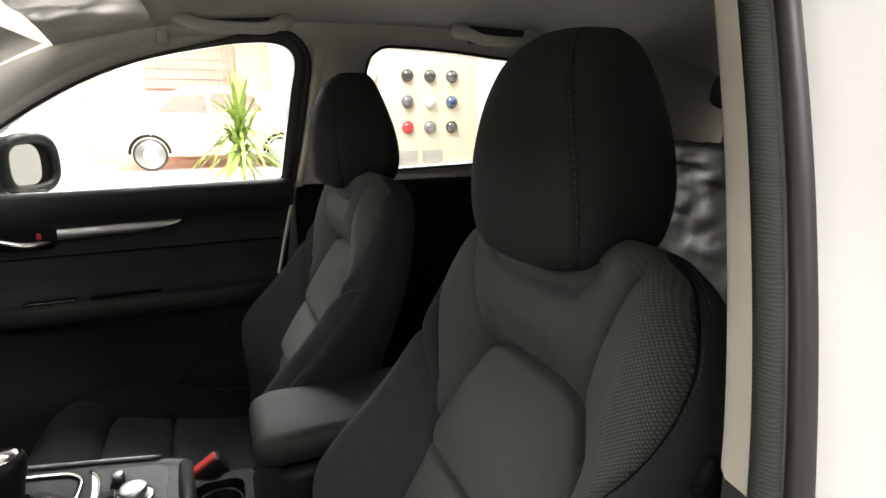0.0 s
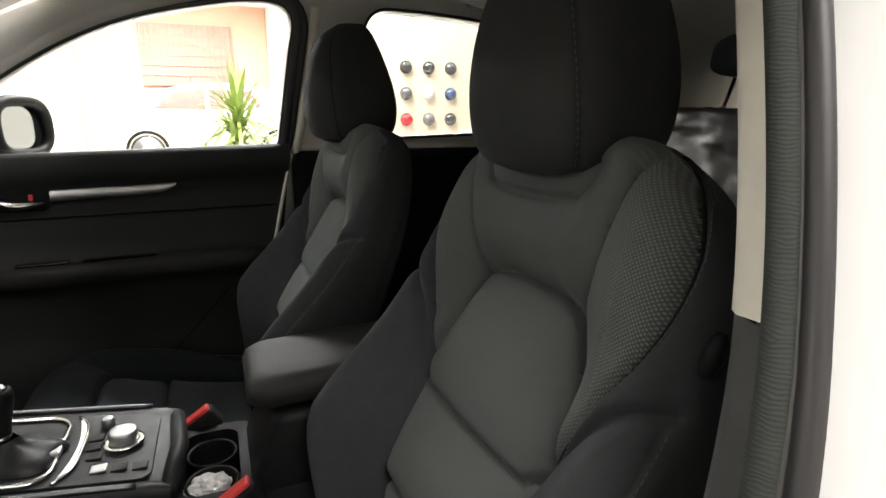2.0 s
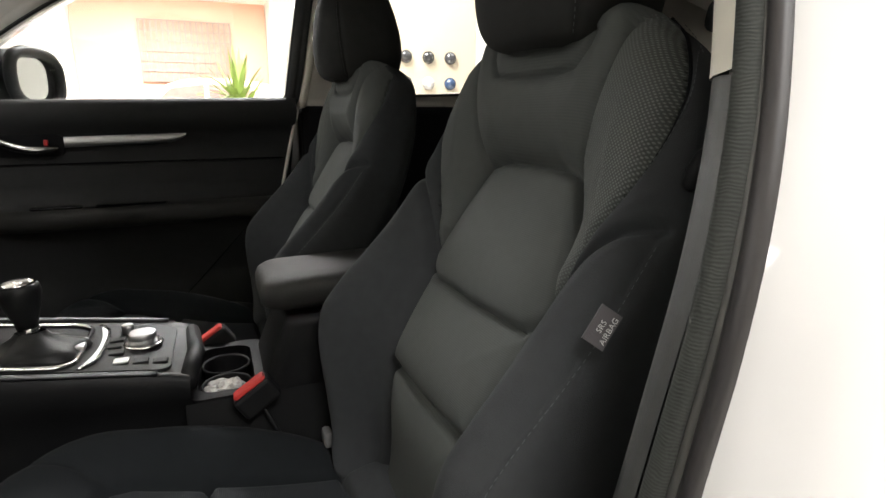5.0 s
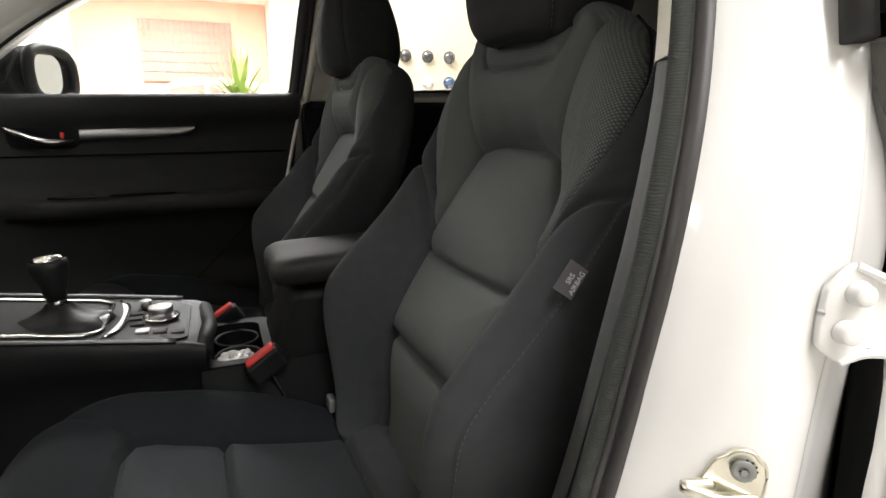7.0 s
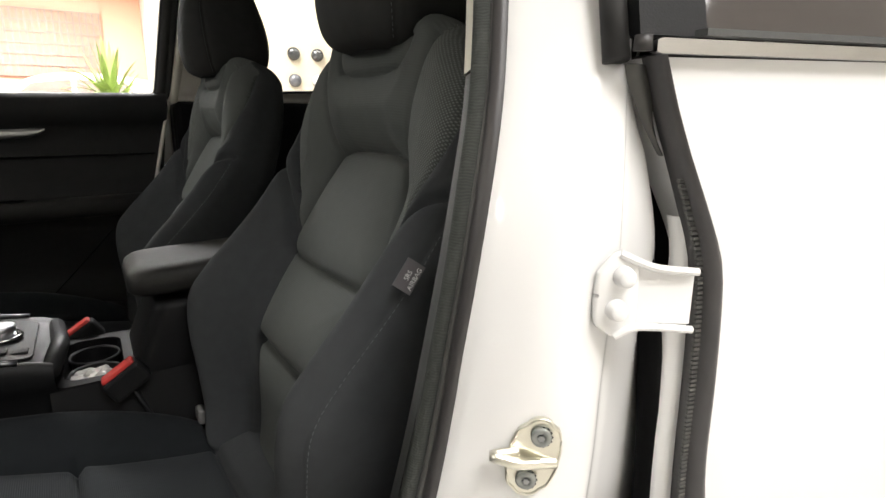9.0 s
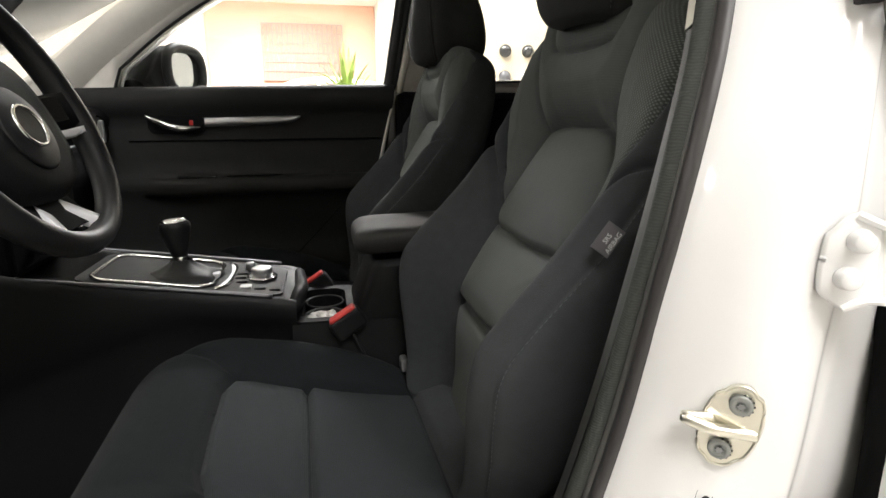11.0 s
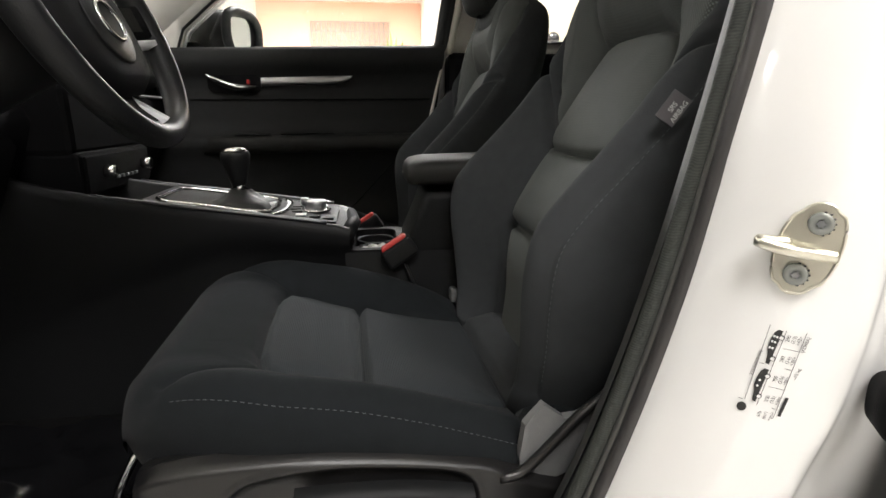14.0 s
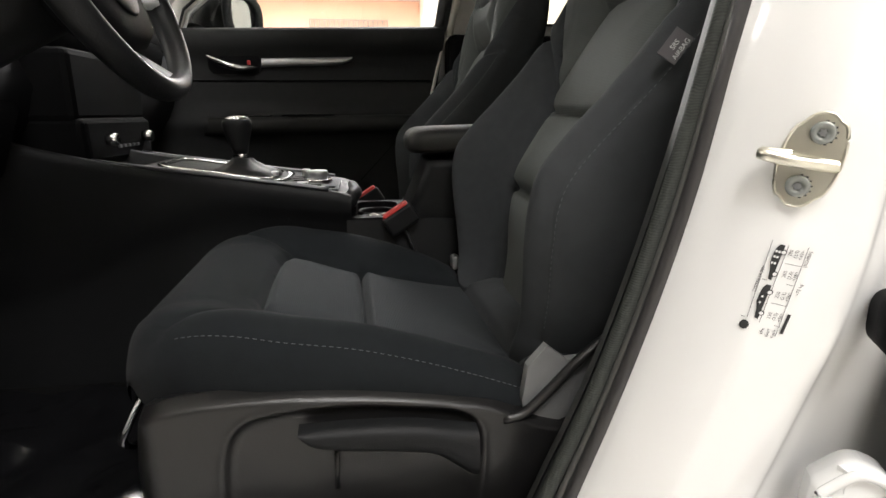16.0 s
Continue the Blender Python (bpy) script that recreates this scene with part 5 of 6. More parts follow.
def on_con(a, b, d):
    """On the console's sloping top: a along x, b across from the centre line."""
    return Vector((a, CL + b, con_z(a) - 0.005 + d))


def rrect(x0, x1, y0, y1, r, n=6):
    out = []
    for cx, cy, a0 in ((x1 - r, y1 - r, 0), (x0 + r, y1 - r, 90), (x0 + r, y0 + r, 180), (x1 - r, y0 + r, 270)):
        out += [(cx + r * math.cos(radians(a0 + 90 * k / n)), cy + r * math.sin(radians(a0 + 90 * k / n))) for k in range(n + 1)]
    return out


part("gear_panel", plate(rrect(-0.46, -0.125, -0.092, 0.092, 0.02), [], on_con, 0.004), PLASTIC, console, "dark satin control panel", False)
part("gear_surround", tube([on_con(a, b, 0.006) for a, b in rrect(-0.44, -0.245, -0.085, 0.085, 0.03) + [rrect(-0.44, -0.245, -0.085, 0.085, 0.03)[0]]], 0.0045, 8, False, 0.8), CHROME, console, "chrome gear lever surround")
part("chrome_bow", tube(smooth_line([on_con(-0.238, -0.088, 0.005), on_con(-0.222, -0.06, 0.006), on_con(-0.218, 0.0, 0.006), on_con(-0.222, 0.06, 0.006), on_con(-0.238, 0.088, 0.005)], 20), 0.003, 8), CHROME, console, "chrome bow beside the gear panel")
part("silver_insert", grid_bm([[on_con(-0.240 + 0.015 * math.cos(b / 0.088 * 1.4) + a, b, 0.0065) for a in (0.0, 0.008)] for b in np.linspace(-0.075, 0.075, 16)]), SATIN, console, "pale silver insert")
part("park_brake_switch", box(-0.262, -0.240, CL - 0.030, CL + 0.010, con_z(-0.25), con_z(-0.25) + 0.010, 0.003), SATIN, console, "", False)
kc = on_con(-0.168, 0.005, 0.004)
part("knob_ring", spin([(0.028, 0), (0.029, 0.003), (0.0265, 0.005), (0.022, 0.004)], kc, (0, 0, 1), 28), CHROME, console, "chrome ring")
part("rotary_knob", spin([(0.0195, 0.004), (0.0198, 0.018), (0.0188, 0.0205), (0.015, 0.021), (0.002, 0.0205)], kc, (0, 0, 1), 28), SATIN, console, "satin silver rotary knob")
part("volume_knob", spin([(0.009, 0), (0.009, 0.014), (0.007, 0.016), (0.001, 0.016)], on_con(-0.195, 0.055, 0.003), (0, 0, 1), 18), SATIN, console, "small silver volume knob")
for i, (a, b) in enumerate(((-0.205, 0.02), (-0.205, -0.005), (-0.200, -0.03), (-0.165, -0.062), (-0.140, -0.062), (-0.190, -0.062))):
    part("button", box(a - 0.010, a + 0.010, CL + b - 0.009, CL + b + 0.009, con_z(a) - 0.002, con_z(a) + 0.002, 0.0015), PLASTIC if i < 5 else SATIN, console, "", False)
# cup holder tray
TZ = 0.655
tray_hole = [rrect(-0.094, -0.010, -0.086, 0.086, 0.025)]
part("cup_tray", plate(rrect(-0.106, 0.01, -0.106, 0.106, 0.02), tray_hole, lambda a, b, d: Vector((a, CL + b, TZ + 0.10 * max(a, 0) + d)), 0.012), SOFT, console, "black plastic cup holder rim", False)
rows = [[Vector((a, CL + b, z)) for a, b in rrect(-0.094 + s, -0.010 - s, -0.086 + s, 0.086 - s, 0.025)] for s, z in ((0, TZ + 0.008), (0.002, TZ - 0.03), (0.006, TZ - 0.055))]
part("cup_well", grid_bm(rows, True), SOFT, console)
part("well_floor", plate(rrect(-0.090, -0.014, -0.082, 0.082, 0.022), [], lambda a, b, d: Vector((a, CL + b, TZ - 0.056 + d)), 0.003), PLASTIC, console, "", False)
for b in (0.040, -0.040):
    part("cup_ring", spin([(0.038, 0.0), (0.040, 0.004), (0.038, 0.008), (0.035, 0.004), (0.035, -0.045), (0.034, -0.05)], (-0.052, CL + b, TZ - 0.006), (0, 0, 1), 28, False), SOFT, console)
part("tray_side", grid_bm([[Vector((x, CL + sg * u, z)) for u, z in ((0.106, TZ + 0.008), (0.110, TZ - 0.02), (0.118, 0.60), (0.125, 0.36))] for sg, xs in ((-1, (-0.11, 0.36)),) for x in xs]), PLASTIC, console)
part("tray_side", grid_bm([[Vector((x, CL + u, z)) for u, z in ((0.106, TZ + 0.008), (0.110, TZ - 0.02), (0.118, 0.60), (0.125, 0.36))] for x in (-0.11, 0.36)]), PLASTIC, console)
# armrest box with a padded lid
rows = []
for z, g in ((0.58, 0.0), (0.64, 0.0), (0.67, 0.0), (0.70, 0.0), (0.73, 0.0), (0.755, 0.004), (0.768, 0.010)):
    x0 = curve([(0.58, -0.004), (0.66, 0.002), (0.72, 0.026), (0.77, 0.045)], z)
    rows.append([Vector((a, CL + b, z)) for a, b in rrect(x0, 0.345, -0.090 + g * 0.4, 0.090 - g * 0.4, 0.02)])
part("armrest_box", grid_bm(rows, True, True), PLASTIC, console, "black plastic armrest box")
rows = []
for z, g in ((0.780, 0.014), (0.781, 0.006), (0.788, 0.0), (0.806, 0.0), (0.817, 0.004), (0.824, 0.012), (0.827, 0.024), (0.828, 0.05)):
    rows.append([Vector((a, CL + b, z + 0.03 * a)) for a, b in rrect(0.008 + g, 0.340 - g, -0.090 + g, 0.090 - g, 0.032)])
part("armrest_lid", grid_bm(rows, True, True), ARM, console, "padded black leatherette armrest lid")

gear = thing("gear_lever", (-0.31, 0.832, 0.74), "black leather gear lever with chrome cap", "gear lever")
gb = Vector((-0.305, 0.832, 0.742))
rows = []
for h, r in ((-0.004, 0.056), (0.004, 0.052), (0.010, 0.043), (0.014, 0.033), (0.019, 0.026), (0.024, 0.019), (0.031, 0.0145)):
    rows.append([gb + Vector((r * (1.0 + 0.10 * math.sin(6 * t + 40 * h)) * math.cos(t) * 1.2, r * (1.0 + 0.10 * math.sin(5 * t + 60 * h)) * math.sin(t), h)) for t in [2 * math.pi * k / 30 for k in range(30)]])
part("gaiter", grid_bm(rows, True), LEATHER, gear, "black leather gaiter")
part("collar", spin([(0.012, 0.028), (0.0135, 0.030), (0.0135, 0.037), (0.012, 0.039)], gb, (-0.06, 0, 1), 20), CHROME, gear, "chrome collar")
part("knob", spin([(0.0130, 0.037), (0.0160, 0.050), (0.0195, 0.062), (0.0238, 0.075), (0.0262, 0.085), (0.0270, 0.092), (0.0258, 0.099), (0.022, 0.1025)], gb, (-0.06, 0, 1), 26), LEATHER, gear, "black leather knob")
part("cap", spin([(0.0225, 0.1015), (0.0222, 0.104), (0.017, 0.107), (0.010, 0.1088), (0.003, 0.1094)], gb, (-0.06, 0, 1), 26), CHROME, gear, "chrome cap with shift pattern")

for y, x, z in ((0.728, -0.026, 0.670), (0.970, -0.082, 0.668)):
    buckle = thing("seat_belt_buckle", (x, y, 0.55), "black seat belt buckle with red release button", "seat belt buckle", "seat belt buckles")
    d = Vector((0.80, 0.02, 0.52)).normalized()
    p = Vector((x + 0.008, y, z + 0.008))
    sd = Vector((0, 1, 0))
    up = d.cross(sd).normalized()
    bm = box(-0.016, 0.016, -0.034, 0.004, -0.032, 0.030, 0.006)
    m = basis(p, sd, up, d)
    bmesh.ops.transform(bm, matrix=m, verts=bm.verts[:])
    part("body", bm, PLASTIC, buckle, "", False)
    bm = box(-0.0115, 0.0115, 0.000, 0.0095, -0.027, 0.026, 0.004)
    bmesh.ops.transform(bm, matrix=m, verts=bm.verts[:])
    part("release_button", bm, RED, buckle, "red release button", False)
    part("stalk", tube([p - Vector((-0.01, 0, 0.02)), Vector((x + 0.07, y, 0.53))], 0.009, 8, True, 0.4), PLASTIC, buckle)

# crumpled clear wrapper in the cup holder
random.seed(4)
wrap = bmesh.new()
bmesh.ops.create_icosphere(wrap, subdivisions=4, radius=0.030)
for v in wrap.verts:
    k = noise.noise(v.co * 55) * 0.35 + noise.noise(v.co * 140) * 0.22
    v.co = v.co * (1 + k)
    v.co.z *= 0.72
    v.co.x *= 1.15
bmesh.ops.translate(wrap, vec=(-0.055, CL - 0.042, TZ - 0.014), verts=wrap.verts[:])
tagged(part("plastic_wrapper", wrap, WRAP, None, "", False), "crumpled clear plastic wrapper in the cup holder", "wrapper")

# clear protective film lying over the carpet in front of the seat
rows = []
for i in range(46):
    x = -0.98 + 0.70 * i / 45
    row = []
    for j in range(30):
        y = 0.20 + 0.50 * j / 29
        n = abs(noise.noise(Vector((x * 6, y * 7, 2.1)))) * 0.045 + abs(noise.noise(Vector((x * 15, y * 12, 7.7)))) * 0.014 + 0.006 * noise.noise(Vector((x * 60, y * 50, 4)))
        row.append(Vector((x, y, 0.366 + max(0.001, n))))
    rows.append(row)
tagged(part("floor_film", grid_bm(rows), WETF, None, ""), "crumpled clear protective film over the black carpet", "film")

# ---- dashboard ----
dash = thing("dashboard", (-0.85, CL, 0.4), "black soft plastic dashboard with silver accents", "dashboard")
rows = []
for j in range(29):
    y = CL - 0.74 + 1.48 * j / 28
    f = 0.03 * math.cos((y - CL) / 0.74 * math.pi / 2)
    rows.append([Vector((x + f, y, z)) for x, z in ((-1.22, 1.02), (-0.95, 1.055), (-0.75, 1.06), (-0.665, 1.045), (-0.645, 1.02), (-0.655, 0.985), (-0.690, 0.965), (-0.665, 0.94), (-0.65, 0.90), (-0.67, 0.84), (-0.72, 0.76), (-0.80, 0.66), (-0.90, 0.50), (-0.95, 0.37))])
part("dash_body", grid_bm(rows), SOFT, dash, "soft black dashboard body")
part("accent_strip", tube([Vector((-0.632 + 0.03 * math.cos((y - CL) / 0.74 * math.pi / 2) - 0.015, y, 0.955)) for y in np.linspace(0.98, 1.50, 16)], 0.006, 8, True, 0.6), SATIN, dash, "satin silver accent strip")
vent = part("air_vent", spin([(0.030, 0), (0.040, 0.004), (0.043, 0.014), (0.038, 0.020), (0.034, 0.012), (0.010, 0.004)], (-0.655, 1.485, 0.985), (1, -0.1, 0.1), 24), GLOSS, dash, "round air vent")
part("vent_blade", box(-0.652, -0.630, 1.478, 1.492, 0.955, 1.015, 0.003), SATIN, vent, "", False)
part("centre_fascia", box(-0.70, -0.556, 0.775, 1.075, 0.760, 0.848, 0.010), DARKP, dash, "black centre fascia", False)
part("fascia_top", box(-0.72, -0.562, 0.772, 1.078, 0.840, 0.965, 0.012), DARKP, dash, "", False)
part("climate_panel", box(-0.556, -0.551, 0.785, 1.065, 0.772, 0.840, 0.003), DARKP, dash, "glossy climate panel", False)
for y in (0.852, 1.024):
    part("climate_knob", spin([(0.0105, 0), (0.0115, 0.004), (0.0115, 0.018), (0.0095, 0.020), (0.002, 0.0205)], (-0.551, y, 0.808), (1, 0, 0), 22), CHROME, dash, "silver climate knob")
for y in np.linspace(0.90, 0.985, 5):
    part("climate_button", box(-0.551, -0.547, y - 0.005, y + 0.005, 0.790, 0.796, 0.001), GREYP, dash, "", False)
part("instrument_hood", grid_bm([[Vector((x, 0.50 + 0.17 * math.cos(a), 1.03 + h * math.sin(a))) for a in [math.pi * k / 16 for k in range(17)]] for x, h in ((-0.95, 0.07), (-0.72, 0.095), (-0.64, 0.10), (-0.655, 0.085), (-0.74, 0.075))]), SOFT, dash)
part("knee_panel", grid_bm([[Vector((x, y, z)) for x, z in ((-0.66, 0.93), (-0.62, 0.86), (-0.66, 0.76), (-0.74, 0.66), (-0.86, 0.56), (-0.95, 0.37))] for y in np.linspace(0.14, 0.72, 12)]), DARKP, dash)
for y in (0.44, 0.58):
    part("pedal", box(-0.90, -0.885, y - 0.025, y + 0.025, 0.46, 0.53, 0.006), RUBBER, dash, "", False)

# ---- steering wheel ----
WC = Vector((-0.388, 0.50, 1.042))
WN = Vector((math.cos(radians(24)), 0, math.sin(radians(24))))
WU = Vector((-math.sin(radians(24)), 0, math.cos(radians(24))))
WS = Vector((0, 1, 0))
wheel = thing("steering_wheel", WC, "black leather three-spoke steering wheel with silver spokes", "steering wheel")


def on_wheel(a, b, d=0.0):
    return WC + WS * a + WU * b + WN * d


ring = [on_wheel(0.172 * math.cos(t), 0.172 * math.sin(t)) for t in [2 * math.pi * k / 72 for k in range(73)]]
part("rim", tube(ring, [0.0150 + 0.0022 * (abs(math.cos(2 * math.pi * k / 72)) ** 4) for k in range(73)], 14, False, 1.1, WN), LEATHER, wheel, "black leather rim")
hub = []
for d, g in ((-0.050, 0.02), (-0.030, 0.004), (-0.012, 0.0), (0.002, 0.010), (0.007, 0.030), (0.008, 0.06)):
    ringp = []
    for k in range(40):
        t = 2 * math.pi * k / 40
        r = 0.100 - g
        ringp.append(on_wheel(r * 1.08 * math.copysign(abs(math.cos(t)) ** 0.75, math.cos(t)), r * 0.95 * math.copysign(abs(math.sin(t)) ** 0.8, math.sin(t)) - 0.018, d))
    hub.append(ringp)
part("hub_pad", grid_bm(hub, True, True), SOFT, wheel, "black airbag pad")
part("emblem", spin([(0.048, 0), (0.050, 0.002), (0.047, 0.004), (0.030, 0.006), (0.004, 0.006)], on_wheel(0, -0.030, 0.007), WN, 36), LEATHER, wheel, "round grey emblem disc")
part("emblem_ring", tube([on_wheel(0.027 * math.cos(t), -0.028 + 0.024 * math.sin(t), 0.014) for t in [2 * math.pi * k / 40 for k in range(41)]], 0.0026, 8, False), CHROME, wheel, "chrome emblem ring")
for sg in (-1, 1):
    part("spoke", grid_bm([[on_wheel(sg * a, b, d - 0.036 * (0.166 - a) / 0.09) for b, d in ((-0.028, -0.004), (-0.024, 0.012), (0.020, 0.012), (0.024, -0.004))] for a in (0.075, 0.11, 0.14, 0.166)]), SOFT, wheel)
    part("switch_pad", grid_bm([[on_wheel(sg * a, b, 0.015 - 0.036 * (0.166 - a) / 0.09) for b in (-0.018, 0.016)] for a in (0.088, 0.115, 0.138)]), GLOSS, wheel, "glossy switch pad")
    part("spoke_accent", grid_bm([[on_wheel(sg * a, b - 0.004, d - 0.036 * (0.166 - a) / 0.09) for b, d in ((-0.036, 0.0), (-0.034, 0.014), (-0.026, 0.014))] for a in (0.09, 0.12, 0.16)]), BRIGHT, wheel, "satin silver spoke trim")
    rows = []
    for q in np.linspace(0, 1, 8):
        a = sg * (0.004 + 0.052 * q)
        b = -0.092 - 0.070 * q
        w = 0.015 - 0.004 * q
        rows.append([on_wheel(a + sg * w * u, b + w * 0.35 * u, -0.036 + 0.040 * q + (0.004 if abs(u) < 0.8 else -0.01)) for u in (-1, -0.7, 0, 0.7, 1)])
    part("lower_spoke", grid_bm(rows), BRIGHT, wheel, "satin silver lower spoke")
part("spoke_bridge", grid_bm([[on_wheel(a, b, d) for a in (-0.055, 0.0, 0.055)] for b, d in ((-0.07, -0.034), (-0.11, -0.020), (-0.15, -0.006))]), SOFT, wheel)
part("column", tube([on_wheel(0, -0.01, -0.055), on_wheel(0, -0.01, -0.28)], [0.055, 0.065], 18, True), PLASTIC, wheel, "black column shroud")
for sg, ln in ((1, 0.17), (-1, 0.17)):
    part("stalk", tube([on_wheel(sg * 0.05, 0.01, -0.06), on_wheel(sg * 0.11, 0.015, -0.05), on_wheel(sg * ln, 0.02, -0.045)], [0.008, 0.009, 0.011], 12), GLOSS, wheel, "glossy stalk")
    part("stalk_end", spin([(0.0115, -0.012), (0.0120, -0.004), (0.0120, 0.006), (0.010, 0.010)], on_wheel(sg * ln, 0.02, -0.045), (0, sg, 0), 16), SATIN, wheel, "silver stalk end")

# ---- front passenger door ----
pdoor = thing("passenger_door", (-0.25, 1.60, 0.40), "black lined front passenger door with silver strip, closed", "car door")
PROF = [(1.602, 1.106), (1.592, 1.114), (1.576, 1.112), (1.562, 1.100), (1.557, 1.075), (1.564, 1.050), (1.578, 1.034), (1.586, 1.020), (1.587, 0.985), (1.580, 0.950), (1.576, 0.900), (1.570, 0.865), (1.548, 0.848), (1.528, 0.838), (1.522, 0.826), (1.526, 0.808), (1.548, 0.790), (1.562, 0.76), (1.566, 0.66), (1.560, 0.62), (1.548, 0.60), (1.546, 0.52), (1.565, 0.44), (1.575, 0.40)]
rows = []
for x in np.linspace(-0.80, 0.185, 60):
    f = curve([(-0.80, 0.25), (-0.60, 0.55), (-0.45, 0.95), (-0.30, 1.0), (0.05, 0.9), (0.185, 0.4)], x)
    r = []
    for y, z in PROF:
        yy = y if z > 0.87 or z < 0.76 else 1.572 - (1.572 - y) * f
        lift = 0.022 * (x + 0.25) if z > 1.0 else (0.006 * (x + 0.25))
        r.append(Vector((min(x, 0.19 - 0.16 * max(0, 1.1 - z)), yy, z + lift)))
    rows.append(r)
part("door_lining", grid_bm(rows), DOORL, pdoor, "soft black door lining")
part("silver_strip", grid_bm([[Vector((x, 1.586 - dy, z)) for dy, z in ((0.0, zt + 0.002), (0.011, zt + 0.001), (0.012, (zt + zb) / 2), (0.012, zb), (0.0, zb - 0.001))] for x, zt, zb in ((-0.385, 1.018, 0.994), (-0.30, 1.021, 0.998), (-0.20, 1.0235, 1.001), (-0.14, 1.025, 1.006), (-0.118, 1.0255, 1.014), (-0.106, 1.026, 1.023))]), SATIN, pdoor, "satin silver door strip")
bez = rrect(-0.545, -0.385, 0.972, 1.030, 0.024)
part("handle_recess", plate(bez, [], lambda a, b, d: Vector((a, 1.580 + d, b)), 0.01), SOFT, pdoor, "dark handle recess", False)
part("door_handle", tube(smooth_line([(-0.545, 1.572, 1.028), (-0.520, 1.560, 1.014), (-0.485, 1.555, 0.998), (-0.450, 1.555, 0.990), (-0.415, 1.562, 0.991), (-0.40, 1.572, 0.993)], 24), [0.0075 + 0.0085 * math.sin(math.pi * k / 23) for k in range(24)], 12, True, 0.75), CHROME, pdoor, "chrome inner door handle")
part("lock_mark", box(-0.428, -0.418, 1.571, 1.578, 0.999, 1.013, 0.002), RED, pdoor, "red lock mark", False)
rows = []
for x in np.linspace(-0.60, 0.150, 40):
    f = curve([(-0.60, 0.15), (-0.52, 0.8), (-0.46, 1.0), (0.05, 1.0), (0.11, 0.75), (0.150, 0.2)], x)
    zt = 0.846 + 0.012 * (x + 0.2)
    rows.append([Vector((x, 1.574 - (1.574 - y) * f, zt + dz)) for y, dz in ((1.574, 0.002), (1.552, 0.002), (1.530, 0.000), (1.518, -0.005), (1.512, -0.014), (1.511, -0.030), (1.515, -0.042), (1.528, -0.052), (1.560, -0.056))])
part("armrest", grid_bm(rows), ARM, pdoor, "black padded door armrest")
part("pull_cup", plate(rrect(-0.33, -0.17, 1.530, 1.556, 0.010), [], lambda a, b, d: Vector((a, b, 0.8485 + 0.012 * (a + 0.2) + d)), 0.003), DARKP, pdoor, "dark pull cup", False)
part("window_switch", box(-0.47, -0.36, 1.532, 1.556, 0.843, 0.851, 0.003), GLOSS, pdoor, "glossy window switch", False)
part("seam_strip", tube([Vector((x, 1.577, 0.955 + 0.006 * (x + 0.2))) for x in np.linspace(-0.60, 0.14, 10)], 0.0022, 6), SOFT, pdoor)
part("outer_skin", box(-0.90, 0.20, 1.64, 1.70, 0.40, 1.10, 0.02), WHITE, pdoor, "", False)
mirror = thing("door_mirror", (-0.50, 1.72, 1.10), "dark door mirror housing with mirror glass", "door mirror")
rows = []
for q in range(11):
    t = q / 10
    g = 1 - 0.55 * (1 - t) ** 2
    x = -0.60 + 0.165 * t
    rows.append([Vector((x + 0.02 * math.cos(a), 1.765 + 0.118 * g * math.copysign(abs(math.cos(a)) ** 0.7, math.cos(a)), 1.165 + 0.075 * g * math.copysign(abs(math.sin(a)) ** 0.75, math.sin(a)))) for a in [2 * math.pi * k / 32 for k in range(32)]])
part("housing", grid_bm(rows, True, True), PLASTIC, mirror, "dark grey mirror housing")
part("mirror_glass", plate([(0.064 * math.copysign(abs(math.cos(a)) ** 0.6, math.cos(a)), 0.055 * math.copysign(abs(math.sin(a)) ** 0.6, math.sin(a))) for a in [2 * math.pi * k / 32 for k in range(32)]], [], lambda a, b, d: Vector((-0.424 + d + 0.22 * a, 1.737 + a, 1.165 + b)), 0.004), MIRROR, mirror, "", False)
part("bezel", tube([Vector((-0.412, 1.765 + 0.108 * math.copysign(abs(math.cos(a)) ** 0.65, math.cos(a)), 1.165 + 0.068 * math.copysign(abs(math.sin(a)) ** 0.7, math.sin(a)))) for a in [2 * math.pi * k / 40 for k in range(41)]], 0.015, 10, False, 1.0, (1, 0, 0)), PLASTIC, mirror)
part("foot", tube([(-0.53, 1.63, 1.10), (-0.52, 1.70, 1.115)], [0.03, 0.024], 12), PLASTIC, mirror)

mirror.rotation_euler.z = radians(-16)
mirror.location += Vector((-0.060, 0.02, 0.0))

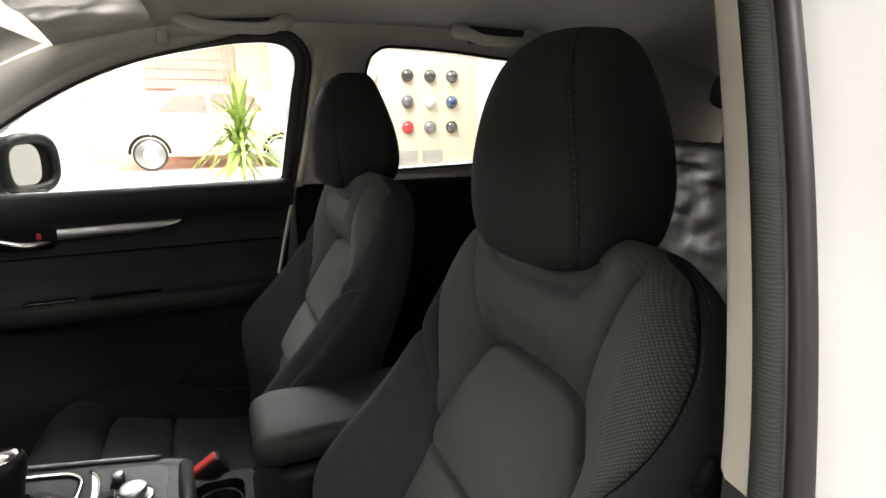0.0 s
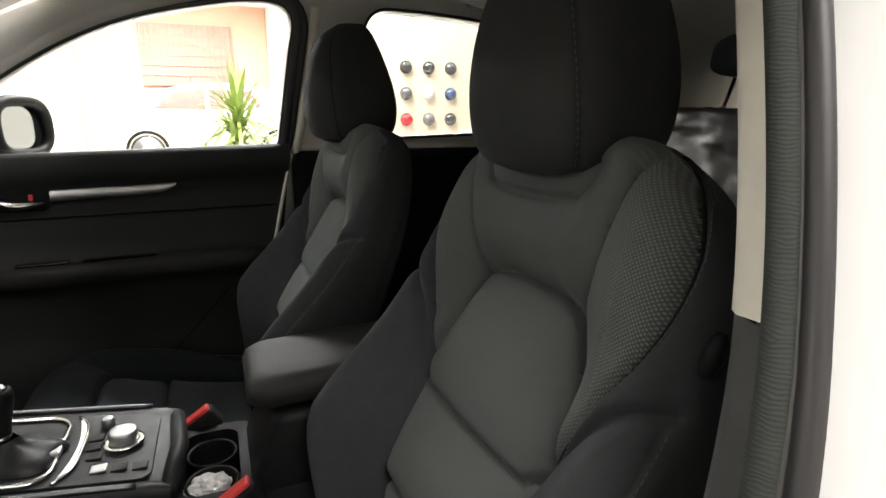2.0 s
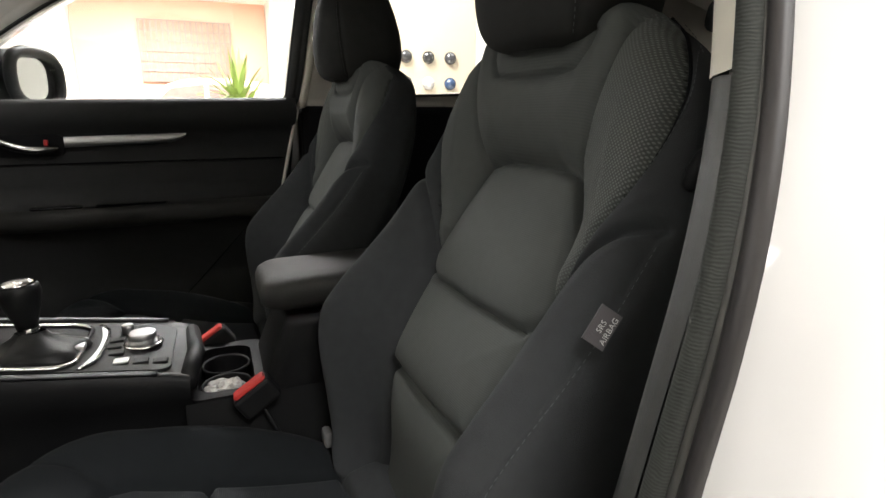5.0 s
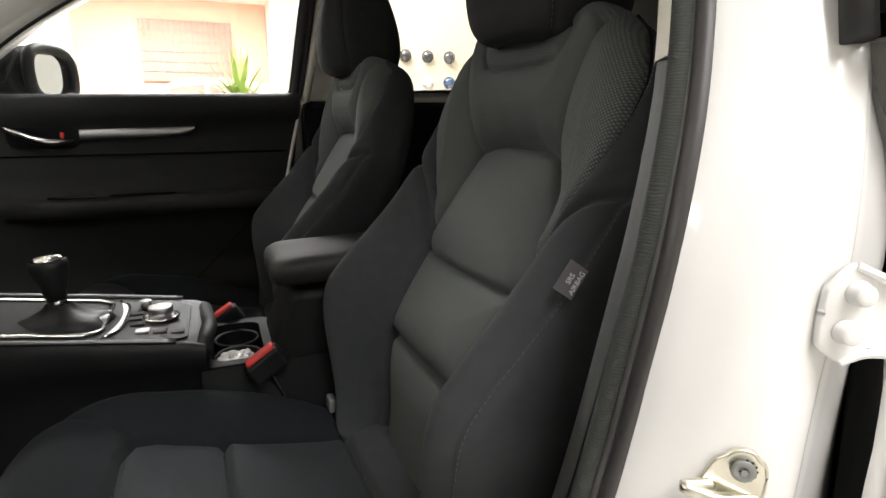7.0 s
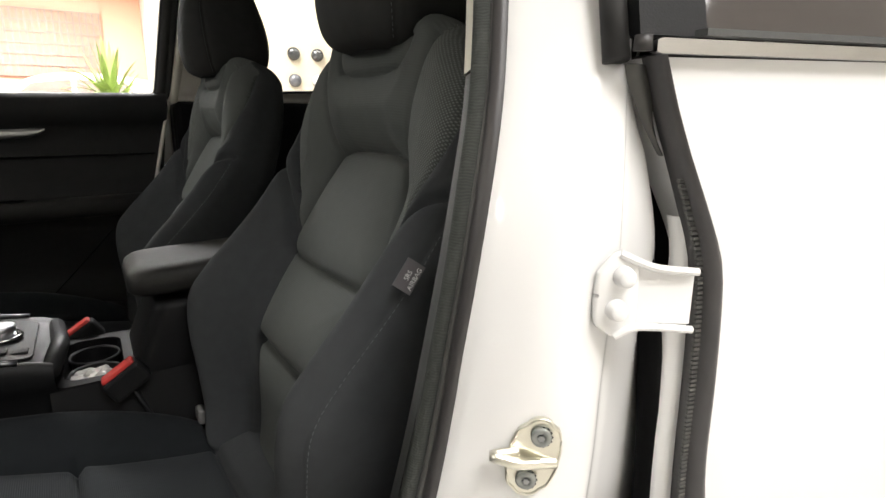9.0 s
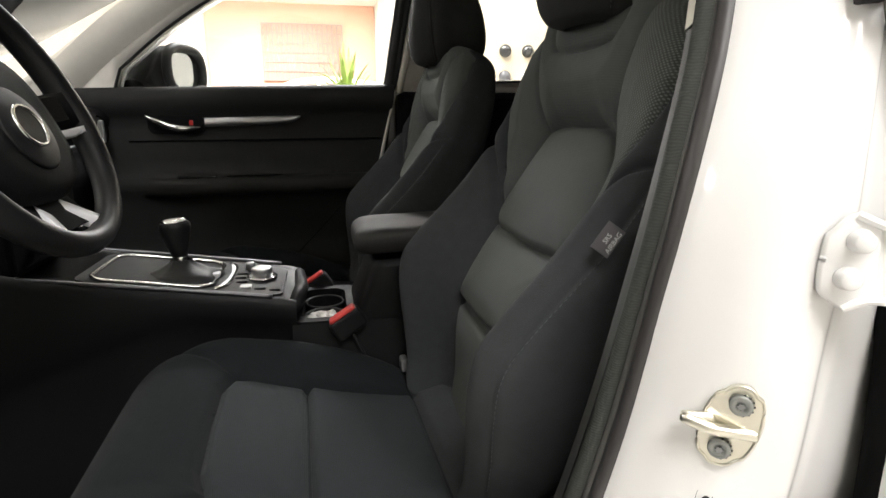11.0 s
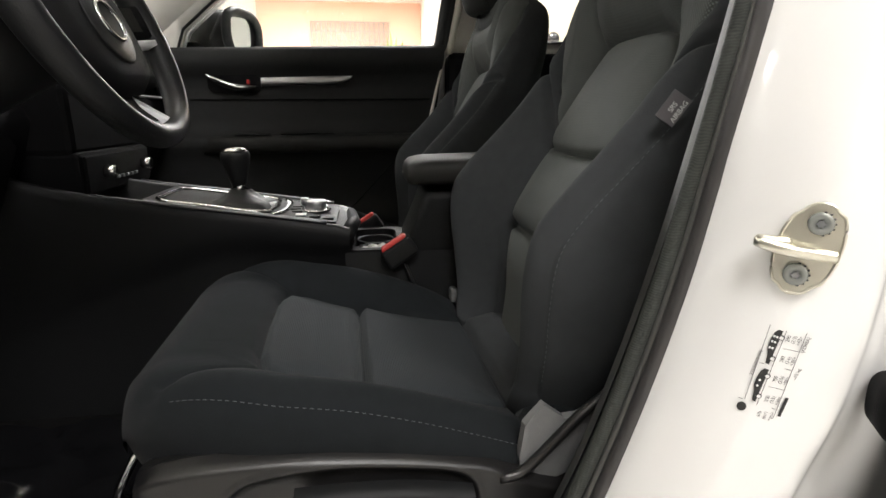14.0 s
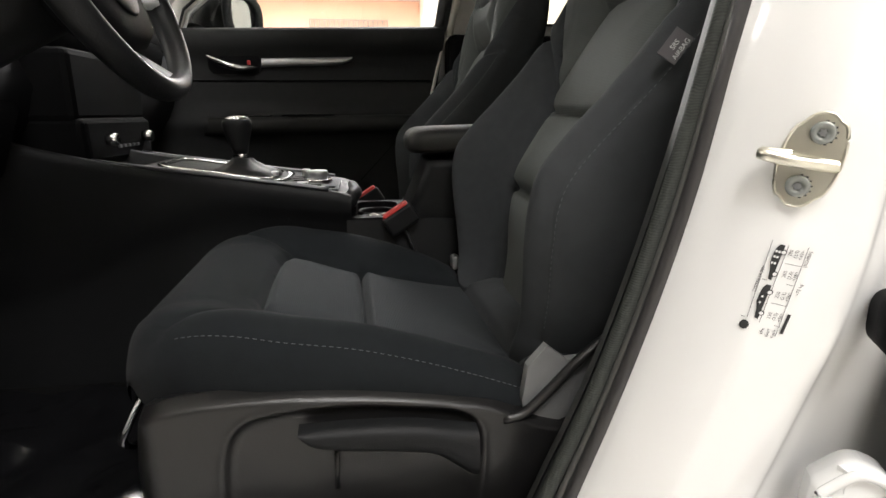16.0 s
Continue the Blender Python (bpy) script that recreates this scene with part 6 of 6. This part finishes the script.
# ---- overhead: grab handles, visor ----
def grab(x0, x1, label):
    ob = thing("grab_handle", ((x0 + x1) / 2, 1.43, 1.50), label, "grab handle", "grab handles")
    y, z = 1.430, 1.490
    part("bar", tube(smooth_line([(x0 - 0.004, y + 0.022, z + 0.026), (x0 + 0.010, y - 0.004, z + 0.016), (x0 + 0.035, y - 0.024, z + 0.002), (x0 + 0.06, y - 0.030, z - 0.004), (x1 - 0.06, y - 0.030, z - 0.004), (x1 - 0.035, y - 0.024, z + 0.002), (x1 - 0.010, y - 0.004, z + 0.016), (x1 + 0.004, y + 0.022, z + 0.026)], 36), [0.022 - 0.006 * math.sin(math.pi * k / 35) for k in range(36)], 12, True, 0.8), HEADL, ob, "pale grey handle bar")
    part("recess", box(x0 + 0.03, x1 - 0.03, y + 0.012, y + 0.03, z - 0.008, z + 0.040, 0.006), GREYP, ob, "", False)
    for x in (x0 + 0.004, x1 - 0.004):
        part("mount", spin([(0.024, 0.0), (0.023, 0.010), (0.018, 0.017), (0.006, 0.019)], (x, y + 0.018, z + 0.024), (0, -0.8, -0.5), 18), HEADL, ob)


grab(-0.06, 0.175, "pale grey grab handle folded against the headliner")
grab(0.63, 0.86, "pale grey rear grab handle below the headliner")
hook = thing("coat_hook", (-0.09, 1.44, 1.46), "clear plastic cover on the visor bracket", "bracket")
part("bracket", box(-0.105, -0.080, 1.425, 1.450, 1.445, 1.478, 0.004), FILM, hook, "", False)
visor = thing("sun_visor", (-0.25, 1.2, 1.45), "pale grey sun visor wrapped in crumpled clear film", "sun visor")
rows = []
for i in range(40):
    row = []
    for j in range(24):
        x = -0.275 + 0.17 * j / 23
        y = 0.98 + 0.42 * i / 39
        row.append(Vector((x, y, 1.472 + 0.20 * (x + 0.20) + 0.006 * noise.noise(Vector((x * 16, y * 12, 3))) + 0.0015 * noise.noise(Vector((x * 60, y * 45, 9))))))
    rows.append(row)
part("visor_film", grid_bm(rows), FILM, visor, "crumpled clear film")
part("visor_pad", box(-0.270, -0.110, 0.985, 1.395, 1.490, 1.504, 0.005), HEADL, visor, "", False)

# ---- rear bench ----
bench = thing("rear_bench", (1.15, CL, 0.36), "dark rear bench seat wrapped in crumpled clear film", "bench seat")
rows = []
for j in range(41):
    y = CL - 0.66 + 1.32 * j / 40
    g = 0.016 * abs(math.cos((y - CL) / 0.66 * 3 * math.pi / 2)) ** 0.5
    rows.append([Vector((x - g, y, z)) for x, z in ((0.72, 0.45), (0.72, 0.62), (0.76, 0.665), (0.85, 0.67), (1.08, 0.64), (1.11, 0.66), (1.14, 0.78), (1.20, 1.02), (1.235, 1.17), (1.255, 1.21), (1.285, 1.21), (1.31, 1.17), (1.30, 0.5))])
part("bench_cushion", grid_bm(rows), KNIT, bench, "black cloth bench")
for y in (CL - 0.275, CL, CL + 0.275):
    rows = []
    for q in range(13):
        h = -0.060 * math.cos(math.pi * q / 12)
        g = math.sqrt(max(0.0, 1 - (h / 0.061) ** 4))
        rows.append([Vector((1.36 + 0.06 * g * math.cos(a) + 0.2 * h, y + 0.125 * g * math.copysign(abs(math.sin(a)) ** 0.6, math.sin(a)), 1.362 + h)) for a in [2 * math.pi * k / 28 for k in range(28)]])
    part("rear_headrest", grid_bm(rows, True, True), KNIT, bench, "black cloth rear headrest")
    for sy in (-0.04, 0.04):
        part("headrest_post", tube([(1.345, y + sy, 1.30), (1.29, y + sy, 1.16)], 0.005, 8), CHROME, bench)
rows = []
for i in range(70):
    row = []
    y = CL - 0.62 + 1.24 * i / 69
    for j in range(46):
        t = j / 45
        x = curve([(0, 1.10), (0.6, 1.20), (0.85, 1.225), (1.0, 1.27)], t)
        z = curve([(0, 0.84), (0.6, 1.13), (0.85, 1.21), (1.0, 1.22)], t)
        n = noise.noise(Vector((y * 11, t * 8, 1.3))) * 0.016 + noise.noise(Vector((y * 32, t * 22, 5))) * 0.009
        row.append(Vector((x - 0.035 + n, y, z + 0.4 * n)))
    rows.append(row)
part("film_cover", grid_bm(rows), FILMD, bench, "crumpled clear protective film")

# seat belt on the near pillar
belt = thing("seat_belt", (0.30, 0.235, 0.90), "black seat belt strap hanging by the pillar", "seat belt")
part("strap", grid_bm([[p + Vector((0.0, 0.0, 0.0)), p + Vector((0.040, 0.012, 0.0))] for p in smooth_line([(0.345, 0.265, 1.40), (0.320, 0.245, 1.15), (0.285, 0.225, 0.95), (0.25, 0.215, 0.75), (0.22, 0.215, 0.50)], 24)]), KNIT, belt, "black woven strap")


part("belt_guide", spin([(0.003, -0.019), (0.007, -0.015), (0.0085, 0.0), (0.007, 0.012), (0.003, 0.017)], (0.309, 0.246, 1.035), (0.35, -0.1, 1), 16), PLASTIC, seat_near, "black plastic belt guide")
part("recliner_cap", box(0.088, 0.102, 0.684, 0.712, 0.574, 0.600, 0.005), RECG, seat_near, "grey plastic recliner cap", False)

# ---- the open driver door, swung forward out of the way ----
ddoor = thing("driver_door", (-0.95, 0.03, 0.40), "white driver door standing wide open with dark lining", "car door")
VO, VT, VN = Vector((-0.95, 0.03, 0.0)), Vector((0.42, -0.907, 0.0)), Vector((0.907, 0.42, 0.0))


def on_open(k, z, d):
    return VO + VT * k + Vector((0, 0, z)) + VN * d


part("door_lining", plate([(0.05, 0.42), (1.10, 0.42), (1.14, 1.11), (0.02, 1.08)], [], lambda k, z, d: on_open(k, z, d + 0.03), 0.06), SOFT, ddoor, "soft black door lining", False)
part("door_skin", plate([(0.0, 0.40), (1.12, 0.40), (1.17, 1.10), (0.0, 1.07)], [], lambda k, z, d: on_open(k, z, d - 0.03), 0.055), WHITE, ddoor, "white painted door skin", False)
WINO = [(0.03, 1.10), (1.15, 1.12), (1.20, 1.44), (1.10, 1.48), (0.80, 1.45), (0.45, 1.33)]
part("window_frame", tube([on_open(k, z, 0.0 + 0.3 * (z - 1.1)) for k, z in WINO + WINO[:1]], 0.018, 8, False), RUBBER, ddoor, "black window frame")
dg_ = part("window_glass", plate(WINO, [], lambda k, z, d: on_open(k, z, 0.3 * (z - 1.1) + d), 0.004), GLASS, ddoor, "clear door glass", False)
dg_.visible_shadow = False

# ---- tyre pressure label on the pillar ----
tyre_label = thing("tyre_pressure_label", (0.2273, 0.0724, 0.7272), "clear tyre pressure sticker with black print on the white pillar", "sticker")
LO = Vector((0.2250, 0.0742, 0.7272))
LA = Vector((0.166, -0.1319, 0.9773)).normalized()
LNN = Vector((-0.622, -0.783, 0.0)).normalized()
LB = LNN.cross(LA).normalized()


def lay(me):
    """Lays a flat mesh in label coordinates (mm) on the pillar."""
    for v in me.vertices:
        v.co = on_pillar(LO + LA * (v.co.x / 1000) + LB * (v.co.y / 1000), 0.0009)


def label_text(text, a, b, size):
    ob = letters(text, size, Matrix.Translation((a, b, 0)), INK, "print", tyre_label)
    lay(ob.data)


def label_shape(name, pts, mat=INK):
    bm = bmesh.new()
    bm.faces.new([bm.verts.new((a, b, 0)) for a, b in pts])
    ob = part(name, bm, mat, tyre_label, "", False)
    lay(ob.data)
    return ob


for text, a, b in (("225/55R19 99V", 7, 13.2), ("290", 31, 0.7), ("(2.9)", 31, -2.9), ("<42>", 31, -6.3), ("260", 15, -1.0), ("(2.6)", 15, -4.6), ("<38>", 15, -8.0), ("250", -1, -2.1), ("(2.5)", -1, -5.7), ("<36>", -1, -9.2), ("250", -17.6, -2.4), ("(2.5)", -17.6, -6.0), ("<36>", -17.6, -9.7), ("kPa", -30.7, -1.7), ("(bar)", -31.2, -5.5), ("<psi>", -31.2, -9.5), ("(KD48A)", 28.8, -11.1), ("~75 kg", 5.6, -13.8)):
    label_text(text, a, b, 3.3)
for ca, cb, ln in ((22, 7.6, 27), (-8.6, 6.0, 27)):
    h = ln / 2
    label_shape("car_pictogram", [(ca - h, cb - 2.0), (ca + h, cb - 2.0), (ca + h, cb + 1.0), (ca + h * 0.80, cb + 2.6), (ca + h * 0.45, cb + 3.3), (ca - h * 0.05, cb + 3.2), (ca - h * 0.45, cb + 1.4), (ca - h * 0.95, cb + 0.4)])
    for k in ((-0.05, 0.3, 0.6) if cb > 7 else (-0.05, 0.3)):
        for row in ((0.0, 1.9) if cb > 7 else (0.9,)):
            spot = label_shape("seat_pictogram", [(ca + h * k + 1.0 * math.cos(t), cb + row + 0.75 * math.sin(t)) for t in [2 * math.pi * q / 10 for q in range(10)]], WHITE)
            for v in spot.data.vertices:
                v.co += LNN * 0.0004
    for k in (-0.62, 0.62):
        label_shape("wheel_pictogram", [(ca + h * k + 2.1 * math.cos(t), cb - 2.6 + 2.1 * math.sin(t)) for t in [2 * math.pi * q / 14 for q in range(14)]])
        spot = label_shape("wheel_pictogram", [(ca + h * k + 1.4 * math.cos(t), cb - 2.6 + 1.4 * math.sin(t)) for t in [2 * math.pi * q / 14 for q in range(14)]], WHITE)
        for v in spot.data.vertices:
            v.co += LNN * 0.0005
label_shape("tyre_pictogram", [(-29 + 3.6 * math.cos(t), 11 + 3.2 * math.sin(t)) for t in [2 * math.pi * q / 16 for q in range(16)]])
label_shape("maker_mark", [(-30, -15.6), (-14, -15.6), (-14, -13.4), (-30, -13.4)])
for (a0, b0), (a1, b1) in (((-23.4, 10.9), (37, 14.5)), ((-24.4, 2.2), (36.5, 3.8)), ((-32.7, -11.5), (38, -8.6)), ((-23.4, 14.9), (-25, -12)), ((7.7, 11.4), (7.8, -10)), ((-7.9, 0), (-8.3, -10.6)), ((23, 1.4), (22.9, -8.8))):
    d = Vector((a1 - a0, b1 - b0)).normalized() * 0.17
    label_shape("rule_line", [(a0 - d.y, b0 + d.x), (a0 + d.y, b0 - d.x), (a1 + d.y, b1 - d.x), (a1 - d.y, b1 + d.x)])

# ---- showroom things beyond the windows ----
board = thing("paint_sample_wall", (2.2, 5.65, 0.0), "cream display wall with rows of paint samples", "display wall")
part("wall_panel", box(0.9, 2.70, 5.68, 5.80, 0.0, 2.9), CREAMW, board, "cream painted panel", False)
part("grey_panel", box(2.705, 3.7, 5.70, 5.82, 0.0, 2.9), WALLW, board, "pale grey panel", False)
BALLS = [((0.02, 0.02, 0.022), "black"), ((0.03, 0.03, 0.03), "black"), ((0.05, 0.05, 0.055), "graphite"), ((0.08, 0.08, 0.09), "grey"), ((0.5, 0.5, 0.5), "silver"), ((0.02, 0.05, 0.12), "blue"), ((0.45, 0.01, 0.02), "red"), ((0.12, 0.12, 0.12), "grey"), ((0.03, 0.03, 0.028), "black"), ((0.75, 0.72, 0.66), "white"), ((0.5, 0.01, 0.02), "red")]
for i, (col, word) in enumerate(BALLS):
    if i < 9:
        x, z = 1.892 + 0.252 * (i % 3), 1.668 - 0.264 * (i // 3)
    else:
        x, z = 1.51, 1.668 - 0.264 * (i - 9)
    m = material(word + "_sample_paint", col, 0.22, 0.0, vary=0.04, coat=0.9)
    s = thing("paint_sample", (x, 5.68, z), word + " glossy domed paint sample on the cream wall", "paint sample", "paint samples")
    part("dome", spin([(0.068, 0), (0.066, 0.02), (0.055, 0.04), (0.035, 0.055), (0.01, 0.062)], (x, 5.68, z), (0, -1, 0), 24), m, s)
for x in (1.88, 2.17):
    tagged(part("sample_card", box(x - 0.125, x + 0.115, 5.66, 5.679, 0.76, 0.90, 0.004), material("grey_card", (0.30, 0.29, 0.26), 0.6), None, "", False), "grey sample card fixed below the paint samples", "card")

structure("wall_salmon", box(-3.1, 1.55, 16.9, 16.98, 0, 4.0), ORANGE, "salmon painted section of the far wall")
structure("wall_column", box(1.56, 2.25, 15.6, 16.98, 0, 4.0), WALLW, "white column beside the salmon wall")
lat = thing("lattice_screen", (-0.5, 16.85, 2.4), "grey metal lattice screen over a dark opening", "screen")
part("backing", box(-1.62, 0.62, 16.84, 16.895, 1.90, 3.45), material("pinkish_board", (0.50, 0.30, 0.23), 0.8), lat, "", False)
for i in range(17):
    x = -1.60 + 2.2 * i / 16
    part("bar", box(x - 0.018, x + 0.018, 16.80, 16.835, 1.90, 3.45), LATTICE, lat, "", False)
for i in range(7):
    z = 1.92 + 1.52 * i / 6
    part("rail", box(-1.63, 0.63, 16.79, 16.80, z - 0.014, z + 0.014), LATTICE, lat, "", False)

pc = thing("parked_car", (0.6, 14.6, 0.0), "pearl white parked car by the salmon wall", "car")
prof = [(-2.10, 0.32), (-2.14, 0.70), (-2.0, 0.98), (-1.75, 1.16), (-1.30, 1.46), (-0.88, 1.74), (-0.40, 1.86), (0.6, 1.86), (1.6, 1.68), (2.15, 1.20), (2.25, 0.80), (2.20, 0.32)]
out = [(p[0], p[1]) for p in smooth_line(prof, 60)]
rows = []
for y, sc in ((14.1, 0.93), (14.16, 0.985), (14.3, 1.0), (15.6, 1.0), (15.8, 0.97)):
    rows.append([Vector((a * sc, y, 0.32 + (b - 0.32) * sc)) for a, b in out])
part("body", grid_bm(rows, True, True), CARP, pc, "pearl white bodywork")
for pts in ([(-1.22, 1.30), (-0.84, 1.64), (-0.15, 1.74), (-0.15, 1.28)], [(-0.06, 1.28), (-0.06, 1.74), (0.85, 1.70), (1.10, 1.32)]):
    part("window", plate(pts, [], lambda a, b, d: Vector((a, 14.07 + d, b)), 0.02), material("pale_window", (0.22, 0.15, 0.13), 0.2), pc, "pale reflecting side window", False)
for x in (-1.42, 1.45):
    w = part("wheel", spin([(0.22, -0.1), (0.34, -0.10), (0.36, -0.06), (0.36, 0.08)], (x, 14.16, 0.36), (0, 1, 0), 32), RUBBER, pc, "black tyre")
    part("rim", spin([(0.31, -0.107), (0.27, -0.100), (0.06, -0.112), (0.01, -0.112)], (x, 14.16, 0.36), (0, 1, 0), 24), SATIN, w, "silver alloy rim")
    part("arch", tube([Vector((x + 0.41 * math.cos(a), 14.09, 0.38 + 0.41 * math.sin(a))) for a in [math.pi * k / 18 for k in range(19)]], 0.035, 8), PLASTIC, pc)

plant = thing("potted_yucca", (0.21, 6.0, 0.0), "green long-leaved potted plant standing in the showroom", "plant")
part("pot", spin([(0.14, 0.0), (0.19, 0.02), (0.22, 0.38), (0.225, 0.40), (0.20, 0.40), (0.19, 0.34)], (0.23, 6.0, 0.0), (0, 0, 1), 28), POT, plant, "white plant pot")
part("soil", spin([(0.195, 0.34), (0.10, 0.35), (0.01, 0.352)], (0.23, 6.0, 0.0), (0, 0, 1), 20), CARPET, plant)
part("trunk", tube([(0.23, 6.0, 0.33), (0.235, 6.01, 0.8), (0.22, 6.0, 1.16)], [0.035, 0.03, 0.026], 10), material("grey_brown_bark", (0.16, 0.11, 0.07), 0.9, bump=0.6, bump_scale=60), plant)
random.seed(11)
crown = bmesh.new()
for i in range(150):
    az, el = random.uniform(0, 2 * math.pi), radians(random.uniform(-15, 82))
    ln = random.uniform(0.42, 0.72)
    base = Vector((0.225, 6.0, 1.02 + random.uniform(-0.22, 0.16)))
    d = Vector((math.cos(az) * math.cos(el), math.sin(az) * math.cos(el), math.sin(el)))
    sd = d.cross(Vector((0, 0, 1))).normalized() * random.uniform(0.016, 0.026)
    prev = None
    for k in range(7):
        t = k / 6
        p = base + d * ln * t - Vector((0, 0, 0.55 * ln * t * t * math.cos(el)))
        wd = max(0.03, math.sin(math.pi * min(1, 0.15 + 0.85 * t)) ** 0.7)
        nxt = (crown.verts.new(p - sd * wd), crown.verts.new(p + Vector((0, 0, -0.004))), crown.verts.new(p + sd * wd))
        if prev:
            crown.faces.new((prev[0], prev[1], nxt[1], nxt[0]))
            crown.faces.new((prev[1], prev[2], nxt[2], nxt[1]))
        prev = nxt
part("crown", crown, LEAF, plant, "drooping long green leaves")
